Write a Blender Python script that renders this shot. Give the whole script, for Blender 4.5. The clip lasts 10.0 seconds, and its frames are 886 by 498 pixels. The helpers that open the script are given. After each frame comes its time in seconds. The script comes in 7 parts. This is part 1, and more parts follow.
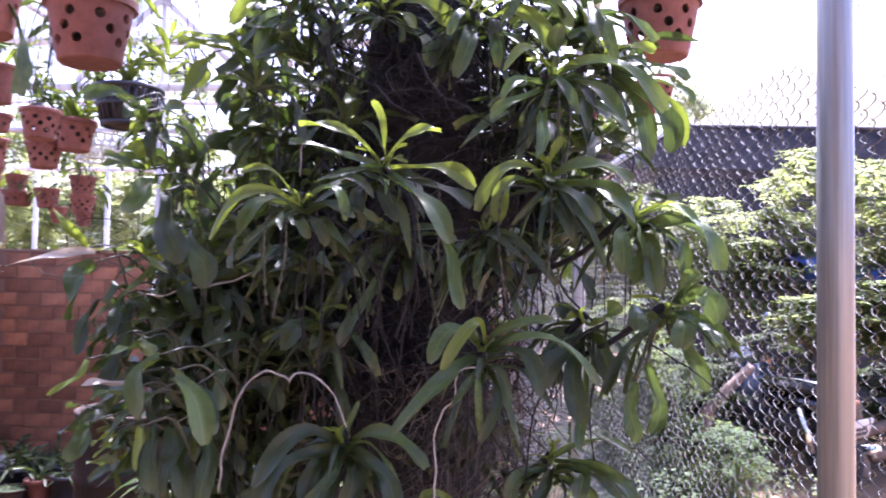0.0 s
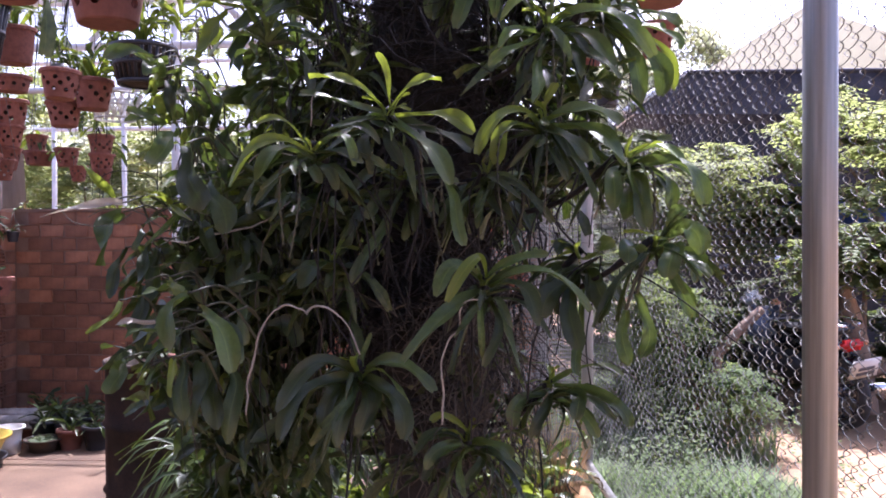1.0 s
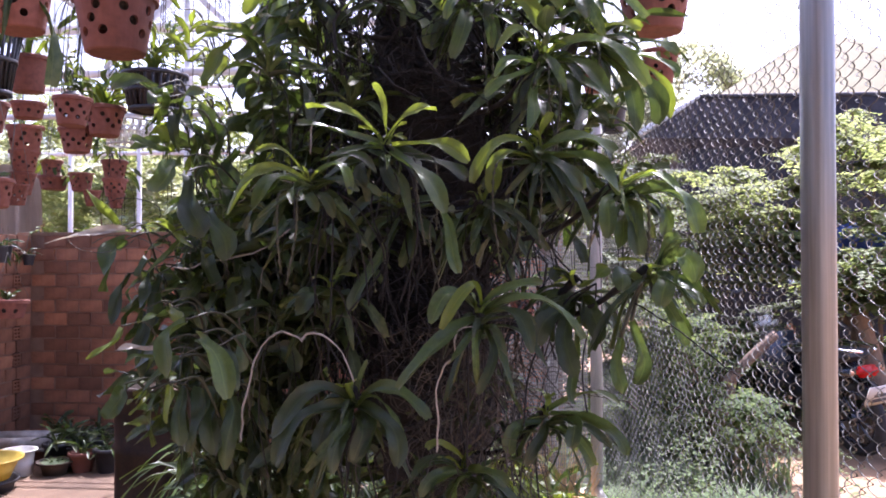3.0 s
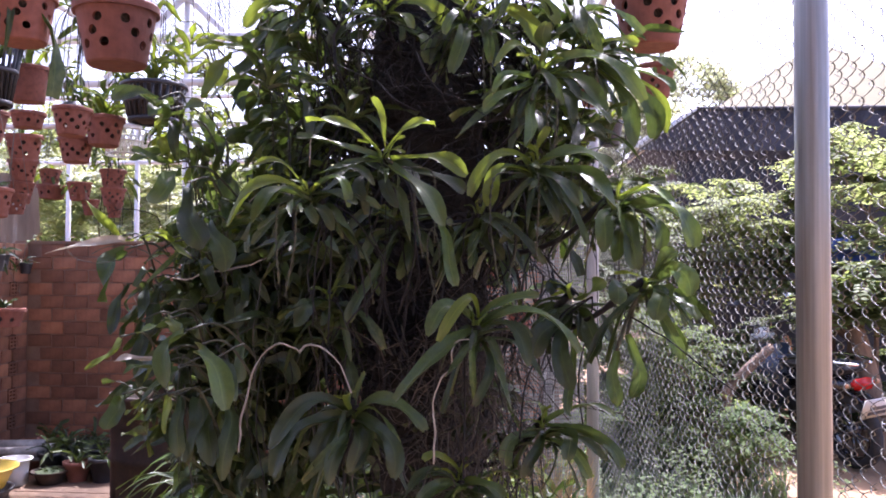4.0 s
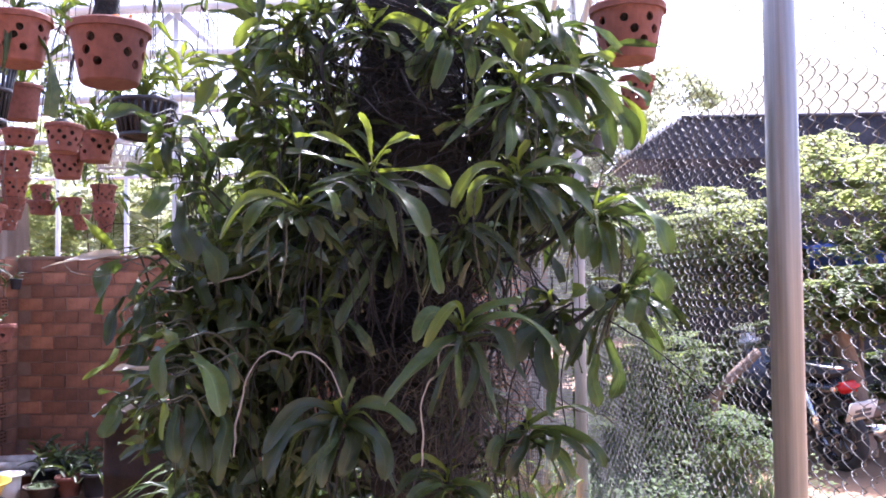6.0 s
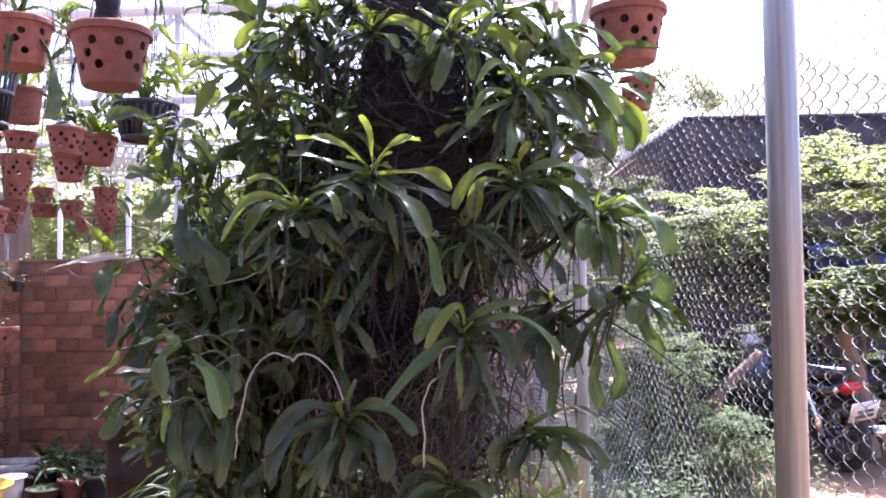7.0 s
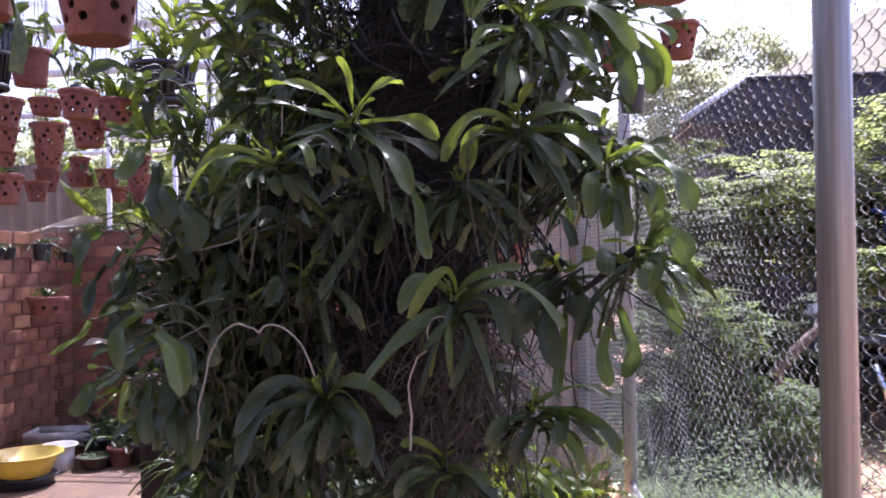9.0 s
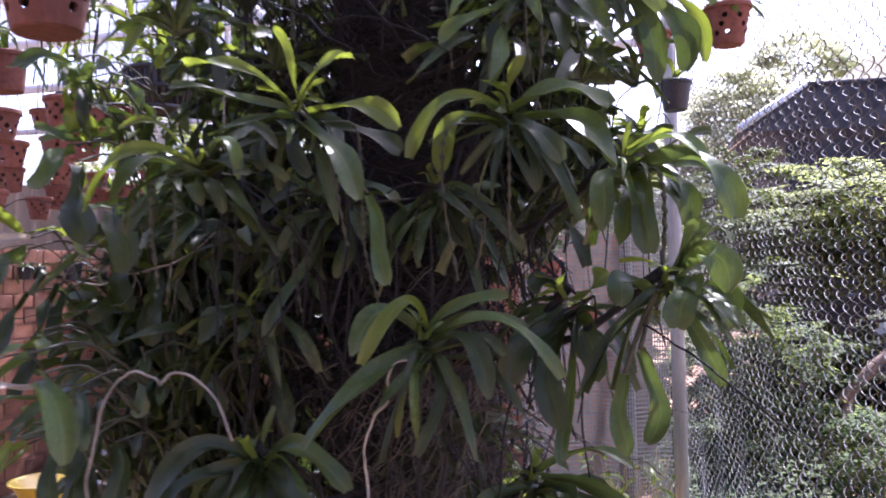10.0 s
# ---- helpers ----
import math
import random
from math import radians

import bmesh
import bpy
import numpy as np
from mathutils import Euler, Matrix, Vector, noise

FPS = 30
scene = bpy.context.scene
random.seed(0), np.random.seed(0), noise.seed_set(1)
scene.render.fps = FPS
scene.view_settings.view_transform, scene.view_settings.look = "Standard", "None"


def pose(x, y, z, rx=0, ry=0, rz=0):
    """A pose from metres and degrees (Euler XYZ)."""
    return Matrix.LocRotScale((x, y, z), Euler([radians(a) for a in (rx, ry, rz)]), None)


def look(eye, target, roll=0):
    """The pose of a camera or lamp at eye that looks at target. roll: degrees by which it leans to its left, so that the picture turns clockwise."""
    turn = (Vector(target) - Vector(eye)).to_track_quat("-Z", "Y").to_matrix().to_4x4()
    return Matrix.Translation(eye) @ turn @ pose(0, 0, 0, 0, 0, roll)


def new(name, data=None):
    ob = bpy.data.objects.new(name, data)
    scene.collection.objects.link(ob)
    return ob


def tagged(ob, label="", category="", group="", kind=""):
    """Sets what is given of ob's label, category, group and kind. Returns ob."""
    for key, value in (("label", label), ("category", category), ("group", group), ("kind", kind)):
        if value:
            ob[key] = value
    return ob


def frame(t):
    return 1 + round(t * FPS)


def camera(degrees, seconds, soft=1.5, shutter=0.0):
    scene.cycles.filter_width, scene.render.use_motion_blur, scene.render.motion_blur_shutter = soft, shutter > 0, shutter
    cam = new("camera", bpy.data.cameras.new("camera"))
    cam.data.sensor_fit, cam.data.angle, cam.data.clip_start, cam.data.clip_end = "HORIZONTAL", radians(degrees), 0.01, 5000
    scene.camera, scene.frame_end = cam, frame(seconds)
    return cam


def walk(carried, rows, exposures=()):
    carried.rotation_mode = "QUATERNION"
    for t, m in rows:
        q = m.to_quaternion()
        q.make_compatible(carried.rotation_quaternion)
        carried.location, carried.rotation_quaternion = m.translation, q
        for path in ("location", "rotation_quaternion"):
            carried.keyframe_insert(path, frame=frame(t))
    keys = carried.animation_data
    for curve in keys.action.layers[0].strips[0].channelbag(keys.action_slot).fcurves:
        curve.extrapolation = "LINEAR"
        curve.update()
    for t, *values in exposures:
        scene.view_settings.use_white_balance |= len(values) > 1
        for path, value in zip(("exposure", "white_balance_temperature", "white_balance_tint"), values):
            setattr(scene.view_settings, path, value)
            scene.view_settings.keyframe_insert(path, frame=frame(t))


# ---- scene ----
cam = camera(55.7, 10.0, soft=1.8, shutter=0.5)
PATH = [
    (0, (0.041, 0.057, 1.445), (-0.063, 2.053, 1.534), 1.0),
    (0.5, (0.062, -0.004, 1.437), (-0.13, 1.985, 1.516), 1.3),
    (1, (0.065, -0.041, 1.421), (-0.073, 1.954, 1.399), -0.2),
    (1.5, (0.088, -0.056, 1.425), (-0.058, 1.938, 1.413), -0.1),
    (2, (0.099, -0.044, 1.425), (-0.057, 1.95, 1.416), -0.1),
    (2.5, (0.1, -0.047, 1.426), (-0.075, 1.946, 1.437), -0.3),
    (4, (0.1, -0.061, 1.433), (-0.068, 1.931, 1.49), 0.2),
    (4.5, (0.105, -0.099, 1.427), (-0.054, 1.894, 1.486), -0.2),
    (5, (0.105, -0.109, 1.426), (-0.024, 1.886, 1.486), 0.1),
    (5.5, (0.109, -0.114, 1.428), (-0.027, 1.88, 1.501), -0.3),
    (7, (0.114, -0.119, 1.429), (-0.034, 1.874, 1.515), -0.7),
    (7.5, (0.115, -0.116, 1.429), (-0.044, 1.876, 1.506), -0.9),
    (8, (0.125, -0.096, 1.428), (-0.081, 1.892, 1.483), -1.1),
    (8.5, (0.186, -0.048, 1.425), (-0.082, 1.934, 1.459), -0.8),
    (9, (0.215, 0.063, 1.415), (-0.08, 2.041, 1.432), -1.0),
    (9.5, (0.232, 0.237, 1.429), (-0.156, 2.198, 1.493), -1.5),
    (10, (0.275, 0.384, 1.424), (-0.146, 2.338, 1.481), -1.3),
]
# seconds, stops, white balance
EXPOSURES = [(0.0, 2.82, 5180, 39), (0.5, 2.14, 5360, 34), (1.0, 2.08, 5410, 34), (1.5, 2.16, 5410, 34), (2.5, 2.21, 5450, 34), (4.0, 2.28, 5480, 33), (5.0, 2.42, 5510, 33), (5.5, 2.65, 5360, 33), (7.5, 2.7, 5260, 36), (8.5, 2.67, 5260, 38), (9.0, 2.07, 5280, 36), (10.0, 2.21, 5310, 37)]
walk(cam, [(t, look(eye, target, roll)) for t, eye, target, roll in PATH], EXPOSURES)

# ---- light ----
world = bpy.data.worlds.new("world")
scene.world = world
world.use_nodes = True
wn = world.node_tree
sky = wn.nodes.new("ShaderNodeTexSky")
sky.sky_type, sky.sun_disc = "NISHITA", False
sky.sun_elevation, sky.sun_rotation = radians(60), radians(12)
sky.air_density, sky.dust_density, sky.ozone_density = 0.8, 5.0, 0.4
wn.links.new(sky.outputs[0], wn.nodes["Background"].inputs[0])
wn.nodes["Background"].inputs[1].default_value = 0.13
sun = new("sun", bpy.data.lights.new("sun", "SUN"))
sun.data.energy, sun.data.angle, sun.data.color = 5.0, radians(0.6), (1.0, 0.94, 0.84)
sun.matrix_world = look((1.5, 6.8, 12.0), (0, 0, 0))

# ---- materials ----


def mat(name, dark, light, rough=0.6, scale=8.0, fine=90.0, bump=0.25, metal=0.0, vary=0.25, through_colour=None, share=0.35, coat=0.0, axes=(1, 1, 1), depth=0.004, veins=False):
    """Two colours mixed by coarse and fine noise, with relief; a share of the light may shine through."""
    m = bpy.data.materials.new(name)
    m.use_nodes = True
    n, l = m.node_tree.nodes, m.node_tree.links
    b = n["Principled BSDF"]
    co = n.new("ShaderNodeTexCoord")
    mp = n.new("ShaderNodeMapping")
    mp.inputs["Scale"].default_value = axes
    l.new(co.outputs["Object"], mp.inputs[0])
    n1, n2 = n.new("ShaderNodeTexNoise"), n.new("ShaderNodeTexNoise")
    n1.inputs["Scale"].default_value, n1.inputs["Detail"].default_value = scale, 6
    n2.inputs["Scale"].default_value, n2.inputs["Detail"].default_value = fine, 3
    l.new(mp.outputs[0], n1.inputs[0]), l.new(mp.outputs[0], n2.inputs[0])
    add = n.new("ShaderNodeMath")
    add.operation, add.inputs[1].default_value = "MULTIPLY_ADD", 0.45
    l.new(n2.outputs[0], add.inputs[0]), l.new(n1.outputs[0], add.inputs[2])
    rng = n.new("ShaderNodeMapRange")
    rng.inputs[1].default_value, rng.inputs[2].default_value = 0.5, 0.95
    l.new(add.outputs[0], rng.inputs[0])
    mix = n.new("ShaderNodeMix")
    mix.data_type = "RGBA"
    mix.inputs[6].default_value, mix.inputs[7].default_value = (*dark, 1), (*light, 1)
    l.new(rng.outputs[0], mix.inputs[0])
    colour = mix.outputs[2]
    if veins:
        uv, sep = n.new("ShaderNodeUVMap"), n.new("ShaderNodeSeparateXYZ")
        l.new(uv.outputs[0], sep.inputs[0])
        off, rib = n.new("ShaderNodeMath"), n.new("ShaderNodeMapRange")
        off.operation = "COMPARE"
        off.inputs[1].default_value, off.inputs[2].default_value = 0.5, 0.035
        l.new(sep.outputs[0], off.inputs[0])
        pale = n.new("ShaderNodeMix")
        pale.data_type = "RGBA"
        pale.inputs[7].default_value = (light[0] * 1.5, light[1] * 1.4, light[2] * 1.3, 1)
        half = n.new("ShaderNodeMath")
        half.operation, half.inputs[1].default_value = "MULTIPLY", 0.55
        l.new(off.outputs[0], half.inputs[0]), l.new(half.outputs[0], pale.inputs[0]), l.new(colour, pale.inputs[6])
        tip_sum = n.new("ShaderNodeMath")
        tip_sum.operation, tip_sum.inputs[1].default_value = "MULTIPLY_ADD", 0.35
        l.new(n1.outputs[0], tip_sum.inputs[0]), l.new(sep.outputs[1], tip_sum.inputs[2])
        rib.inputs[1].default_value, rib.inputs[2].default_value, rib.inputs[4].default_value = 1.0, 1.24, 0.5
        l.new(tip_sum.outputs[0], rib.inputs[0])
        aged = n.new("ShaderNodeMix")
        aged.data_type = "RGBA"
        aged.inputs[7].default_value = (0.14, 0.13, 0.045, 1)
        l.new(rib.outputs[0], aged.inputs[0]), l.new(pale.outputs[2], aged.inputs[6])
        colour = aged.outputs[2]
    info, hsv = n.new("ShaderNodeObjectInfo"), n.new("ShaderNodeHueSaturation")
    vr = n.new("ShaderNodeMapRange")
    vr.inputs[3].default_value, vr.inputs[4].default_value = 1 - vary, 1 + vary
    l.new(info.outputs["Random"], vr.inputs[0]), l.new(vr.outputs[0], hsv.inputs["Value"])
    l.new(colour, hsv.inputs["Color"]), l.new(hsv.outputs[0], b.inputs["Base Color"])
    rr = n.new("ShaderNodeMapRange")
    rr.inputs[3].default_value, rr.inputs[4].default_value = max(rough - 0.12, 0.03), min(rough + 0.12, 1)
    l.new(n2.outputs[0], rr.inputs[0]), l.new(rr.outputs[0], b.inputs["Roughness"])
    b.inputs["Metallic"].default_value, b.inputs["Coat Weight"].default_value = metal, coat
    if bump:
        bp = n.new("ShaderNodeBump")
        bp.inputs["Strength"].default_value, bp.inputs["Distance"].default_value = bump, depth
        height = add.outputs[0]
        if veins:
            line, summed = n.new("ShaderNodeMath"), n.new("ShaderNodeMath")
            line.operation, line.inputs[1].default_value = "MULTIPLY", 70.0
            wave = n.new("ShaderNodeMath")
            wave.operation = "SINE"
            summed.operation, summed.inputs[1].default_value = "MULTIPLY_ADD", 0.10
            l.new(sep.outputs[0], line.inputs[0]), l.new(line.outputs[0], wave.inputs[0])
            l.new(wave.outputs[0], summed.inputs[0]), l.new(add.outputs[0], summed.inputs[2])
            height = summed.outputs[0]
        l.new(height, bp.inputs["Height"]), l.new(bp.outputs[0], b.inputs["Normal"])
    if through_colour:
        tr, ms = n.new("ShaderNodeBsdfTranslucent"), n.new("ShaderNodeMixShader")
        tint = n.new("ShaderNodeMix")
        tint.data_type, tint.blend_type = "RGBA", "MULTIPLY"
        tint.inputs[0].default_value, tint.inputs[7].default_value = 0.0, (1, 1, 1, 1)
        tint.inputs[6].default_value = (*through_colour, 1)
        l.new(tint.outputs[2], tr.inputs[0])
        ms.inputs[0].default_value = share
        l.new(b.outputs[0], ms.inputs[1]), l.new(tr.outputs[0], ms.inputs[2])
        l.new(ms.outputs[0], n["Material Output"].inputs[0])
    return m


LEAF = {
    # darker copy of the green leaf, also used where leaves lie in shade
    "d": mat("leaf_dark_shaded", (0.014, 0.026, 0.006), (0.047, 0.070, 0.018), 0.44, 14, 160, 0.22, vary=0.45, through_colour=(0.07, 0.11, 0.012), share=0.17, veins=True),
    "g": mat("leaf_green", (0.024, 0.045, 0.008), (0.073, 0.112, 0.023), 0.41, 14, 160, 0.22, vary=0.4, through_colour=(0.13, 0.19, 0.028), share=0.20, veins=True),
    "y": mat("leaf_dry", (0.045, 0.036, 0.018), (0.10, 0.076, 0.04), 0.7, 14, 160, 0.3, through_colour=(0.22, 0.15, 0.06), share=0.3, vary=0.4),
    # dried white leaf; also paints the glare on one glossy leaf
    "w": mat("leaf_bleached_glare", (0.30, 0.27, 0.21), (0.46, 0.42, 0.34), 0.5, 14, 160, 0.3, through_colour=(0.4, 0.35, 0.25), share=0.25, vary=0.2),
    # young leaves, and brighter copy for leaves painted as sunlit
    "b": mat("leaf_young_sunlit", (0.060, 0.090, 0.011), (0.108, 0.145, 0.018), 0.46, 14, 160, 0.2, through_colour=(0.25, 0.32, 0.025), share=0.32, veins=True),
}
for leaf_material in LEAF.values():
    leaf_material.node_tree.nodes["Principled BSDF"].inputs["Specular IOR Level"].default_value = 0.40
PLASTER = mat("plaster", (0.36, 0.355, 0.34), (0.48, 0.47, 0.45), 0.9, 2, 60, 0.3)
ROOT = mat("root_pale", (0.18, 0.162, 0.125), (0.36, 0.335, 0.275), 0.8, 30, 300, 0.3)
# old roots with the shade among the leaves put into their colour
ROOT_SHADED = mat("root_shaded", (0.005, 0.0045, 0.0036), (0.019, 0.017, 0.013), 0.9, 30, 300, 0.4)
ROOT_DRY = mat("root_dry", (0.045, 0.038, 0.027), (0.12, 0.105, 0.078), 0.9, 30, 300, 0.4)
# bark taken down to near-black to hold the shade inside the clump
SHADED_BARK = mat("shaded_bark", (0.004, 0.0035, 0.003), (0.013, 0.011, 0.008), 0.95, 9, 60, 0.9, depth=0.02)
CANE = mat("cane", (0.022, 0.026, 0.012), (0.060, 0.062, 0.028), 0.6, 20, 200, 0.3)
CLAY = mat("fired_clay", (0.150, 0.050, 0.030), (0.230, 0.085, 0.054), 0.78, 9, 120, 0.25, vary=0.12)
CLAY_OLD = mat("weathered_clay", (0.13, 0.044, 0.027), (0.215, 0.080, 0.050), 0.85, 9, 120, 0.35, vary=0.15)
FIBRE = mat("bark_chips", (0.02, 0.015, 0.01), (0.10, 0.07, 0.045), 0.95, 40, 200, 0.9, depth=0.01)
BLACK = mat("black_plastic", (0.012, 0.012, 0.014), (0.03, 0.03, 0.034), 0.45, 20, 150, 0.1)
WHITE = mat("white_plastic", (0.46, 0.45, 0.42), (0.62, 0.61, 0.57), 0.45, 10, 120, 0.1)
YELLOW = mat("yellow_plastic", (0.62, 0.48, 0.08), (0.80, 0.64, 0.14), 0.35, 6, 100, 0.08, through_colour=(0.8, 0.6, 0.1), share=0.2)
STEEL = mat("galvanised_pipe", (0.19, 0.19, 0.172), (0.40, 0.397, 0.365), 0.40, 30, 160, 0.03, metal=0.45, vary=0.05, axes=(1, 1, 0.02))
GREY_PAINT = mat("weathered_grey_paint", (0.24, 0.235, 0.22), (0.42, 0.41, 0.385), 0.7, 12, 120, 0.2, vary=0.05, axes=(1, 1, 0.15))
WIRE = mat("galvanised_wire", (0.085, 0.081, 0.067), (0.15, 0.143, 0.120), 0.75, 30, 200, 0.1, metal=0.0, vary=0.0)
FRAME = mat("painted_frame", (0.55, 0.56, 0.58), (0.74, 0.75, 0.76), 0.5, 6, 90, 0.2, vary=0.06)
BRICK = mat("brick", (0.135, 0.055, 0.027), (0.265, 0.115, 0.058), 0.92, 11, 120, 0.8, vary=0.42)
MORTAR = mat("mortar", (0.13, 0.072, 0.044), (0.24, 0.15, 0.10), 0.95, 7, 160, 0.6)
FOAM = mat("dirty_foam", (0.20, 0.185, 0.16), (0.46, 0.44, 0.40), 0.7, 14, 120, 0.2)
FLOOR = mat("swept_floor", (0.060, 0.036, 0.020), (0.150, 0.094, 0.052), 0.9, 2.2, 60, 0.5)
DIRT = mat("red_dirt", (0.135, 0.076, 0.036), (0.225, 0.135, 0.068), 0.95, 0.9, 30, 0.8, depth=0.02)
RUST = mat("rusty_drum", (0.026, 0.019, 0.012), (0.085, 0.050, 0.029), 0.85, 6, 80, 0.5, metal=0.2)
NET = mat("shade_net", (0.165, 0.163, 0.155), (0.285, 0.28, 0.268), 0.5, 10, 90, 0.0, through_colour=(0.25, 0.27, 0.27), share=0.15)
CURTAIN = mat("curtain_mesh", (0.11, 0.108, 0.098), (0.19, 0.185, 0.17), 0.6, 10, 90, 0.0, through_colour=(0.2, 0.2, 0.18), share=0.2)
GREEN_NET = mat("green_net", (0.03, 0.22, 0.13), (0.06, 0.34, 0.20), 0.6, 10, 90, 0.0, through_colour=(0.1, 0.5, 0.3), share=0.3)
SHEET = mat("white_sheet", (0.60, 0.59, 0.58), (0.74, 0.73, 0.71), 0.55, 3, 60, 0.1, through_colour=(0.6, 0.6, 0.6), share=0.15)
GREY_SHEET = mat("old_plastic_sheet", (0.22, 0.22, 0.225), (0.36, 0.36, 0.365), 0.6, 4, 60, 0.2, axes=(1, 1, 0.1))
ROOF = mat("dark_roof", (0.026, 0.023, 0.027), (0.085, 0.078, 0.085), 0.9, 3, 40, 0.6)
PALE_ROOF = mat("pale_yellow_roof", (0.125, 0.106, 0.034), (0.150, 0.128, 0.046), 0.8, 2, 30, 0.1)
WOOD = mat("weathered_wood", (0.10, 0.065, 0.04), (0.26, 0.18, 0.12), 0.9, 4, 60, 0.6, axes=(1, 1, 0.15))
PLANK = mat("orange_plank", (0.36, 0.20, 0.08), (0.55, 0.33, 0.15), 0.8, 5, 80, 0.4)
TARP = mat("blue_tarp", (0.04, 0.09, 0.36), (0.08, 0.14, 0.50), 0.5, 4, 60, 0.3)
# foliage darkened in colour for the deep shade below the canopy
SHADE_LEAF = mat("shaded_undergrowth_leaf", (0.034, 0.050, 0.018), (0.072, 0.094, 0.034), 0.6, 5, 60, 0.0, through_colour=(0.14, 0.19, 0.04), share=0.3)
HEDGE_LEAF = mat("shrub_leaf", (0.042, 0.070, 0.024), (0.084, 0.126, 0.046), 0.7, 3, 50, 0.0, through_colour=(0.24, 0.30, 0.08), share=0.42)
TREE_LEAF = mat("tree_leaf", (0.055, 0.078, 0.026), (0.115, 0.142, 0.052), 0.6, 5, 60, 0.0, through_colour=(0.30, 0.36, 0.09), share=0.42)
PALE_LEAF = mat("pale_leaf", (0.085, 0.110, 0.042), (0.165, 0.19, 0.085), 0.65, 3, 50, 0.0, through_colour=(0.38, 0.43, 0.14), share=0.44)
# far foliage, lightened in its base colour to stand for haze
HAZED_LEAF = mat("hazed_leaf", (0.24, 0.26, 0.16), (0.38, 0.40, 0.27), 0.5, 3, 50, 0.0, through_colour=(0.66, 0.68, 0.42), share=0.5)
for leaf_material in (SHADE_LEAF, HEDGE_LEAF, TREE_LEAF, PALE_LEAF):
    leaf_material.node_tree.nodes["Principled BSDF"].inputs["Specular IOR Level"].default_value = 0.15
GRASS = mat("grass_blade", (0.088, 0.128, 0.060), (0.175, 0.225, 0.108), 0.6, 3, 40, 0.0, through_colour=(0.22, 0.30, 0.11), share=0.35)
PAINT = mat("black_paint", (0.008, 0.008, 0.010), (0.02, 0.02, 0.024), 0.25, 5, 100, 0.03, coat=0.6)
BLUE_PAINT = mat("blue_grey_panel", (0.018, 0.024, 0.042), (0.045, 0.058, 0.09), 0.35, 5, 100, 0.05, coat=0.4)
RUBBER = mat("rubber", (0.012, 0.012, 0.012), (0.03, 0.03, 0.03), 0.85, 20, 150, 0.3)
CHROME = mat("chrome", (0.6, 0.6, 0.6), (0.75, 0.75, 0.75), 0.15, 8, 100, 0.0, metal=1.0)
RED = mat("red_lens", (0.45, 0.015, 0.012), (0.62, 0.03, 0.02), 0.2, 8, 100, 0.0, through_colour=(0.9, 0.05, 0.03), share=0.3)
PLATE = mat("pale_plate", (0.62, 0.58, 0.50), (0.75, 0.71, 0.62), 0.5, 8, 100, 0.05)
BAR = mat("dark_bar", (0.05, 0.05, 0.06), (0.08, 0.08, 0.09), 0.6, 8, 100, 0.0)
PEACH = mat("amber_lens", (0.55, 0.25, 0.12), (0.7, 0.36, 0.2), 0.3, 8, 100, 0.0)
FLOWER = mat("orange_petal", (0.70, 0.14, 0.02), (0.85, 0.26, 0.05), 0.6, 20, 100, 0.0, through_colour=(0.9, 0.3, 0.03), share=0.35)

# ---- builders ----


def link(name, bm, material, parent=None, label="", smooth=True):
    me = bpy.data.meshes.new(name)
    bm.to_mesh(me)
    bm.free()
    if smooth:
        me.polygons.foreach_set("use_smooth", [True] * len(me.polygons))
    me.materials.append(material)
    ob = new(name, me)
    if parent is not None:
        ob.parent = parent
    return tagged(ob, label)


def part(name, bm, material, parent, label="", smooth=True):
    return link(name, bm, material, parent, label, smooth)


def thing(name, at, label, category, group="", kind=""):
    ob = new(name)
    ob.location = at
    ob.empty_display_size = 0.1
    return tagged(ob, label, category, group, kind)


def box(bm, x0, y0, z0, x1, y1, z1, bevel=0.0):
    r = bmesh.ops.create_cube(bm, size=1, matrix=Matrix.Translation(((x0 + x1) / 2, (y0 + y1) / 2, (z0 + z1) / 2)) @ Matrix.Diagonal((x1 - x0, y1 - y0, z1 - z0, 1)))
    if bevel:
        edges = list({e for v in r["verts"] for e in v.link_edges})
        bmesh.ops.bevel(bm, geom=edges, offset=bevel, segments=2, affect="EDGES")
    return bm


def lathe(bm, profile, segments=28, at=(0, 0, 0), close=False):
    """Turns (radius, height) pairs round the upright axis."""
    rings = []
    for r, z in profile:
        rings.append([bm.verts.new((at[0] + r * math.cos(a), at[1] + r * math.sin(a), at[2] + z)) for a in (2 * math.pi * i / segments for i in range(segments))])
    for a, b in zip(rings, rings[1:]):
        for i in range(segments):
            j = (i + 1) % segments
            bm.faces.new((a[i], a[j], b[j], b[i]))
    if close:
        bm.faces.new(rings[0][::-1]), bm.faces.new(rings[-1])
    return bm


def tube(bm, points, radii, sides=6, cap=True):
    """A round bar along points; radii is one number or one for each point."""
    pts = [Vector(p) for p in points]
    if isinstance(radii, (int, float)):
        radii = [radii] * len(pts)
    rings, u = [], None
    for i, p in enumerate(pts):
        t = (pts[min(i + 1, len(pts) - 1)] - pts[max(i - 1, 0)]).normalized()
        if u is None:
            u = t.orthogonal().normalized()
        u = (u - t * u.dot(t)).normalized()
        v = t.cross(u)
        rings.append([bm.verts.new(p + (u * math.cos(a) + v * math.sin(a)) * radii[i]) for a in (2 * math.pi * k / sides for k in range(sides))])
    for a, b in zip(rings, rings[1:]):
        for k in range(sides):
            j = (k + 1) % sides
            bm.faces.new((a[k], a[j], b[j], b[k]))
    if cap:
        bm.faces.new(rings[0][::-1]), bm.faces.new(rings[-1])
    return bm


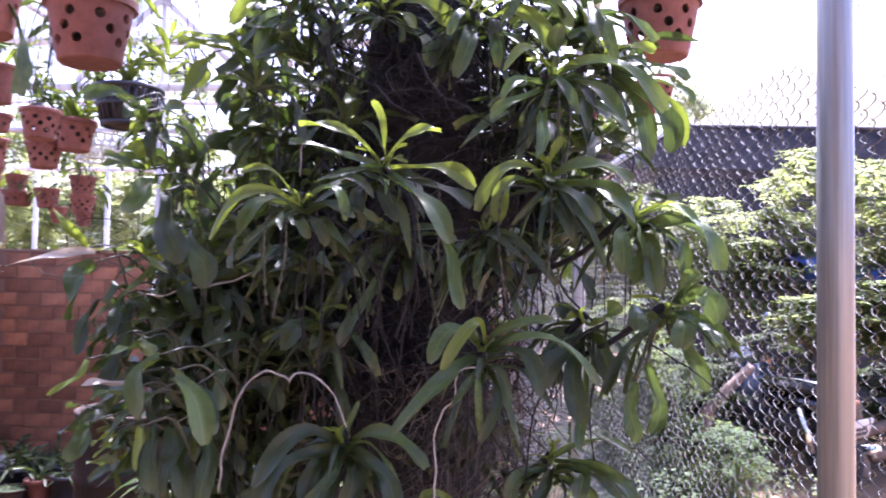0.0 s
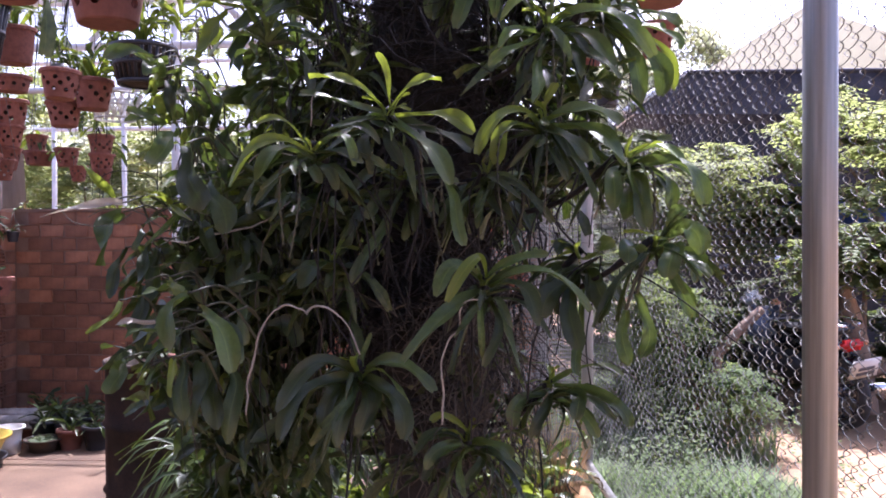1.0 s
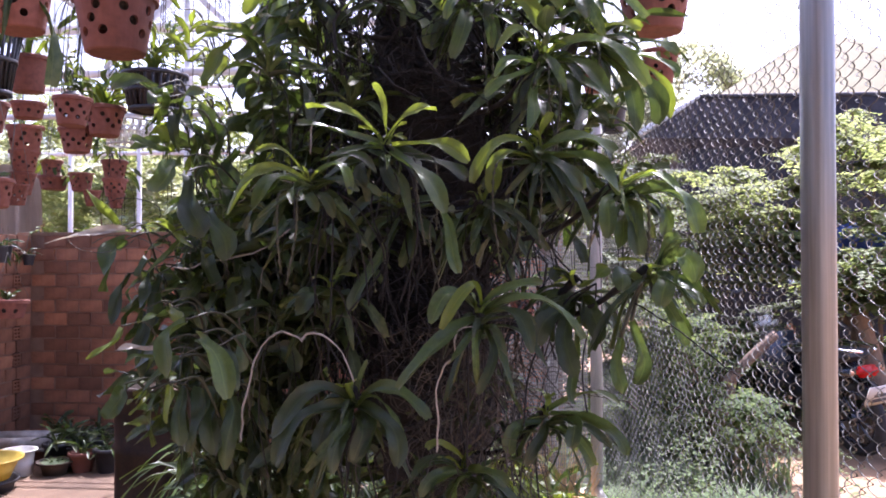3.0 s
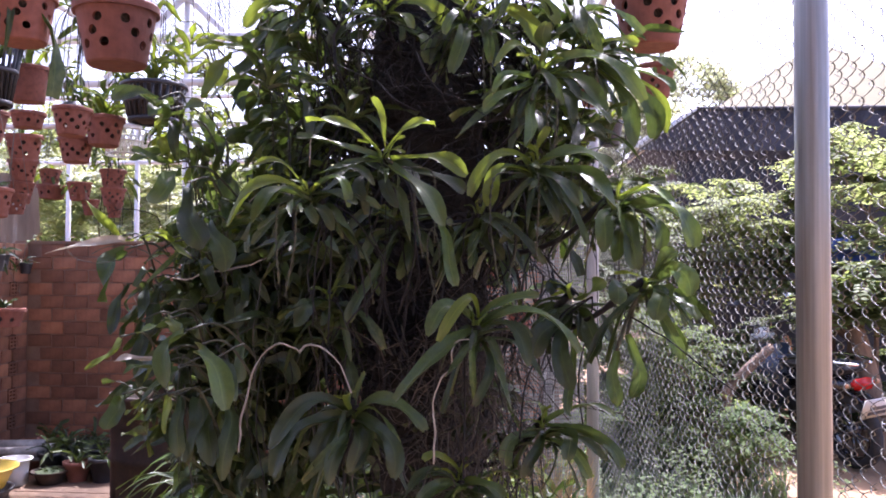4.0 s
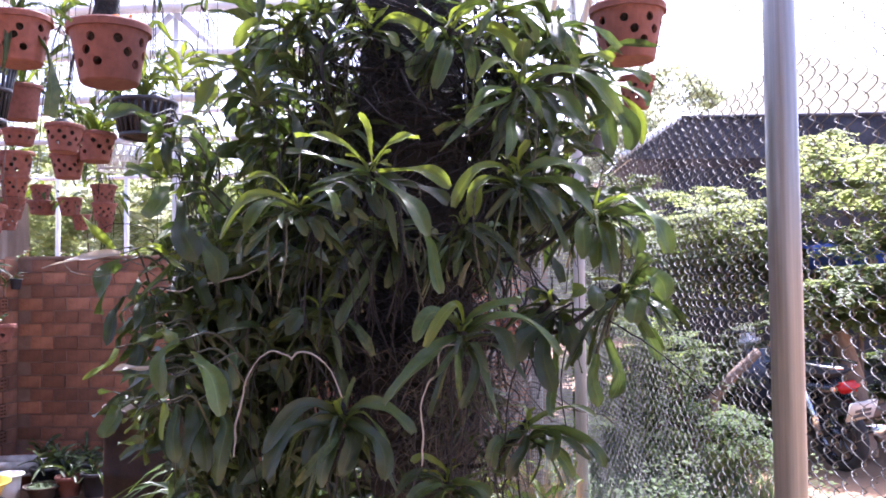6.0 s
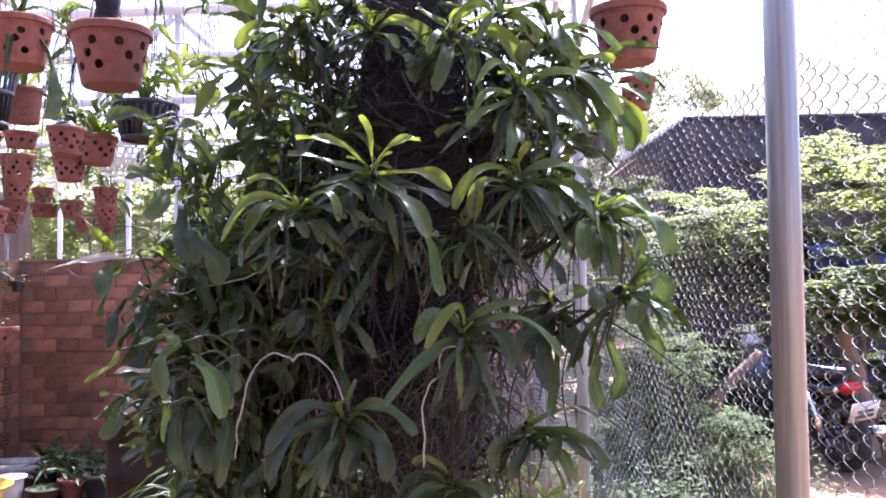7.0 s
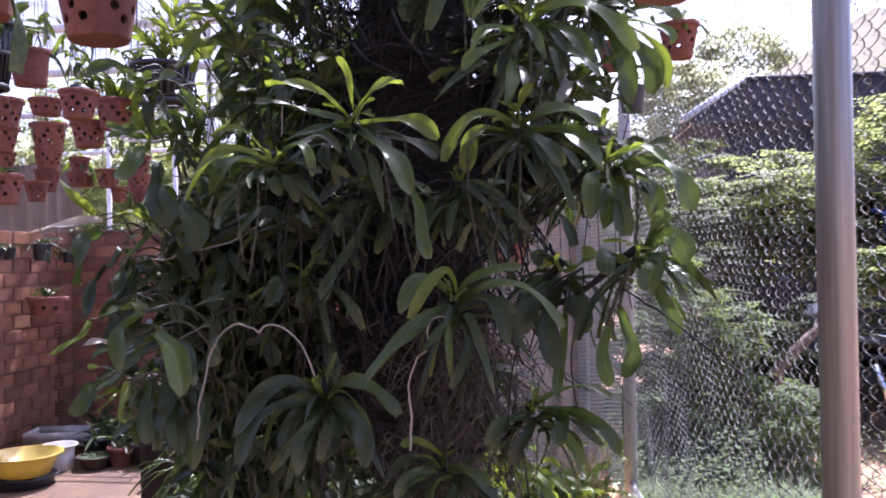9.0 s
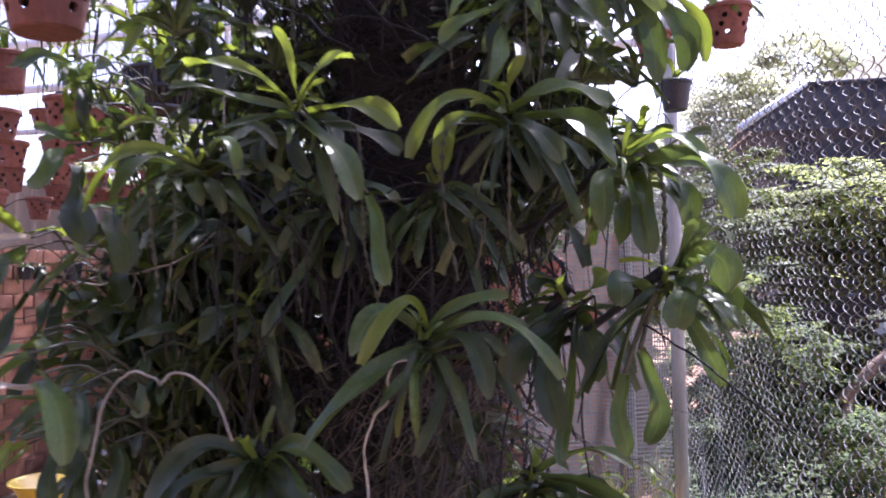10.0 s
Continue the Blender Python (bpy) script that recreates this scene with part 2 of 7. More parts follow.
def smooth_line(points, steps=6):
    """Catmull-Rom points through the given ones."""
    p = [Vector(q) for q in points]
    p = [p[0] * 2 - p[1], *p, p[-1] * 2 - p[-2]]
    out = []
    for i in range(1, len(p) - 2):
        a, b, c, d = p[i - 1:i + 3]
        for k in range(steps):
            t = k / steps
            out.append(0.5 * ((2 * b) + (c - a) * t + (2 * a - 5 * b + 4 * c - d) * t * t + (3 * b - a - 3 * c + d) * t ** 3))
    return out + [p[-2]]


def blade(bm, base, mid, tip, width, facing=(0, -0.75, 0.65), steps=9, notch=True, fold=0.14, twist=0.0, pointed=False, neck=0.66):
    """A strap leaf, keeled along its middle, bent through mid, with a blunt tip."""
    base, mid, tip = Vector(base), Vector(mid), Vector(tip)
    ctrl = mid * 2 - (base + tip) / 2
    uv = bm.loops.layers.uv.verify()
    prev, phase, span = None, width * 900 + tip.x * 70, (tip - base).length
    for i in range(steps + 1):
        s = i / steps
        p = base * (1 - s) ** 2 + ctrl * 2 * s * (1 - s) + tip * s * s
        t = ((ctrl - base) * (1 - s) + (tip - ctrl) * s).normalized()
        side = t.cross(Vector(facing))
        if side.length < 0.05:
            side = t.orthogonal()
        side = (Matrix.Rotation(twist * (s - 0.2), 3, t) @ side.normalized())
        normal = side.cross(t).normalized()
        if pointed:
            w = width * 0.5 * math.sin(math.pi * min(0.12 + 0.88 * s, 1)) ** 0.7
        else:
            w = width * 0.5 * (neck + (1 - neck) * min(max((s - 0.08) / 0.62, 0), 1) ** (1.6 if neck < 0.35 else 0.8)) * (1 if s < 0.86 else math.sqrt(max(1 - ((s - 0.86) / 0.15) ** 2, 0.05)))
        w *= 1 + 0.07 * math.sin(9 * s + phase)
        p = p + Vector((0, 0, -0.06 * span * max(s - 0.6, 0) ** 2 / 0.16)) + side * (0.20 * width * math.sin(5 * s + phase) * min(s * 3, 1))
        ripple = (0.10 + 0.12 * s) * width * math.sin(8 * s + phase)
        back = t * (width * 0.05 if notch and i == steps else 0)
        sag = normal * (-fold * (1.0 + 2.6 * max(0.55 - s, 0) / 0.55) * 2 * w)
        lobe = t * (width * 0.03 if notch and i == steps else 0)
        row = [bm.verts.new(p - side * w + normal * ripple + lobe), bm.verts.new(p - side * w * 0.5 + sag * 0.7), bm.verts.new(p + sag - back), bm.verts.new(p + side * w * 0.5 + sag * 0.7), bm.verts.new(p + side * w - normal * ripple)]
        if prev:
            for a in range(4):
                face = bm.faces.new((prev[a], prev[a + 1], row[a + 1], row[a]))
                for loop, place in zip(face.loops, ((a, i - 1), (a + 1, i - 1), (a + 1, i), (a, i))):
                    loop[uv].uv = (place[0] / 4, place[1] / steps)
        prev = row
    return bm


# stock leaves, along +y from the origin, one metre long, shared by many plants
STOCK = []
for k in range(10):
    b_ = bmesh.new()
    droop = random.uniform(-0.55, 0.0)
    blade(b_, (0, 0, 0), (random.uniform(-0.06, 0.06), 0.52, 0.10 + droop * 0.12), (random.uniform(-0.15, 0.15), 0.95, droop), 0.17 + 0.04 * random.random(), (0, 0.2, 1), 7, True, 0.14, random.uniform(-0.8, 0.8))
    STOCK.append(b_)
for k in range(6):
    b_ = bmesh.new()
    droop = random.uniform(-0.6, 0.0)
    blade(b_, (0, 0, 0), (random.uniform(-0.08, 0.08), 0.5, 0.08 + droop * 0.1), (random.uniform(-0.2, 0.2), 0.95, droop), 0.27 + 0.08 * random.random(), (0, 0.2, 1), 7, False, 0.16, random.uniform(-0.9, 0.9), True)
    STOCK.append(b_)
STOCK_MESH = {}
for key, material in LEAF.items():
    STOCK_MESH[key] = []
    for b_ in STOCK:
        me_ = bpy.data.meshes.new("leaf")
        b_.to_mesh(me_)
        me_.polygons.foreach_set("use_smooth", [True] * len(me_.polygons))
        me_.materials.append(material)
        STOCK_MESH[key].append(me_)
for b_ in STOCK:
    b_.free()


def stock_leaf(parent, at, azimuth, pitch, length, key, wide=1.0, roll=0.0, broad=False):
    ob = new("leaf", random.choice(STOCK_MESH[key][10:] if broad else STOCK_MESH[key][:10]))
    ob.parent = parent
    ob.matrix_basis = pose(*at, 0, 0, azimuth) @ pose(0, 0, 0, pitch, roll, 0) @ Matrix.Diagonal((length * wide, length, length, 1))
    return ob

# ---- setting ----
bm = bmesh.new()
bmesh.ops.create_grid(bm, x_segments=60, y_segments=60, size=120)
for v in bm.verts:
    v.co.z = -0.03 + (0.25 * noise.noise(v.co * 0.05) if v.co.length > 14 else 0)
tagged(link("ground", bm, DIRT), "bare reddish dirt ground around the nursery", "ground", kind="structure")

bm = bmesh.new()
box(bm, -3.85, -3.0, -0.06, 0.8, 6.45, 0.0)
floor = tagged(link("floor", bm, FLOOR, smooth=False), "swept brown cement floor with shallow joints", "floor", kind="structure")
for jy in (2.9, 4.05, 5.2):
    bm = bmesh.new()
    box(bm, -3.75, jy - 0.008, -0.01, 0.5, jy + 0.008, 0.004, 0.003)
    part("joint", bm, MORTAR, floor, smooth=False)

COURSE, LONG = 0.1035, 0.20
WALL_X, WALL_Y, ROWS_UP = -3.80, 6.40, 16
brick_meshes = []
for k in range(5):
    bm = bmesh.new()
    box(bm, -0.0962, -0.05, -0.0478, 0.0962, 0.05, 0.0478, 0.005)
    for v in bm.verts:
        v.co += Vector((random.uniform(-1, 1), random.uniform(-1, 1), random.uniform(-1, 1))) * 0.0030
    me = bpy.data.meshes.new("brick")
    bm.to_mesh(me)
    bm.free()
    me.materials.append(BRICK)
    brick_meshes.append(me)

bm = bmesh.new()
box(bm, WALL_X - 0.1, WALL_Y + 0.008, 0, 0.45, WALL_Y + 0.115, ROWS_UP * COURSE)
wall_back = tagged(link("wall_back", bm, MORTAR, smooth=False), "low red brick wall with grey mortar joints", "brick wall", kind="structure")
bm = bmesh.new()
for y0, y1, face in ((1.5, WALL_Y - 0.242, -0.008), (WALL_Y - 0.242, WALL_Y - 0.138, -0.104), (WALL_Y - 0.138, WALL_Y + 0.004, -0.008)):
    box(bm, WALL_X - 0.115, y0, 0, WALL_X + face, y1, ROWS_UP * COURSE)
wall_side = tagged(link("wall_side", bm, MORTAR, smooth=False), "low red brick side wall with open joints", "brick wall", kind="structure")
bm = bmesh.new()
box(bm, WALL_X - 0.12, WALL_Y - 0.012, ROWS_UP * COURSE, 0.45, WALL_Y + 0.13, ROWS_UP * COURSE + 0.022, 0.006)
part("coping", bm, MORTAR, wall_back, smooth=False)

# unseen wall and cover, added to cut the skylight on the clump's front
bm = bmesh.new()
box(bm, -3.9, -3.4, 0, 1.6, -3.2, 3.2)
tagged(link("wall_house", bm, PLASTER, smooth=False), "plain plastered wall added out of view behind the camera", "wall", kind="structure")
bm = bmesh.new()
box(bm, -3.9, -3.6, 3.1, 0.85, 0.45, 3.14)
tagged(link("veranda_roof", bm, WOOD, smooth=False), "cover added out of view to dim the light on the orchids", "roof", kind="structure")

# ---- fence of galvanised pipe and chain link ----
POST_A, POST_B = Vector((0.689, 1.65, 0)), Vector((0.495, 4.20, 0))
RUN = (POST_A - POST_B).normalized()
fence = thing("fence", POST_B, "chain-link fence of galvanised wire on round steel posts", "fence", kind="structure")


def fence_at(s, z):
    return (RUN.x * s, RUN.y * s, z)


for s, r in ((0.0, 0.030), ((POST_A - POST_B).length, 0.0325), (5.1, 0.0325)):
    bm = bmesh.new()
    lathe(bm, [(r, -0.03), (r, 3.2)], 28, (RUN.x * s, RUN.y * s, 0), True)
    lathe(bm, [(r + 0.0015, 0.02), (r + 0.003, 0.03), (r + 0.0015, 0.04)], 28, (RUN.x * s, RUN.y * s, 0))
    part("post", bm, STEEL if s else GREY_PAINT, fence, "round galvanised steel post" if s else "round weathered grey post")
bm = bmesh.new()
tube(bm, [fence_at(0.03, 0.30), fence_at(5.0, 0.30)], 0.021, 12)
part("bottom_rail", bm, STEEL, fence, "galvanised bottom pipe")
bm = bmesh.new()
tube(bm, [fence_at(0.03, 3.1), fence_at(5.0, 3.1)], 0.021, 12)
part("top_rail", bm, STEEL, fence, "galvanised top pipe")
CELL, RISE = 0.0320, 0.0240
normal_out = Vector((RUN.y, -RUN.x, 0))
for i in range(int(4.6 / CELL)):
    verts, faces = [], []
    slack = random.uniform(-0.002, 0.002)
    rows_ = int(2.76 / RISE)
    for j in range(rows_ + 1):
        wav = 0.004 * math.sin(i * 0.55) + 0.003 * math.sin(j * 0.31 + i * 0.2) - 0.037
        end = (i + j) % 2
        for q in ((0.0, 0.16, 0.38, 0.62, 0.84) if j < rows_ else (0.0,)):
            sm = min(max((q - 0.10) / 0.80, 0.0), 1.0)
            sm = 0.5 * sm + 0.5 * sm * sm * (3 - 2 * sm)
            reach = (1 - sm if end else sm) * 1.24 - 0.12
            bulge = (0.009 if end else -0.009) * math.sin(math.pi * q)
            c = Vector(fence_at((i + reach) * CELL + slack, 0.315 + (j + q) * RISE)) + normal_out * (bulge + wav)
            a = len(verts)
            for dx, dn in ((-1, -0.6), (1, -0.6), (0, 1.15)):
                verts.append(c + RUN * dx * 0.00135 + normal_out * dn * 0.00135)
            if a:
                for k in range(3):
                    faces.append((a - 3 + k, a - 3 + (k + 1) % 3, a + (k + 1) % 3, a + k))
    me = bpy.data.meshes.new("wire")
    me.from_pydata(verts, [], faces)
    me.polygons.foreach_set("use_smooth", [True] * len(me.polygons))
    me.materials.append(WIRE)
    new("wire", me).parent = fence
for s, z in ((0.0, 0.8), (0.0, 1.4), (0.0, 2.0)):
    bm = bmesh.new()
    ring = [Vector(fence_at(s, z)) + (RUN * math.cos(a) + normal_out * math.sin(a)) * 0.0345 + Vector((0, 0, 0.004 * math.sin(2 * a))) for a in (2 * math.pi * k / 14 for k in range(15))]
    tube(bm, ring, 0.0014, 5)
    part("tie_wire", bm, WIRE, fence)

# ---- greenhouse frame and nets ----
house = thing("greenhouse_frame", (-1.61, 4.2, 0), "grey painted steel pipe frame of a shade house", "pipe frame", kind="structure")


def frame_pipe(name, points, r=0.024, sides=14):
    b = bmesh.new()
    tube(b, [Vector(p) - Vector((-1.61, 4.2, 0)) for p in points], r, sides)
    return part(name, b, FRAME, house)


for px, top in ((-1.61, 3.3), (-3.05, 3.3)):
    frame_pipe("upright", [(px, 4.2, 0), (px, 4.2, top)])
for pz, x0, x1, r in ((2.90, -3.7, 0.47, 0.027), (2.655, -3.7, 0.47, 0.025), (2.42, -3.7, 0.47, 0.022), (2.20, -3.7, -1.0, 0.016), (3.3, -3.7, 0.47, 0.025)):
    frame_pipe("rail", [(x0, 4.2 - 0.05, pz), (x1, 4.2 - 0.05, pz)], r)
frame_pipe("brace", [(-1.60, 4.17, 2.87), (-1.15, 4.17, 2.45)], 0.018)
frame_pipe("brace", [(-1.63, 4.17, 2.87), (-2.05, 4.17, 2.45)], 0.018)
frame_pipe("brace", [(0.50, 4.17, 2.65), (0.62, 3.3, 3.05)], 0.020)
for px in (-3.05, -1.61, 0.47):
    frame_pipe("rafter", [(px, 1.0, 3.28), (px, 7.0, 3.28)], 0.024)
for py in (1.8, 2.8, 3.5):
    frame_pipe("hanging_rail", [(-3.1, py, 3.22), (0.55, py, 3.22)], 0.016)
for px in (-3.65, -3.05, -2.0, -0.9):
    frame_pipe("upright", [(px, 6.72, 0), (px, 6.72, 3.3)], 0.02)
for pz in (2.35, 2.9):
    frame_pipe("rail", [(-4.2, 6.72, pz), (0.4, 6.72, pz)], 0.018)


def net(name, x0, y0, x1, y1, z, pitch, width, label, material, cross=0.3):
    v_, f_ = [], []
    n_ = int((x1 - x0) / pitch)
    for i in range(n_):
        x = x0 + i * pitch + random.uniform(-0.2, 0.2) * pitch
        steps = 8
        for k in range(steps + 1):
            y = y0 + (y1 - y0) * k / steps
            zz = z + 0.05 * math.sin(k * 1.9 + x * 2) + 0.02 * noise.noise(Vector((x * 3, y, 0)))
            v_ += [(x, y, zz), (x + width, y, zz + 0.001)]
            if k:
                a = len(v_)
                f_.append((a - 4, a - 3, a - 1, a - 2))
    n_ = int((y1 - y0) / cross)
    for i in range(n_):
        y = y0 + i * cross
        a = len(v_)
        v_ += [(x0, y, z + 0.004), (x1, y, z + 0.004), (x1, y + width * 0.5, z + 0.004), (x0, y + width * 0.5, z + 0.004)]
        f_.append((a, a + 1, a + 2, a + 3))
    m_ = bpy.data.meshes.new(name)
    m_.from_pydata(v_, [], f_)
    m_.materials.append(material)
    return tagged(new(name, m_), label, "shade net", kind="stuff")


net("shade_net", -4.3, 4.4, 0.0, 7.4, 3.33, 0.026, 0.0125, "silver-grey woven shade net over the pipe frame", NET)
net("shade_net", -4.3, 0.9, 0.45, 4.38, 3.34, 0.026, 0.0098, "silver-grey woven shade net stretched over the orchids", NET)
net("green_shade_net", -0.2, 3.4, 0.4, 4.25, 3.02, 0.02, 0.009, "bunched green shade net tied to the frame", GREEN_NET, 0.03)

# white mesh curtain beside the fence corner
v_, f_ = [], []
for i in range(60):
    x = -0.22 + i * 0.0115
    for k in range(9):
        z = 0.05 + k * 0.22
        y = 4.36 + 0.03 * math.sin(x * 19) + 0.012 * math.sin(k * 1.3 + x * 6)
        v_ += [(x, y, z), (x + 0.0055, y + 0.001, z)]
        if k:
            a = len(v_)
            f_.append((a - 4, a - 3, a - 1, a - 2))
for k in range(90):
    z = 0.06 + k * 0.02
    for i in range(20):
        x0, x1 = -0.22 + i * 0.0345, -0.22 + (i + 1) * 0.0345
        a = len(v_)
        v_ += [(x0, 4.362 + 0.03 * math.sin(x0 * 19), z), (x1, 4.362 + 0.03 * math.sin(x1 * 19), z), (x1, 4.362 + 0.03 * math.sin(x1 * 19), z + 0.006), (x0, 4.362 + 0.03 * math.sin(x0 * 19), z + 0.006)]
        f_.append((a, a + 1, a + 2, a + 3))
me = bpy.data.meshes.new("mesh_curtain")
me.from_pydata(v_, [], f_)
me.materials.append(CURTAIN)
tagged(new("mesh_curtain", me), "pale woven mesh curtain hung beside the fence", "net curtain", kind="stuff")
bm = bmesh.new()
box(bm, 0.255, 4.42, 0, 0.315, 4.48, 1.72, 0.006)
tagged(link("concrete_stake", bm, GREY_PAINT, smooth=False), "square whitewashed concrete stake by the fence", "stake")

# white sheeting behind the wall
bm = bmesh.new()
prev = None
for i in range(61):
    x = -5.6 + i * 0.0275
    y = 6.95 + 0.02 * math.cos(i * 1.05)
    lean = 0.10 * max(0, (i - 45) / 15)
    row = [bm.verts.new((x, y, 0)), bm.verts.new((x - lean * 1.2, y, 2.30))]
    if prev:
        bm.faces.new((prev[0], row[0], row[1], prev[1]))
    prev = row
bmesh.ops.solidify(bm, geom=bm.faces[:], thickness=0.004)
tagged(link("plastic_sheeting", bm, GREY_SHEET), "greyish white ribbed plastic sheeting beyond the brick wall", "sheeting", kind="structure")

# ---- the trunk that carries the orchids; leaf shade is in its colour ----
TRUNK = Vector((-0.09, 1.80, 0))
bm = bmesh.new()
rings = []
for k in range(40):
    z = k * 2.15 / 39
    r0 = 0.055 + 0.075 * min(max((z - 0.85) / 0.25, 0), 1) + 0.015 * math.sin(z * 2.1)
    ring = []
    for i in range(30):
        a = 2 * math.pi * i / 30
        d = Vector((math.cos(a), math.sin(a), 0))
        r = r0 * (1 + 0.16 * noise.noise(Vector((d.x * 2.2, d.y * 2.2, z * 2.4))) + 0.06 * noise.noise(Vector((d.x * 9, d.y * 9, z * 5))))
        ring.append(bm.verts.new((d.x * r, d.y * r, z)))
    rings.append(ring)
for a, b in zip(rings, rings[1:]):
    for i in range(30):
        bm.faces.new((a[i], a[(i + 1) % 30], b[(i + 1) % 30], b[i]))
bm.faces.new(rings[-1])
trunk = link("dead_tree", bm, SHADED_BARK)
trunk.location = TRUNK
tagged(trunk, "rough dead tree trunk covered with orchids and old roots, shade put into its dark colour", "dead tree")
# mat of fine old roots clinging to it, leaf shade painted in as near-black
v_, f_ = [], []
for i in range(1500):
    a0, z = random.uniform(0, 2 * math.pi), random.uniform(1.10, 2.1)
    r = 0.13 + random.uniform(0, 0.13) * min(max((z - 0.95) / 0.4, 0.1), 1)
    sp = random.gauss(0, 2.4)
    n_ = 6
    w = random.choice((0.0009, 0.0011, 0.0015, 0.0022, 0.003))
    length = random.uniform(0.02, 0.20)
    for k in range(n_):
        s = k / (n_ - 1)
        a = a0 + sp * s * 0.5 + 0.10 * math.sin(s * 9 + i)
        rr = r + 0.05 * math.sin(s * 3 + i)
        p = Vector((math.cos(a) * rr, math.sin(a) * rr, z - length * s + 0.02 * math.sin(s * 7 + i * 2)))
        t_ = Vector((-math.sin(a), math.cos(a), 0))
        o_ = Vector((math.cos(a), math.sin(a), 0))
        b = len(v_)
        v_ += [p - t_ * w, p + t_ * w, p + o_ * w * 1.6]
        if k:
            f_ += [(b - 3, b - 2, b + 1, b), (b - 2, b - 1, b + 2, b + 1), (b - 1, b - 3, b, b + 2)]
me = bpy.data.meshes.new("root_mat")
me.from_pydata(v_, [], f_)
me.materials.append(ROOT_SHADED)
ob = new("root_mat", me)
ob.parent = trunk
tagged(ob, "tangle of fine dry roots, near-black to carry the clump's shade", kind="stuff")


# ---- orchids ----
def aerial_root(r, points, material=ROOT):
    b = bmesh.new()
    line = [p + noise.noise_vector(p * 38) * 0.0022 + noise.noise_vector(p * 110) * 0.0008 for p in smooth_line(points, 8)]
    r *= 0.84
    o = Vector(line[0])
    tube(b, [p - o for p in line], [r * (1.0 + 0.35 * noise.noise(p * 40) - 0.25 * i / len(line)) for i, p in enumerate(line)], 7)
    ob_ = link("aerial_root", b, material)
    ob_.location = o
    return tagged(ob_, "pale aerial root hanging from an orchid", "root", "aerial roots")


def orchid(at, leaves):
    """at: the crown. Leaves: middle, tip, width, kind; all from the crown."""
    o = thing("orchid", at, "strap-leaved orchid with glossy green leaves growing on the trunk", "orchid", "orchids on the trunk")
    for mid, tip, width, key, *root in leaves:
        b = bmesh.new()
        mid, tip = Vector(mid), Vector(tip)
        drop = max(-tip.z / tip.length, 0)
        base = Vector(root[0]) if root else mid * 0.06 + Vector((random.uniform(-0.008, 0.008), 0.02 * drop, -0.045 * drop * random.random()))
        across = abs(tip.x) / tip.length
        if key == "d" and drop > 0.6 and not root:
            k = random.uniform(0.6, 0.95)
            mid, tip, width = mid * k + Vector((random.uniform(-0.02, 0.02), 0, 0)), tip * k + Vector((random.uniform(-0.03, 0.03), 0, 0)), width * 0.8
        blade(b, base, mid, tip, width, (tip.x * 1.2 + random.uniform(-0.3, 0.3), (-0.75 if key == "b" else -0.4) - 0.25 * across - 0.9 * drop, 0.85 + random.uniform(-0.25, 0.25)), 14, True, 0.2, random.uniform(-0.8, 0.8), neck=0.28 if key == "b" else 0.5)
        part("leaf", b, LEAF[key], o)
        if root:
            b = bmesh.new()
            tube(b, smooth_line([(0, 0, 0), base * 0.5 + Vector((0, 0.01, 0.01)), base], 4), 0.003, 6)
            part("stalk", b, CANE, o)
    # low side leaves, all in the dark copy to shade the crown's underside
    for k in range(6):
        side = 1 if k % 2 else -1
        a, reach = radians(random.uniform(-62, 12)), random.uniform(0.06, 0.12)
        low, out = -0.010 - 0.007 * k, side * math.cos(a) * reach
        b = bmesh.new()
        blade(b, (out * 0.05, 0.014, low), (out * 0.55, random.uniform(-0.01, 0.03), low + 0.012 + math.sin(a) * reach * 0.4), (out * 1.05, random.uniform(-0.02, 0.04), low + math.sin(a) * reach - 0.022), random.uniform(0.013, 0.021), (out * 3, -0.35, 0.9), 9, True, 0.2, random.uniform(-0.7, 0.7), neck=0.55)
        part("leaf", b, LEAF["d"], o)
    for k in range(5):
        stock_leaf(o, (random.uniform(-0.01, 0.01), 0.01, -0.02), random.uniform(70, 290), random.uniform(-60, 25), random.uniform(0.06, 0.13), random.choice("dddg"), random.uniform(0.45, 0.8), random.uniform(-40, 40))
    for k in range(4):
        stock_leaf(o, (random.uniform(-0.006, 0.006), -0.008, -0.004), random.uniform(0, 360), random.uniform(35, 75), random.uniform(0.03, 0.055), "b", random.uniform(0.9, 1.2), random.uniform(-30, 30))
    b = bmesh.new()
    back = Vector((TRUNK.x, TRUNK.y - 0.16, at[2] - 0.10)) - Vector(at)
    tube(b, smooth_line([(0, 0, 0.01), back * 0.35 + Vector((0, 0, -0.05)), back]), [0.007] * 3 + [0.005] * 10, 8)
    part("stem", b, SHADED_BARK, o)
    if at[2] > 1.5:
        for k in range(2):
            b = bmesh.new()
            dx, n_ = random.uniform(-0.09, 0.09), random.uniform(0.12, 0.24)
            line = smooth_line([(dx * 0.4, -0.01, -0.02), (dx, -0.03, -0.03), (dx * 1.1, -0.03, -n_ * 0.5), (dx * 1.1 + random.uniform(-0.02, 0.02), -0.02, -n_)], 14)
            tube(b, line, [0.0011 + (0.0022 if i % 3 == 0 and i > 14 else 0) for i in range(len(line))], 6)
            part("old_flower_spike", b, CANE, o, "dry beaded flower spike")
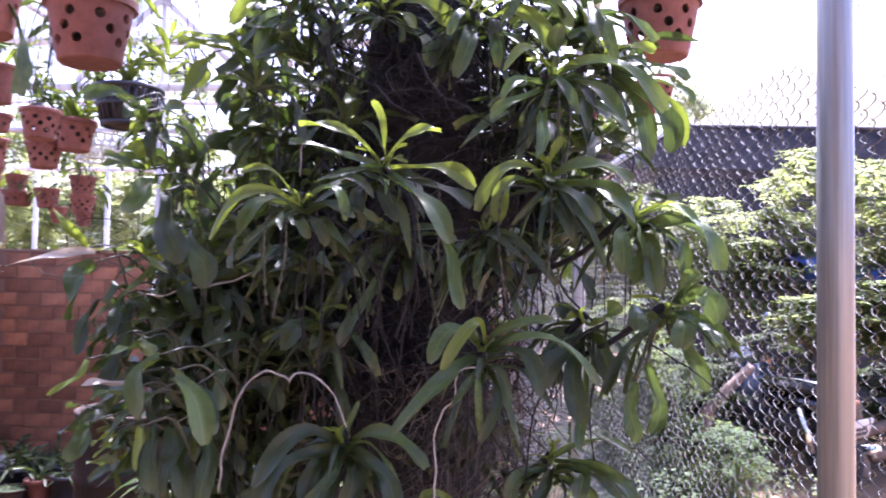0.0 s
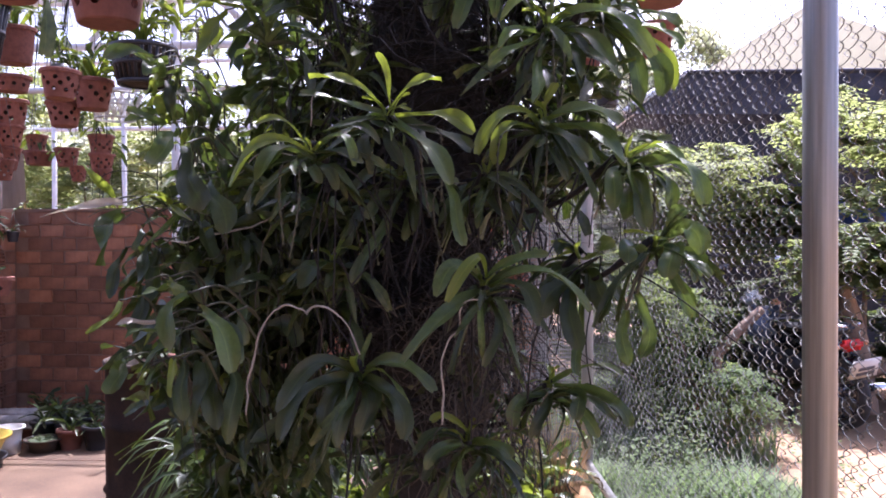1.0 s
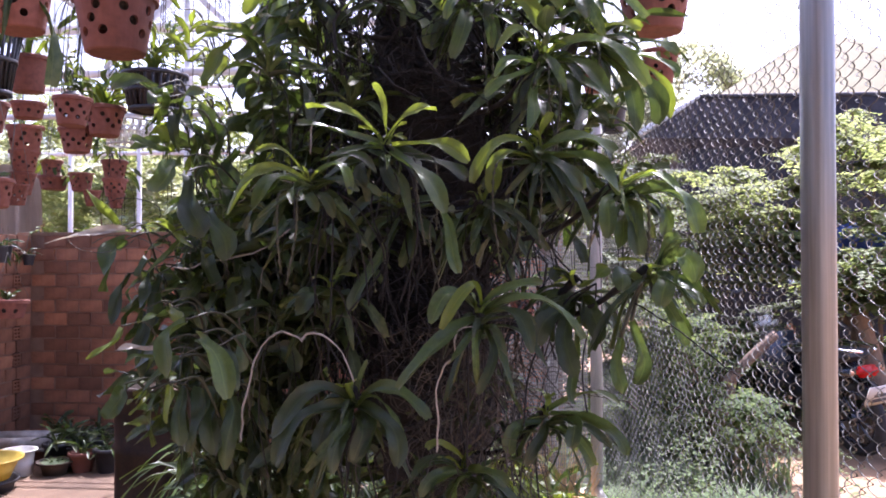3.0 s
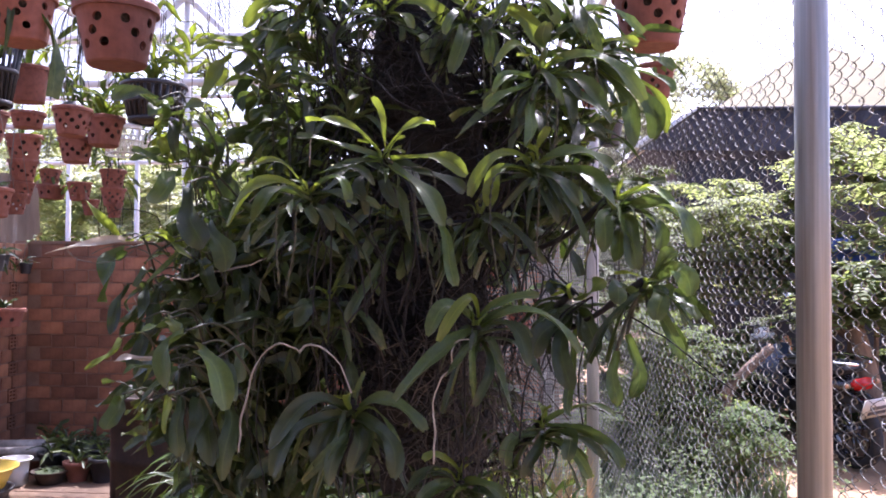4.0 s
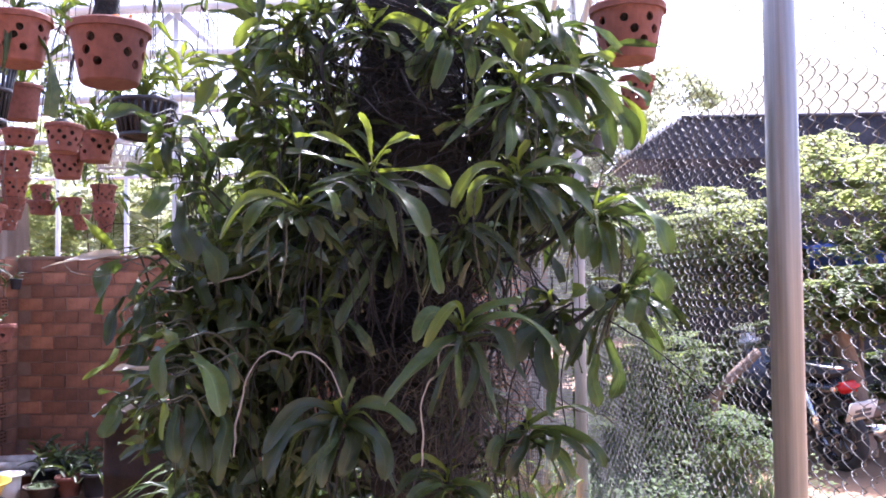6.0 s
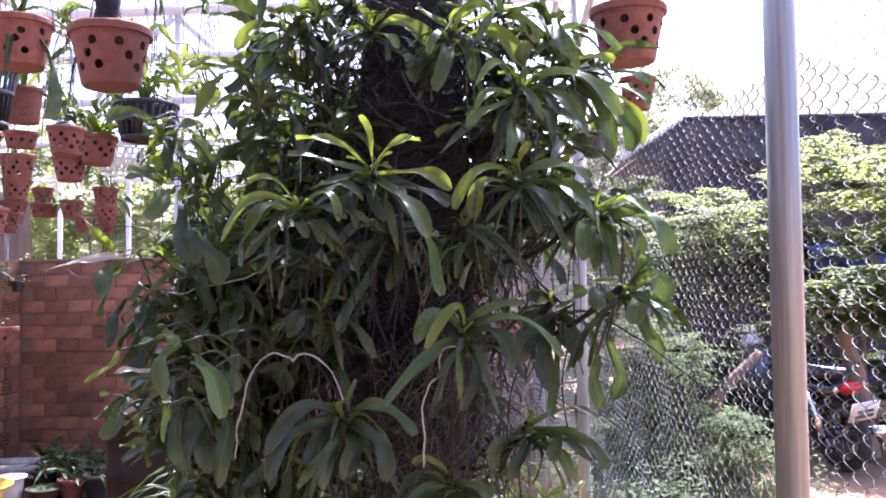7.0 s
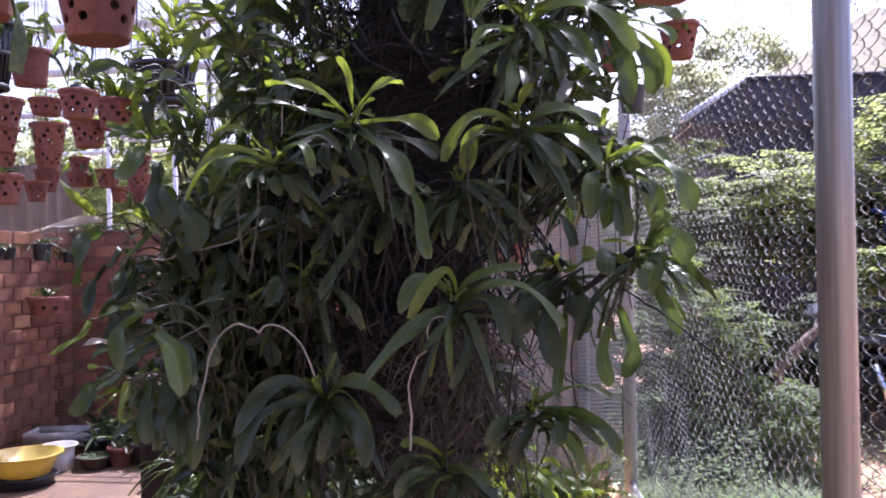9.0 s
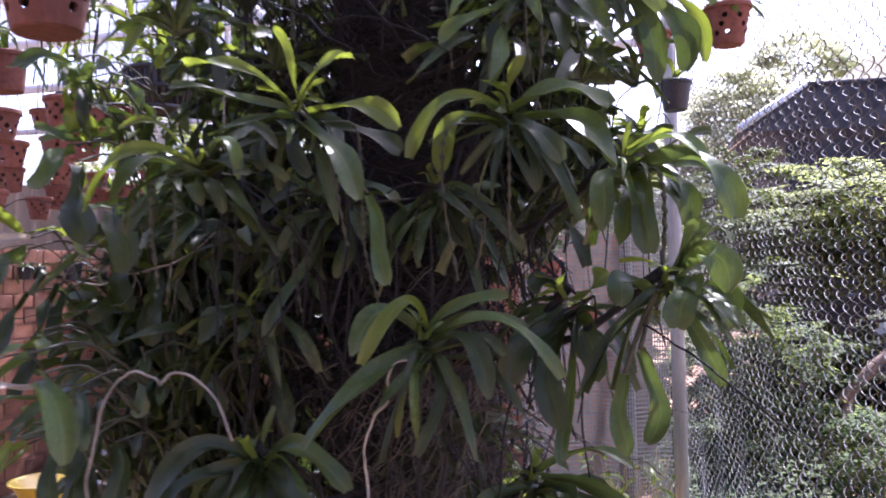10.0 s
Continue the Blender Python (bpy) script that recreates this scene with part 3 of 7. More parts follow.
    for k in range(8 if at[0] < 0.2 else 3):
        b = bmesh.new()
        a = random.uniform(0, 2 * math.pi)
        d = Vector((math.cos(a) * 0.05, math.sin(a) * 0.03 - 0.01, 0))
        n_ = random.uniform(0.08, 0.26)
        tube(b, smooth_line([back * 0.2, back * 0.25 + d * 0.7 + Vector((0, 0, -0.03)), back * 0.3 + d * 1.1 + Vector((random.uniform(-0.02, 0.02), 0, -n_ * 0.55)), back * 0.3 + d + Vector((random.uniform(-0.05, 0.05), 0, -n_))], 5), random.uniform(0.0009, 0.0021), 6)
        part("root", b, ROOT_SHADED, o)
    return o


def cane_orchid(at, leaves):
    """Leafy canes rising from one foot. Leaves: base, middle, tip, width, kind; from the foot."""
    o = thing("cane_orchid", at, "leafy cane orchid with broad drooping green leaves", "orchid", "cane orchids")
    for base, mid, tip, width, key in leaves:
        b = bmesh.new()
        curl = random.uniform(-0.75, 0.75)
        blade(b, base, mid, tip, width, (random.uniform(-0.6, 0.3), -0.7, 0.45), 12, False, 0.22, curl, pointed=width < 0.019 or curl > 0.4, neck=0.4)
        part("leaf", b, LEAF[key], o)
        b = bmesh.new()
        p = Vector(base)
        foot = p + Vector((random.uniform(-0.02, 0.07), random.uniform(0.10, 0.18), random.uniform(-0.09, 0.02)))
        tube(b, smooth_line([p, p * 0.75 + foot * 0.25 + Vector((0.02, 0.02, 0.02)), foot]), [0.0017] * 6 + [0.0024] * 7, 7)
        part("cane", b, CANE, o)
    return o


def filler_orchid(at, away, n, size, keys):
    """A whole plant of stock leaves fanned round the direction away (degrees)."""
    o = thing("orchid", at, "green strap-leaved orchid on the trunk, shade put into its dark leaf colour", "orchid", "orchids on the trunk")
    for k in range(n):
        stock_leaf(o, (0, 0, 0), away + random.uniform(-110, 110), random.uniform(-25, 60), size * random.uniform(0.5, 1.1), random.choice(keys), random.uniform(0.45, 0.95), random.uniform(-35, 35))
    for k in range(2):
        b = bmesh.new()
        dx, dy, n_ = random.uniform(-0.05, 0.05), random.uniform(-0.05, 0.05), random.uniform(0.12, 0.32)
        tube(b, smooth_line([(0, 0, 0), (dx, dy, -0.05), (dx * 1.3, dy * 1.4, -n_ * 0.6), (dx * 1.2 + random.uniform(-0.03, 0.03), dy * 1.5, -n_)], 4), random.uniform(0.0007, 0.0014), 5)
        part("root", b, ROOT_SHADED, o)
    return o


orchid((-0.124, 1.380, 1.636), [
    ((0.000, -0.021, 0.054), (-0.018, -0.030, 0.104), 0.013, 'b'),
    ((0.046, -0.035, 0.046), (0.094, -0.050, 0.055), 0.024, 'b'),
    ((-0.060, -0.035, 0.050), (-0.127, -0.050, 0.065), 0.024, 'b'),
    ((-0.067, -0.049, 0.016), (-0.139, -0.070, 0.034), 0.021, 'g'),
    ((0.081, -0.035, -0.006), (0.146, -0.050, -0.032), 0.025, 'b'),
    ((-0.053, -0.021, -0.012), (-0.107, -0.030, -0.024), 0.016, 'd'),
    ((0.065, -0.070, -0.057), (0.113, -0.100, -0.116), 0.028, 'g'),
    ((0.084, -0.021, -0.031), (0.140, -0.030, -0.059), 0.024, 'd'),
    ((-0.006, -0.028, -0.052), (0.006, -0.040, -0.098), 0.027, 'd'),
    ((0.115, -0.042, -0.164), (0.131, -0.060, -0.217), 0.022, 'g', (0.097, -0.024, -0.113)),
    ((-0.033, -0.042, -0.058), (-0.055, -0.060, -0.114), 0.027, 'd'),
])
orchid((-0.253, 1.360, 1.576), [
    ((-0.075, -0.042, 0.012), (-0.124, -0.060, -0.058), 0.032, 'b'),
    ((-0.043, -0.049, -0.004), (-0.081, -0.070, -0.054), 0.026, 'g'),
    ((-0.039, -0.028, 0.043), (-0.086, -0.040, 0.044), 0.012, 'b'),
    ((0.055, -0.035, 0.021), (0.078, -0.050, -0.029), 0.015, 'g'),
    ((0.069, -0.014, 0.036), (0.120, -0.020, 0.012), 0.014, 'd'),
    ((-0.037, -0.028, -0.030), (-0.060, -0.040, -0.077), 0.020, 'd'),
    ((-0.068, -0.014, -0.051), (-0.122, -0.020, -0.121), 0.020, 'd'),
    ((0.030, -0.021, -0.042), (0.042, -0.030, -0.092), 0.023, 'd'),
    ((0.053, -0.035, -0.009), (0.096, -0.050, -0.021), 0.016, 'd'),
    ((-0.009, -0.028, -0.042), (-0.015, -0.040, -0.092), 0.023, 'd'),
])
orchid((0.141, 1.420, 1.629), [
    ((0.007, -0.014, 0.034), (0.015, -0.020, 0.064), 0.016, 'b'),
    ((-0.071, -0.042, 0.012), (-0.113, -0.060, -0.058), 0.025, 'b'),
    ((0.065, -0.035, 0.019), (0.123, -0.050, -0.008), 0.031, 'g'),
    ((0.028, -0.056, -0.030), (0.066, -0.080, -0.075), 0.023, 'd'),
    ((0.084, -0.042, -0.025), (0.133, -0.060, -0.077), 0.035, 'g'),
    ((-0.067, -0.021, -0.017), (-0.089, -0.030, -0.074), 0.028, 'b'),
    ((-0.032, -0.028, -0.054), (-0.055, -0.040, -0.126), 0.013, 'd'),
    ((0.014, -0.035, -0.081), (0.021, -0.050, -0.147), 0.015, 'd'),
    ((-0.012, -0.042, -0.076), (-0.015, -0.060, -0.137), 0.011, 'd'),
    ((-0.021, -0.035, -0.050), (-0.037, -0.050, -0.106), 0.010, 'd'),
    ((0.029, -0.035, -0.061), (0.047, -0.050, -0.127), 0.013, 'd'),
    ((0.054, -0.028, -0.065), (0.083, -0.040, -0.137), 0.020, 'g'),
])
orchid((0.038, 1.380, 1.348), [
    ((-0.045, -0.035, 0.031), (-0.086, -0.050, -0.012), 0.027, 'g'),
    ((-0.012, -0.056, 0.049), (-0.057, -0.080, -0.022), 0.021, 'b'),
    ((0.094, -0.056, 0.027), (0.167, -0.080, -0.031), 0.021, 'g'),
    ((0.055, -0.049, 0.000), (0.088, -0.070, -0.058), 0.023, 'd'),
    ((-0.071, -0.056, -0.046), (-0.131, -0.080, -0.112), 0.033, 'g'),
    ((0.024, -0.056, -0.098), (0.035, -0.080, -0.175), 0.021, 'd'),
    ((0.045, -0.021, 0.042), (0.105, -0.030, 0.055), 0.018, 'g'),
    ((0.057, -0.035, -0.042), (0.079, -0.050, -0.108), 0.016, 'd'),
    ((-0.022, -0.028, -0.048), (-0.031, -0.040, -0.096), 0.014, 'd'),
    ((0.065, -0.014, 0.030), (0.124, -0.020, 0.015), 0.018, 'g'),
])
orchid((-0.177, 1.360, 1.205), [
    ((-0.061, -0.042, 0.013), (-0.130, -0.060, -0.051), 0.031, 'd'),
    ((-0.071, -0.042, -0.025), (-0.120, -0.060, -0.099), 0.035, 'd'),
    ((0.077, -0.035, 0.021), (0.133, -0.050, -0.023), 0.030, 'g'),
    ((0.061, -0.070, -0.035), (0.096, -0.100, -0.106), 0.036, 'd'),
    ((-0.018, -0.049, -0.070), (-0.001, -0.070, -0.145), 0.032, 'd'),
    ((0.012, 0.000, 0.030), (0.022, 0.000, 0.064), 0.009, 'g'),
    ((-0.055, -0.040, -0.060), (-0.070, -0.060, -0.140), 0.034, 'd'),
    ((0.045, -0.045, -0.070), (0.055, -0.065, -0.150), 0.036, 'd'),
    ((0.020, -0.030, -0.060), (0.030, -0.050, -0.125), 0.030, 'd'),
])
orchid((0.154, 1.480, 1.159), [
    ((0.062, -0.028, 0.041), (0.124, -0.040, 0.032), 0.019, 'g'),
    ((-0.053, -0.042, -0.037), (-0.107, -0.060, -0.097), 0.032, 'd'),
    ((0.102, -0.035, -0.014), (0.132, -0.050, -0.056), 0.023, 'g'),
    ((0.041, -0.049, -0.009), (0.043, -0.070, -0.045), 0.028, 'd'),
    ((0.049, -0.028, -0.039), (0.082, -0.040, -0.079), 0.019, 'g'),
    ((-0.027, -0.042, -0.057), (-0.033, -0.060, -0.124), 0.025, 'd'),
])
orchid((0.007, 1.440, 1.070), [
    ((-0.033, -0.035, 0.048), (-0.061, -0.050, 0.043), 0.021, 'b'),
    ((0.038, -0.035, 0.003), (0.074, -0.050, -0.018), 0.022, 'g'),
    ((-0.044, -0.035, -0.003), (-0.068, -0.050, -0.040), 0.022, 'd'),
    ((0.013, -0.042, -0.031), (0.014, -0.060, -0.075), 0.022, 'd'),
    ((-0.056, -0.014, 0.012), (-0.102, -0.020, -0.027), 0.021, 'd'),
])
orchid((0.150, 1.500, 1.815), [
    ((-0.044, -0.042, 0.036), (-0.088, -0.060, -0.002), 0.021, 'b'),
    ((0.067, -0.042, -0.031), (0.124, -0.060, -0.101), 0.028, 'g'),
    ((0.093, -0.056, 0.013), (0.173, -0.080, -0.070), 0.028, 'g'),
    ((-0.059, -0.035, -0.018), (-0.092, -0.050, -0.051), 0.021, 'g'),
    ((-0.066, -0.028, -0.054), (-0.108, -0.040, -0.074), 0.021, 'g'),
    ((-0.019, -0.070, -0.106), (-0.032, -0.100, -0.155), 0.024, 'g', (-0.018, -0.040, -0.068)),
    ((0.006, -0.021, 0.038), (0.010, -0.030, 0.084), 0.029, 'g'),
    ((0.081, -0.063, -0.070), (0.119, -0.090, -0.109), 0.017, 'g'),
    ((-0.042, -0.035, -0.083), (-0.066, -0.050, -0.141), 0.029, 'd'),
    ((0.041, -0.028, -0.062), (0.082, -0.040, -0.124), 0.033, 'd'),
])
orchid((0.250, 1.600, 1.878), [
    ((0.001, -0.014, 0.025), (-0.001, -0.020, 0.049), 0.019, 'b'),
    ((0.038, -0.028, 0.011), (0.086, -0.040, -0.002), 0.021, 'b'),
    ((-0.036, -0.028, 0.038), (-0.065, -0.040, 0.021), 0.021, 'g'),
    ((0.056, -0.035, -0.102), (0.080, -0.050, -0.192), 0.031, 'g'),
    ((0.094, -0.042, -0.110), (0.112, -0.060, -0.179), 0.035, 'g'),
    ((0.114, -0.021, -0.089), (0.142, -0.030, -0.163), 0.019, 'b'),
    ((0.081, -0.035, -0.049), (0.123, -0.050, -0.056), 0.025, 'g'),
    ((0.125, -0.035, -0.066), (0.147, -0.050, -0.092), 0.019, 'g'),
])
orchid((-0.164, 1.600, 1.964), [
    ((0.077, -0.042, 0.011), (0.135, -0.060, -0.047), 0.037, 'b'),
    ((0.083, -0.042, -0.061), (0.092, -0.060, -0.114), 0.035, 'g'),
    ((0.044, -0.056, -0.027), (0.072, -0.080, -0.057), 0.017, 'b'),
    ((-0.041, -0.035, -0.014), (-0.075, -0.050, -0.039), 0.021, 'g'),
    ((-0.005, 0.000, 0.024), (-0.016, 0.000, 0.060), 0.021, 'b'),
    ((0.022, -0.014, 0.019), (0.044, -0.020, 0.046), 0.021, 'b'),
    ((-0.052, -0.035, -0.035), (-0.096, -0.050, -0.076), 0.025, 'd'),
    ((0.043, -0.035, -0.046), (0.054, -0.050, -0.091), 0.017, 'd'),
    ((-0.015, -0.035, -0.040), (-0.032, -0.050, -0.084), 0.017, 'd'),
])
orchid((-0.319, 1.600, 1.980), [
    ((-0.068, -0.035, -0.009), (-0.119, -0.050, -0.050), 0.030, 'b'),
    ((-0.032, -0.014, 0.016), (-0.061, -0.020, 0.037), 0.023, 'b'),
    ((0.012, 0.000, 0.024), (0.030, 0.000, 0.054), 0.026, 'b'),
    ((-0.036, -0.035, -0.054), (-0.071, -0.050, -0.109), 0.025, 'g'),
    ((-0.026, -0.028, -0.069), (-0.058, -0.040, -0.133), 0.023, 'g'),
    ((0.044, -0.035, -0.045), (0.077, -0.050, -0.093), 0.025, 'd'),
    ((0.005, -0.042, -0.060), (-0.002, -0.060, -0.111), 0.015, 'd'),
    ((0.047, -0.021, 0.007), (0.084, -0.030, 0.006), 0.023, 'b'),
])
orchid((0.016, 1.550, 1.944), [
    ((-0.024, -0.049, -0.014), (-0.042, -0.070, -0.062), 0.020, 'g'),
    ((-0.014, -0.042, -0.057), (-0.032, -0.060, -0.130), 0.032, 'g'),
    ((0.113, -0.021, 0.027), (0.166, -0.030, -0.031), 0.034, 'b'),
    ((0.091, -0.035, -0.013), (0.139, -0.050, -0.080), 0.036, 'b'),
    ((0.042, -0.042, -0.036), (0.058, -0.060, -0.077), 0.024, 'd'),
    ((-0.038, -0.014, 0.025), (-0.072, -0.020, 0.047), 0.022, 'g'),
    ((0.024, -0.014, 0.029), (0.041, -0.020, 0.055), 0.029, 'b'),
    ((0.048, -0.035, -0.059), (0.075, -0.050, -0.122), 0.024, 'd'),
])
orchid((-0.111, 1.480, 1.535), [
    ((-0.050, -0.050, -0.053), (-0.074, -0.065, -0.095), 0.025, 'd'),
    ((-0.040, -0.030, -0.125), (-0.072, -0.045, -0.193), 0.030, 'd'),
    ((0.054, -0.040, -0.032), (0.079, -0.055, -0.077), 0.019, 'd'),
    ((0.037, -0.010, -0.060), (0.049, -0.025, -0.103), 0.022, 'd'),
    ((-0.047, -0.040, 0.010), (-0.089, -0.055, -0.018), 0.021, 'd'),
    ((-0.024, -0.050, 0.012), (-0.048, -0.065, 0.029), 0.021, 'g'),
    ((0.058, -0.030, 0.011), (0.099, -0.045, -0.011), 0.019, 'd'),
    ((0.002, 0.010, -0.060), (-0.011, -0.005, -0.114), 0.024, 'd'),
    ((-0.071, -0.010, -0.039), (-0.108, -0.025, -0.084), 0.022, 'd'),
])
orchid((-0.245, 1.500, 1.388), [
    ((-0.016, -0.050, -0.012), (-0.056, -0.065, -0.043), 0.038, 'd'),
    ((-0.015, -0.030, -0.043), (-0.033, -0.045, -0.074), 0.026, 'd'),
    ((0.035, -0.010, -0.022), (0.049, -0.025, -0.053), 0.022, 'd'),
    ((0.035, -0.010, 0.044), (0.049, -0.025, 0.071), 0.024, 'd'),
    ((-0.002, 0.020, -0.056), (0.016, 0.005, -0.099), 0.027, 'd'),
])
orchid((0.037, 1.450, 1.542), [
    ((-0.010, -0.030, -0.053), (-0.014, -0.045, -0.096), 0.016, 'g'),
    ((0.002, -0.020, -0.053), (-0.002, -0.035, -0.088), 0.014, 'd'),
    ((0.024, 0.000, -0.047), (0.020, -0.015, -0.102), 0.030, 'd'),
    ((-0.028, 0.020, -0.057), (-0.027, 0.005, -0.127), 0.024, 'd'),
    ((0.045, -0.020, -0.027), (0.056, -0.035, -0.079), 0.019, 'd'),
    ((0.068, -0.010, -0.037), (0.080, -0.025, -0.084), 0.017, 'd'),
])
orchid((0.278, 1.420, 1.565), [
    ((-0.019, -0.035, -0.033), (-0.033, -0.050, -0.090), 0.030, 'g'),
    ((0.007, -0.028, -0.063), (-0.012, -0.040, -0.106), 0.028, 'g'),
    ((0.020, -0.042, -0.054), (0.028, -0.060, -0.117), 0.030, 'g'),
    ((0.083, -0.049, -0.011), (0.113, -0.070, -0.079), 0.033, 'g'),
    ((0.059, -0.028, 0.014), (0.110, -0.040, -0.037), 0.022, 'g'),
    ((0.034, -0.035, 0.015), (0.056, -0.050, 0.021), 0.015, 'b'),
    ((0.063, -0.021, -0.038), (0.068, -0.030, -0.086), 0.024, 'g'),
])
orchid((0.320, 1.380, 1.412), [
    ((0.017, -0.049, -0.005), (0.015, -0.070, -0.049), 0.037, 'g'),
    ((0.048, -0.042, 0.036), (0.055, -0.060, -0.011), 0.037, 'g'),
    ((0.059, -0.021, -0.018), (0.065, -0.030, -0.060), 0.033, 'g'),
    ((0.038, -0.021, -0.064), (0.055, -0.030, -0.114), 0.022, 'g', (0.004, -0.012, -0.035)),
    ((0.029, -0.014, 0.047), (0.048, -0.020, 0.068), 0.020, 'g'),
    ((0.046, -0.028, 0.053), (0.071, -0.040, 0.044), 0.014, 'g'),
    ((-0.012, -0.014, -0.133), (-0.028, -0.020, -0.178), 0.024, 'g', (-0.030, -0.008, -0.081)),
    ((-0.052, -0.021, -0.151), (-0.051, -0.030, -0.194), 0.024, 'g', (-0.048, -0.012, -0.108)),
    ((-0.040, -0.035, 0.002), (-0.058, -0.050, -0.024), 0.032, 'g'),
])
orchid((0.207, 1.450, 1.393), [
    ((-0.048, -0.035, -0.063), (-0.066, -0.050, -0.127), 0.047, 'd'),
    ((0.020, -0.035, -0.053), (0.016, -0.050, -0.117), 0.039, 'd'),
    ((-0.019, -0.049, -0.092), (-0.028, -0.070, -0.175), 0.043, 'd'),
    ((0.024, -0.028, 0.008), (0.051, -0.040, 0.031), 0.025, 'g'),
    ((0.031, -0.021, -0.064), (0.040, -0.030, -0.119), 0.025, 'd'),
    ((-0.009, -0.021, -0.166), (-0.006, -0.030, -0.197), 0.019, 'g'),
    ((-0.026, -0.014, 0.019), (-0.047, -0.020, 0.009), 0.023, 'd'),
])
cane_orchid((-0.640, 1.720, 1.640), [
    ((-0.009, -0.070, 0.161), (-0.042, -0.100, 0.169), (-0.093, -0.115, 0.160), 0.028, 'd'),
    ((-0.001, -0.070, 0.124), (0.012, -0.100, 0.137), (-0.008, -0.115, 0.153), 0.031, 'g'),
    ((-0.020, -0.060, 0.086), (-0.005, -0.090, 0.106), (0.016, -0.105, 0.119), 0.026, 'b'),
    ((0.017, -0.060, 0.080), (0.044, -0.090, 0.107), (0.041, -0.105, 0.132), 0.024, 'g'),
    ((0.015, -0.060, 0.027), (-0.007, -0.090, 0.034), (-0.054, -0.105, 0.053), 0.021, 'g'),
    ((0.015, -0.060, 0.027), (0.018, -0.090, 0.047), (0.002, -0.105, 0.070), 0.024, 'b'),
    ((0.043, -0.080, 0.109), (0.062, -0.110, 0.132), (0.109, -0.125, 0.141), 0.021, 'g'),
    ((0.258, -0.100, 0.142), (0.237, -0.130, 0.125), (0.212, -0.145, 0.103), 0.030, 'g'),
    ((0.088, -0.200, -0.006), (0.071, -0.230, -0.032), (0.061, -0.245, -0.072), 0.046, 'g'),
    ((0.112, -0.220, -0.036), (0.134, -0.250, -0.094), (0.153, -0.265, -0.157), 0.050, 'd'),
])
cane_orchid((-0.620, 1.700, 1.500), [
    ((0.114, -0.150, 0.040), (0.143, -0.180, -0.001), (0.166, -0.195, -0.058), 0.044, 'd'),
    ((-0.073, 0.300, 0.383), (-0.037, 0.270, 0.415), (0.006, 0.255, 0.450), 0.059, 'b'),
    ((0.022, 0.250, 0.367), (0.051, 0.220, 0.396), (0.065, 0.205, 0.423), 0.039, 'g'),
    ((-0.099, -0.080, 0.007), (-0.118, -0.110, 0.043), (-0.148, -0.125, 0.086), 0.020, 'b'),
    ((-0.082, -0.080, -0.001), (-0.135, -0.110, -0.003), (-0.234, -0.125, -0.022), 0.020, 'w'),
    ((-0.073, -0.100, -0.021), (-0.096, -0.130, -0.043), (-0.104, -0.145, -0.121), 0.050, 'g'),
    ((-0.062, -0.120, -0.092), (-0.066, -0.150, -0.132), (-0.079, -0.165, -0.183), 0.027, 'd'),
    ((0.036, -0.130, -0.005), (0.022, -0.160, 0.011), (-0.009, -0.175, 0.002), 0.017, 'b'),
    ((0.033, -0.130, 0.001), (0.041, -0.160, 0.017), (0.044, -0.175, 0.030), 0.014, 'g'),
    ((0.036, -0.130, -0.007), (0.066, -0.160, -0.023), (0.098, -0.175, -0.037), 0.011, 'b'),
])
cane_orchid((-0.600, 1.680, 1.360), [
    ((0.034, -0.110, 0.118), (0.012, -0.140, 0.085), (-0.016, -0.155, 0.052), 0.011, 'g'),
    ((-0.038, -0.080, 0.071), (-0.041, -0.110, 0.081), (-0.051, -0.125, 0.046), 0.027, 'd'),
    ((-0.043, -0.080, 0.060), (-0.038, -0.110, 0.025), (-0.050, -0.125, -0.021), 0.032, 'd'),
    ((-0.023, -0.080, 0.048), (-0.016, -0.110, 0.002), (-0.028, -0.125, -0.049), 0.030, 'd'),
    ((-0.026, -0.240, -0.047), (-0.035, -0.270, -0.078), (-0.070, -0.285, -0.099), 0.017, 'b'),
    ((0.074, -0.260, -0.013), (0.060, -0.290, -0.022), (0.035, -0.305, -0.030), 0.018, 'g'),
    ((0.069, -0.260, -0.005), (0.093, -0.290, -0.015), (0.106, -0.305, -0.031), 0.020, 'b'),
    # white here is glare painted as the leaf's colour
    ((0.031, -0.220, -0.086), (0.000, -0.250, -0.084), (-0.024, -0.265, -0.083), 0.015, 'w'),
    ((0.041, -0.230, -0.101), (0.016, -0.260, -0.098), (-0.004, -0.275, -0.109), 0.013, 'g'),
    ((0.105, -0.280, -0.095), (0.091, -0.310, -0.107), (0.061, -0.325, -0.133), 0.018, 'd'),
])
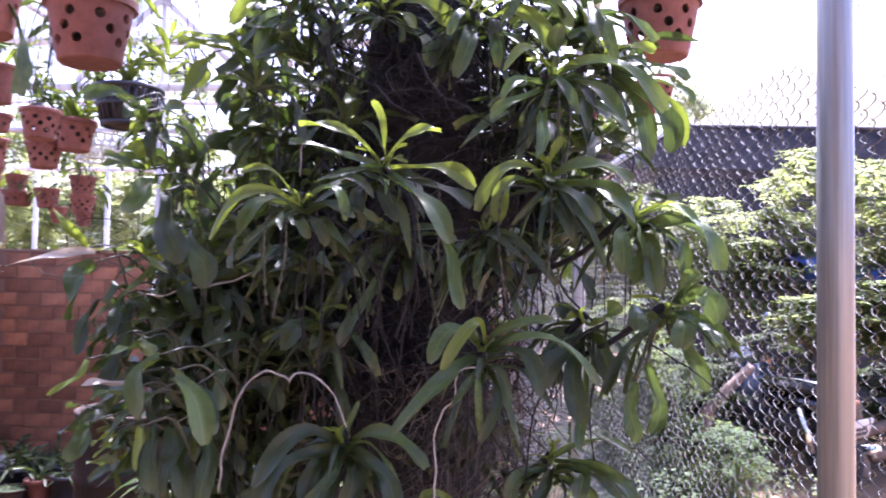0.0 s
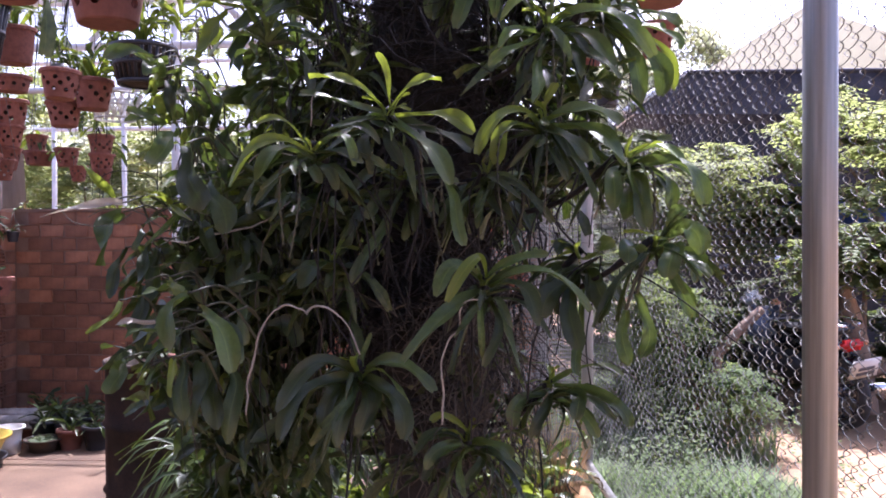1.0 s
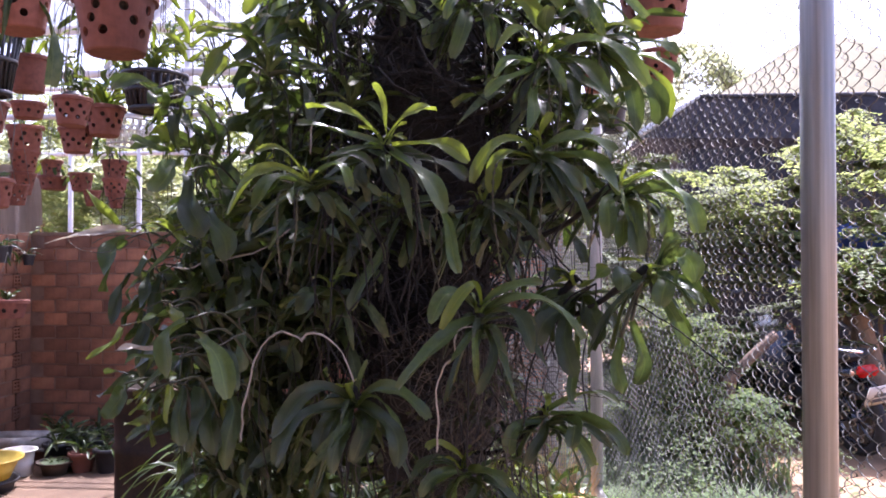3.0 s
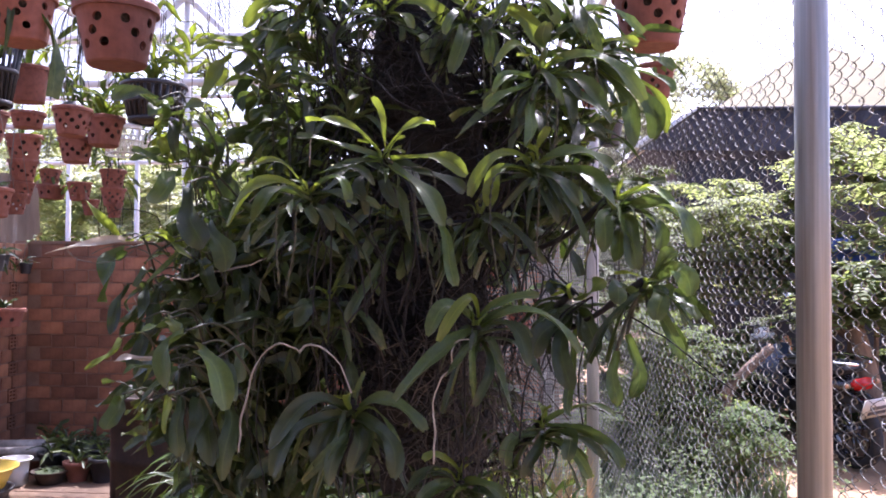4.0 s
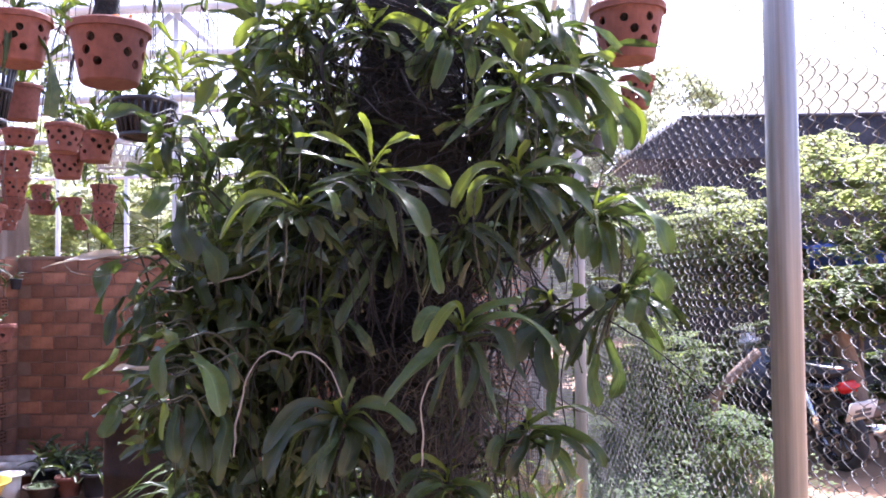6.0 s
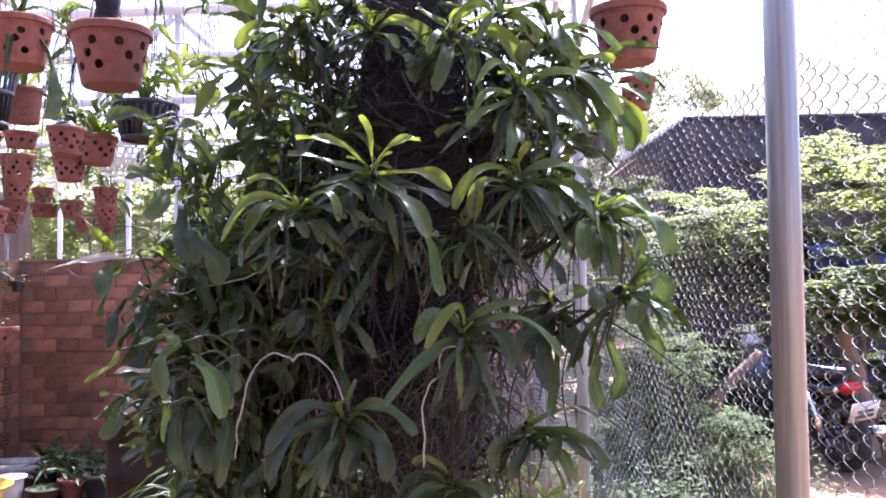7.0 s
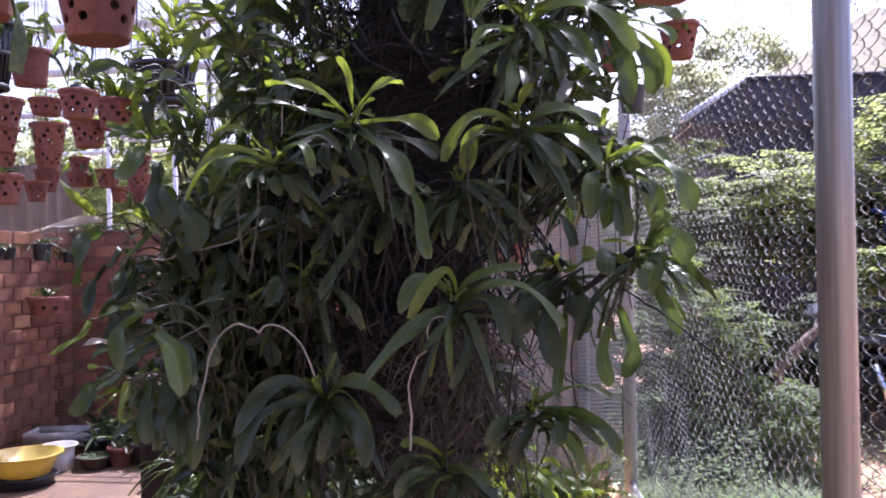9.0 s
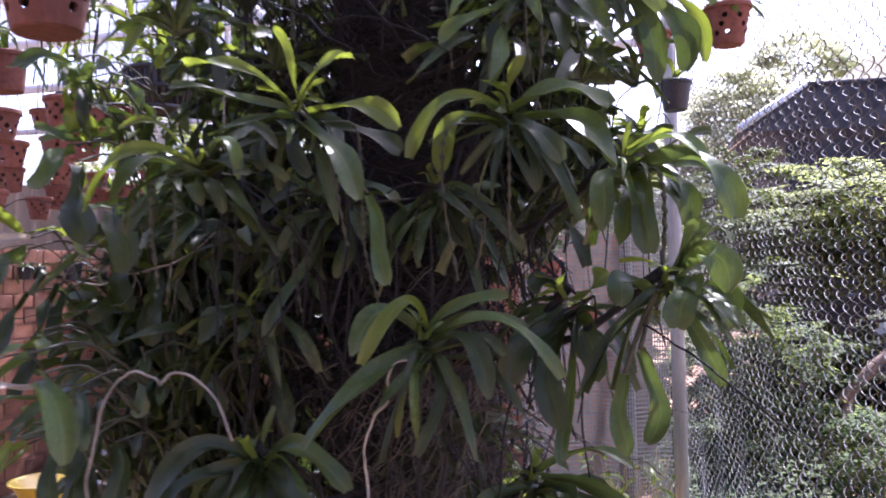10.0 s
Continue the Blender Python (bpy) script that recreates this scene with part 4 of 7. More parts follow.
cane_orchid((-0.480, 1.500, 1.200), [
    ((0.042, -0.220, 0.137), (0.021, -0.250, 0.111), (0.026, -0.265, 0.051), 0.032, 'g'),
    ((0.016, -0.220, 0.032), (0.023, -0.250, 0.008), (0.031, -0.265, -0.019), 0.015, 'b'),
    ((0.060, -0.230, 0.112), (0.097, -0.260, 0.096), (0.130, -0.275, 0.024), 0.033, 'g'),
    ((0.089, -0.200, 0.091), (0.120, -0.230, 0.070), (0.139, -0.245, 0.033), 0.021, 'd'),
    ((-0.064, -0.080, 0.036), (-0.074, -0.110, 0.014), (-0.086, -0.125, -0.014), 0.016, 'd'),
    ((0.010, -0.080, 0.011), (0.016, -0.110, -0.036), (0.015, -0.125, -0.094), 0.037, 'd'),
    ((0.030, -0.070, 0.010), (0.041, -0.100, -0.037), (0.045, -0.115, -0.101), 0.037, 'd'),
    ((0.054, -0.060, -0.002), (0.073, -0.090, -0.049), (0.073, -0.105, -0.128), 0.033, 'd'),
    ((-0.023, -0.080, 0.011), (-0.010, -0.110, -0.031), (-0.008, -0.125, -0.084), 0.027, 'd'),
    ((0.072, 0.100, 0.054), (0.119, 0.070, 0.055), (0.163, 0.055, 0.032), 0.039, 'd'),
])
cane_orchid((-0.560, 1.660, 1.260), [
    ((-0.069, -0.200, -0.056), (-0.072, -0.230, -0.075), (-0.071, -0.245, -0.109), 0.036, 'g'),
    ((-0.030, -0.200, -0.067), (-0.033, -0.230, -0.074), (-0.043, -0.245, -0.084), 0.015, 'b'),
    ((-0.025, -0.200, -0.073), (-0.026, -0.230, -0.088), (-0.037, -0.245, -0.104), 0.013, 'b'),
    ((0.011, -0.040, 0.205), (0.047, -0.070, 0.172), (0.067, -0.085, 0.125), 0.035, 'd'),
    ((0.090, -0.040, 0.184), (0.107, -0.070, 0.125), (0.103, -0.085, 0.068), 0.039, 'd'),
    ((0.130, -0.030, 0.124), (0.134, -0.060, 0.078), (0.145, -0.075, 0.033), 0.035, 'd'),
    ((0.050, -0.060, 0.113), (0.049, -0.090, 0.079), (0.038, -0.105, 0.046), 0.030, 'd'),
    ((0.136, -0.140, 0.054), (0.141, -0.170, 0.018), (0.157, -0.185, -0.024), 0.033, 'd'),
    ((-0.059, -0.140, 0.081), (-0.053, -0.170, 0.039), (-0.060, -0.185, -0.004), 0.028, 'd'),
])
cane_orchid((-0.516, 1.770, 0.937), [
    ((-0.007, -0.050, 0.977), (-0.024, -0.074, 0.940), (-0.058, -0.090, 0.884), 0.040, 'b'),
    ((-0.129, -0.050, 0.743), (-0.153, -0.080, 0.755), (-0.208, -0.100, 0.747), 0.023, 'g'),
    ((-0.127, -0.050, 0.736), (-0.140, -0.068, 0.772), (-0.159, -0.080, 0.792), 0.033, 'b'),
    ((-0.163, -0.050, 0.865), (-0.202, -0.080, 0.892), (-0.247, -0.100, 0.873), 0.031, 'g'),
    ((-0.154, -0.050, 0.852), (-0.159, -0.068, 0.827), (-0.169, -0.080, 0.800), 0.036, 'b'),
    ((-0.137, -0.050, 0.880), (-0.157, -0.074, 0.860), (-0.162, -0.090, 0.841), 0.048, 'g'),
    ((-0.128, -0.050, 0.577), (-0.157, -0.068, 0.576), (-0.187, -0.080, 0.569), 0.017, 'b'),
    ((-0.089, -0.050, 0.532), (-0.118, -0.074, 0.563), (-0.163, -0.090, 0.595), 0.018, 'b'),
    ((0.051, -0.050, 0.989), (0.005, -0.068, 1.007), (-0.042, -0.080, 1.005), 0.027, 'b'),
    ((0.038, -0.050, 0.980), (-0.014, -0.080, 0.991), (-0.060, -0.100, 0.987), 0.022, 'b'),
])
cane_orchid((-0.473, 1.800, 0.930), [
    ((0.020, -0.050, 1.000), (-0.007, -0.074, 0.972), (-0.021, -0.090, 0.939), 0.039, 'g'),
    ((0.078, -0.050, 0.879), (0.033, -0.074, 0.857), (-0.001, -0.090, 0.819), 0.044, 'g'),
    ((0.052, -0.050, 0.828), (0.018, -0.068, 0.812), (0.003, -0.080, 0.785), 0.037, 'd'),
    ((-0.014, -0.050, 0.946), (-0.021, -0.068, 0.903), (-0.020, -0.080, 0.856), 0.035, 'd'),
    ((0.012, -0.050, 1.023), (-0.002, -0.068, 1.032), (-0.018, -0.080, 1.003), 0.032, 'b'),
    ((-0.106, -0.050, 0.804), (-0.081, -0.062, 0.776), (-0.085, -0.070, 0.724), 0.050, 'd'),
    ((-0.040, -0.050, 0.752), (-0.055, -0.062, 0.712), (-0.046, -0.070, 0.660), 0.045, 'd'),
    ((0.065, -0.050, 0.944), (0.037, -0.068, 0.915), (0.022, -0.080, 0.874), 0.032, 'b'),
    ((-0.132, -0.050, 0.857), (-0.108, -0.062, 0.828), (-0.098, -0.070, 0.788), 0.037, 'g'),
    ((0.026, -0.050, 0.596), (0.038, -0.068, 0.545), (0.061, -0.080, 0.494), 0.030, 'g'),
])
cane_orchid((-0.700, 1.950, 1.855), [
    ((0.010, -0.050, 0.088), (-0.016, -0.062, 0.114), (-0.053, -0.070, 0.133), 0.019, 'b'),
    ((0.013, -0.050, 0.102), (0.005, -0.062, 0.149), (-0.024, -0.070, 0.180), 0.017, 'b'),
    ((0.016, -0.050, 0.131), (0.048, -0.062, 0.149), (0.086, -0.070, 0.154), 0.019, 'b'),
    ((0.016, -0.050, 0.095), (0.055, -0.062, 0.115), (0.095, -0.070, 0.123), 0.022, 'b'),
    ((0.011, -0.050, 0.060), (-0.002, -0.062, 0.086), (-0.016, -0.070, 0.087), 0.015, 'b'),
    ((0.016, -0.050, 0.060), (0.048, -0.062, 0.077), (0.072, -0.070, 0.085), 0.016, 'b'),
    ((-0.008, -0.050, 0.188), (-0.039, -0.062, 0.228), (-0.054, -0.070, 0.204), 0.016, 'b'),
    ((0.019, -0.050, 0.145), (0.029, -0.062, 0.169), (0.040, -0.070, 0.184), 0.016, 'b'),
])
aerial_root(0.0021, [(-0.330, 1.235, 1.151), (-0.328, 1.235, 1.197), (-0.318, 1.235, 1.242), (-0.307, 1.235, 1.281), (-0.290, 1.235, 1.308), (-0.267, 1.235, 1.322), (-0.245, 1.235, 1.316), (-0.234, 1.235, 1.306)])
aerial_root(0.0019, [(-0.238, 1.245, 1.307), (-0.226, 1.245, 1.318), (-0.202, 1.245, 1.315), (-0.180, 1.245, 1.297), (-0.166, 1.245, 1.275), (-0.154, 1.245, 1.244)])
aerial_root(0.002, [(-0.035, 1.350, 1.113), (-0.032, 1.350, 1.174), (-0.035, 1.350, 1.213), (-0.022, 1.350, 1.254), (-0.004, 1.350, 1.274), (-0.003, 1.350, 1.303), (0.007, 1.350, 1.319), (0.029, 1.350, 1.322)])
aerial_root(0.0014, [(-0.223, 1.340, 1.308), (-0.213, 1.340, 1.286), (-0.193, 1.340, 1.257), (-0.178, 1.340, 1.220)], ROOT_SHADED)
aerial_root(0.0014, [(-0.159, 1.500, 1.771), (-0.115, 1.500, 1.785), (-0.076, 1.500, 1.786), (-0.015, 1.500, 1.765), (0.056, 1.500, 1.723)], ROOT_SHADED)
aerial_root(0.0015, [(-0.215, 1.420, 1.382), (-0.189, 1.420, 1.320), (-0.166, 1.420, 1.263)], ROOT_SHADED)
aerial_root(0.0014, [(-0.020, 1.420, 1.527), (0.006, 1.420, 1.539), (0.052, 1.420, 1.537)], ROOT_SHADED)
aerial_root(0.0016, [(-0.467, 1.500, 1.292), (-0.445, 1.500, 1.265), (-0.422, 1.500, 1.204), (-0.391, 1.500, 1.108)], ROOT_SHADED)
aerial_root(0.0017, [(-0.132, 1.400, 1.667), (-0.091, 1.400, 1.635), (-0.080, 1.400, 1.588)], ROOT_SHADED)
aerial_root(0.0016, [(-0.036, 1.420, 1.527), (-0.005, 1.420, 1.444), (0.051, 1.420, 1.376)], ROOT_SHADED)
aerial_root(0.0020, [(-0.282, 1.500, 1.718), (-0.285, 1.500, 1.679), (-0.287, 1.500, 1.634)])
aerial_root(0.0024, [(-0.480, 1.620, 1.437), (-0.530, 1.620, 1.432), (-0.575, 1.625, 1.418), (-0.622, 1.630, 1.424)])
aerial_root(0.0024, [(-0.486, 1.600, 1.434), (-0.402, 1.600, 1.460), (-0.342, 1.600, 1.506)])
aerial_root(0.0015, [(-0.288, 1.500, 1.375), (-0.249, 1.500, 1.490), (-0.265, 1.500, 1.557)], ROOT_SHADED)
aerial_root(0.0018, [(0.168, 1.450, 1.643), (0.194, 1.450, 1.664), (0.231, 1.450, 1.665)], ROOT_SHADED)

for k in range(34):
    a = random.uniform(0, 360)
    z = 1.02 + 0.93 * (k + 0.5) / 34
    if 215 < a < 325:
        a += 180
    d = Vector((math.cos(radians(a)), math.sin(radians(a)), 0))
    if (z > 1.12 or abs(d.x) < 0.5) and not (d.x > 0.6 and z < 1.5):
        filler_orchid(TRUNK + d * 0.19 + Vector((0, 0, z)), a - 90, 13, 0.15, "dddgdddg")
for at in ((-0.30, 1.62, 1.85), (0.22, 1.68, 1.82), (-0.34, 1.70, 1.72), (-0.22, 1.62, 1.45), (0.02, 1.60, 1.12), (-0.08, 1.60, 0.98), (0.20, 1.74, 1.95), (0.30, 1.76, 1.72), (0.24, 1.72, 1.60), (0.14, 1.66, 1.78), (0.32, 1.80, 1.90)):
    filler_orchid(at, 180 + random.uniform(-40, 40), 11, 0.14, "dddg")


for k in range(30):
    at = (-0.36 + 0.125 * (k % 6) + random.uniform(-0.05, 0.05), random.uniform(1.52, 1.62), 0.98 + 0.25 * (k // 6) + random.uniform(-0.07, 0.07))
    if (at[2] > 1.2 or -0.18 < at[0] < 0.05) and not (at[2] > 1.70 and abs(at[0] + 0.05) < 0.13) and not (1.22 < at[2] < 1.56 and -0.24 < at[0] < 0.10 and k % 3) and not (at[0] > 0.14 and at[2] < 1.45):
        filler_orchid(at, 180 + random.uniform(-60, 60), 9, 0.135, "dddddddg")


def thicket(at, wide, high, n, group, keys, size):
    """A leafy bush of thin canes with stock leaves along them."""
    o = thing("cane_orchid", at, "dense leafy cane orchid with small broad leaves", "orchid", group)
    for k in range(n):
        x, y = random.uniform(-wide, wide), random.uniform(-0.13, 0.13)
        h = random.uniform(0.6, 1.0) * high
        pts = smooth_line([(x * 0.4, y * 0.5, 0), (x * 0.8, y, h * 0.5), (x * 1.1, y * 1.2 - 0.03, h * 0.85), (x * 1.5, y * 1.4 - 0.06, h)], 4)
        b = bmesh.new()
        tube(b, pts, [0.0026 - 0.0014 * i / len(pts) for i in range(len(pts))], 6)
        part("cane", b, CANE, o)
        for i in range(3, len(pts)):
            for s in (0, 1):
                if random.random() < 0.75:
                    stock_leaf(o, pts[i], random.uniform(0, 360), random.uniform(-70, 25), size * random.uniform(0.6, 1.2), random.choice(keys), random.uniform(0.8, 1.2), random.uniform(-30, 30), True)
    return o


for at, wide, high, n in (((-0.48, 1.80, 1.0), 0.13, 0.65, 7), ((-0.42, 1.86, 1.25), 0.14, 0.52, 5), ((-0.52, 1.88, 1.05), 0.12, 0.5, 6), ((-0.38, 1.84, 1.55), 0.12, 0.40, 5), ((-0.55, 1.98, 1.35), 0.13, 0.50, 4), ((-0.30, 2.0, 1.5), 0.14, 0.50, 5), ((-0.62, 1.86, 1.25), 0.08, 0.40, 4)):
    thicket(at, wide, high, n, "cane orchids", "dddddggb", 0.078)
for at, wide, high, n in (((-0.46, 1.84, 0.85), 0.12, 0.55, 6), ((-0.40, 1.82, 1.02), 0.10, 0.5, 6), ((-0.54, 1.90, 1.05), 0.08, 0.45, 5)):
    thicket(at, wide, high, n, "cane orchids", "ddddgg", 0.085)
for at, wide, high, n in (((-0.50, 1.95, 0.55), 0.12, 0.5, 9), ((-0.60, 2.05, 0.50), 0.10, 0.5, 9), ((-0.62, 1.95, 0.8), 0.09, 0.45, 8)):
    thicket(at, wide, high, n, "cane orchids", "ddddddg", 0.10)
for k in range(30):
    at = (random.uniform(-2.3, -0.7), random.uniform(2.9, 4.1), random.uniform(1.75, 2.65))
    o = thing("hanging_orchid", at, "bare-rooted orchid hung on a wire with arching leaves", "orchid", "hanging orchids")
    for i in range(9):
        stock_leaf(o, (0, 0, 0.01 * i), random.uniform(0, 360), random.uniform(-50, 60), random.uniform(0.06, 0.14), random.choice("gbbd"), random.uniform(0.7, 1.3), random.uniform(-30, 30))
    for i in range(5):
        b_ = bmesh.new()
        dx, n_ = random.uniform(-0.05, 0.05), random.uniform(0.1, 0.4)
        tube(b_, smooth_line([(0, 0, 0), (dx, 0.01, -n_ * 0.4), (dx * 1.3, 0, -n_)], 4), 0.0018, 5)
        part("root", b_, ROOT_SHADED, o)
    b_ = bmesh.new()
    tube(b_, [(0, 0, 0), (0.003, 0, 0.3), (0, 0, 3.25 - at[2])], 0.0013, 5)
    part("hanger_wire", b_, WIRE, o)

# inner growth behind the leafy canes, its shade painted by mostly dark leaves
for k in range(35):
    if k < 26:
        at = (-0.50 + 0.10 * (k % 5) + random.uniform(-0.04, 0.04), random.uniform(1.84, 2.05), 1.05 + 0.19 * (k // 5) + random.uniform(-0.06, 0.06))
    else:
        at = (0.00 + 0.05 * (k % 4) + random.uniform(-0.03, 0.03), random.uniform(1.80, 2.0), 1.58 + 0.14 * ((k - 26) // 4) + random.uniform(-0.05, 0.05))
    o = thing("orchid", at, "broad-leaved orchid deep inside the clump, shade put into its leaf colour", "orchid", "orchids on the trunk")
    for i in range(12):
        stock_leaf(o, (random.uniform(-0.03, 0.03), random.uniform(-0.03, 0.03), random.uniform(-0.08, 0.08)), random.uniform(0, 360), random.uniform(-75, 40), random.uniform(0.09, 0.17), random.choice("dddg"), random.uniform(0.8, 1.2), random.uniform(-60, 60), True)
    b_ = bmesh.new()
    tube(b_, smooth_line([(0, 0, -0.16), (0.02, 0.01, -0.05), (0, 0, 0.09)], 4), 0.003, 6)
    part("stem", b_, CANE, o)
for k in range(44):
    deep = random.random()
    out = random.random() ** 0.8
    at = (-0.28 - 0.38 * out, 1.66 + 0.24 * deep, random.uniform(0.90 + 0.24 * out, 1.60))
    o = thing("orchid", at, "broad-leaved orchid deep inside the clump, shade put into its leaf colour", "orchid", "orchids on the trunk")
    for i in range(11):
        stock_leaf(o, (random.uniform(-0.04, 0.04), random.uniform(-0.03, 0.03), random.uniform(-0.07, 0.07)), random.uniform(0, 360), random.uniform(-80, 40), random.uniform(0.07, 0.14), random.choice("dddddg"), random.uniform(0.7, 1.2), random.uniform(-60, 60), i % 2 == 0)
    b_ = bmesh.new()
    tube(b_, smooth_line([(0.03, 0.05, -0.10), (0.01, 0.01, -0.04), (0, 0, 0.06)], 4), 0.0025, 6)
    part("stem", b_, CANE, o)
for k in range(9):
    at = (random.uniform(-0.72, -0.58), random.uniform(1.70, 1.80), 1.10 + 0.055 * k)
    o = thing("orchid", at, "broad-leaved orchid deep inside the clump, shade put into its leaf colour", "orchid", "orchids on the trunk")
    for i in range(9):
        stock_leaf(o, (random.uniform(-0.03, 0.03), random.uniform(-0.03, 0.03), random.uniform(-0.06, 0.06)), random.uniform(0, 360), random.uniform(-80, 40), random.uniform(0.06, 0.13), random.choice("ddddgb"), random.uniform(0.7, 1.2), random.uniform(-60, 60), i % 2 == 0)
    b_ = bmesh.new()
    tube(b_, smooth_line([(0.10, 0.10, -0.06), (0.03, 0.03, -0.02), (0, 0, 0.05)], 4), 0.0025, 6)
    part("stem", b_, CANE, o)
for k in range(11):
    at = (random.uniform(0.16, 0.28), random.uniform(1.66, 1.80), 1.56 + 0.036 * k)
    o = thing("orchid", at, "small orchid behind the larger rosettes, shade put into its leaf colour", "orchid", "orchids on the trunk")
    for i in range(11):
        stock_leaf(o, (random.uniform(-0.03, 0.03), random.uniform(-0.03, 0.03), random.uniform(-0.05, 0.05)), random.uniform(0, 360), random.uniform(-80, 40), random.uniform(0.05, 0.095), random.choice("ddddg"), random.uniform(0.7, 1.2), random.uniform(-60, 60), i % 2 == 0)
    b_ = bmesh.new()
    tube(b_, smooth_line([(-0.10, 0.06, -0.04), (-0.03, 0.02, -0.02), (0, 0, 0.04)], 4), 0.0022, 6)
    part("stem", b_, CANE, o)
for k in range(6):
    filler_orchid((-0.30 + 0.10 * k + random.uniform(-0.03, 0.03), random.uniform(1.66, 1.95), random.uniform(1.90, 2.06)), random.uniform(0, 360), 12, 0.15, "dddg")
# long dark cane reaching out towards the fence
aerial_root(0.0016, [(0.293, 1.360, 1.361), (0.338, 1.330, 1.334), (0.387, 1.300, 1.294), (0.455, 1.280, 1.240)], SHADED_BARK)
# thin curling old stems at the edge of the clump
for k in range(16):
    at = Vector((random.uniform(-0.68, -0.44), random.uniform(1.56, 1.70), random.uniform(1.36, 1.56)))
    a, pts = random.uniform(0, 6.28), [Vector((0, 0, 0))]
    bend = random.uniform(-0.5, 0.5)
    for i in range(9):
        a += bend + random.uniform(-0.35, 0.35)
        pts.append(pts[-1] + Vector((math.cos(a), random.uniform(-0.3, 0.3), math.sin(a) * 0.7)) * 0.02)
    aerial_root(random.uniform(0.0009, 0.0017), [p + at for p in pts], random.choice((ROOT, ROOT_SHADED, CANE)))

# thin dry roots and spent stems hanging through the leafy canes
for k in range(34):
    at = Vector((random.uniform(-0.62, -0.12), random.uniform(1.50, 1.62), random.uniform(1.16, 1.52)))
    drop, drift = random.uniform(0.10, 0.30), random.uniform(-0.06, 0.06)
    pts = [at + Vector((drift * i / 5 + random.uniform(-0.008, 0.008), random.uniform(-0.008, 0.008), -drop * i / 5)) for i in range(6)]
    aerial_root(random.uniform(0.0008, 0.0016), pts, random.choice((ROOT_DRY, ROOT_DRY, ROOT_SHADED, CANE)))

# ---- pots ----


def pot_mesh(name, foot, tall, material, holes=True):
    """A tapered orchid pot, one metre across at the rim, with holes through its side."""
    b = bmesh.new()
    t = 0.045
    lathe(b, [(foot * 0.5 - 0.02, -tall), (foot * 0.5, -tall + 0.02), (0.455, -0.10), (0.497, -0.10), (0.5, -0.02), (0.485, 0.0), (0.435, 0.0), (0.425, -0.10), (foot * 0.5 - t, -tall + 0.06), (0.0005, -tall + 0.06), (0.0005, -tall), (foot * 0.5 - 0.02, -tall)], 40)
    bmesh.ops.remove_doubles(b, verts=b.verts[:], dist=0.0002)
    bmesh.ops.recalc_face_normals(b, faces=b.faces[:])
    me_ = bpy.data.meshes.new(name)
    b.to_mesh(me_)
    b.free()
    if holes:
        c = bmesh.new()
        for row, (z, n_) in enumerate(((-0.24, 9), (-0.38, 9), (-0.52, 9)) if tall > 0.5 else ((-0.42, 10),)):
            zz = z * tall / 0.72
            for k in range(n_):
                a = 2 * math.pi * (k + 0.5 * (row % 2) + 0.12 * math.sin(k * 5 + row)) / n_
                if (k * 7 + row * 3) % 5 == 0:
                    continue
                q = Matrix.Rotation(a, 4, "Z") @ Matrix.Translation((0.43, 0, zz + 0.02 * math.sin(k * 3))) @ Matrix.Rotation(radians(90), 4, "Y")
                bmesh.ops.create_cone(c, cap_ends=True, segments=12, radius1=0.056, radius2=0.056, depth=0.3, matrix=q)
        cm = bpy.data.meshes.new("cutter")
        c.to_mesh(cm)
        c.free()
        cut, body = new("cutter", cm), new("raw", me_)
        mod = body.modifiers.new("holes", "BOOLEAN")
        mod.operation, mod.solver, mod.object = "DIFFERENCE", "EXACT", cut
        done = bpy.data.meshes.new_from_object(body.evaluated_get(bpy.context.evaluated_depsgraph_get()))
        bpy.data.objects.remove(body), bpy.data.objects.remove(cut)
        me_ = done
        me_.name = name
    me_.materials.clear()
    me_.materials.append(material)
    return me_


POT_WIDE = pot_mesh("pot_body", 0.68, 0.72, CLAY)
POT_TALL = pot_mesh("pot_body", 0.62, 0.84, CLAY_OLD)
POT_LOW = pot_mesh("pot_body", 0.74, 0.46, CLAY_OLD)
POT_SOLID = pot_mesh("pot_body", 0.74, 0.90, CLAY_OLD, False)
POT_PLAIN = pot_mesh("pot_body", 0.68, 0.85, BLACK, False)
b_ = bmesh.new()
lathe(b_, [(0.001, -0.40), (0.30, -0.40), (0.355, -0.25), (0.385, -0.12), (0.425, -0.10), (0.33, -0.07), (0.18, -0.04), (0.001, -0.03)], 20)
for v in b_.verts:
    v.co.z += random.uniform(-0.02, 0.03)
FILL = bpy.data.meshes.new("bark_fill")
b_.to_mesh(FILL)
b_.free()
FILL.materials.append(FIBRE)


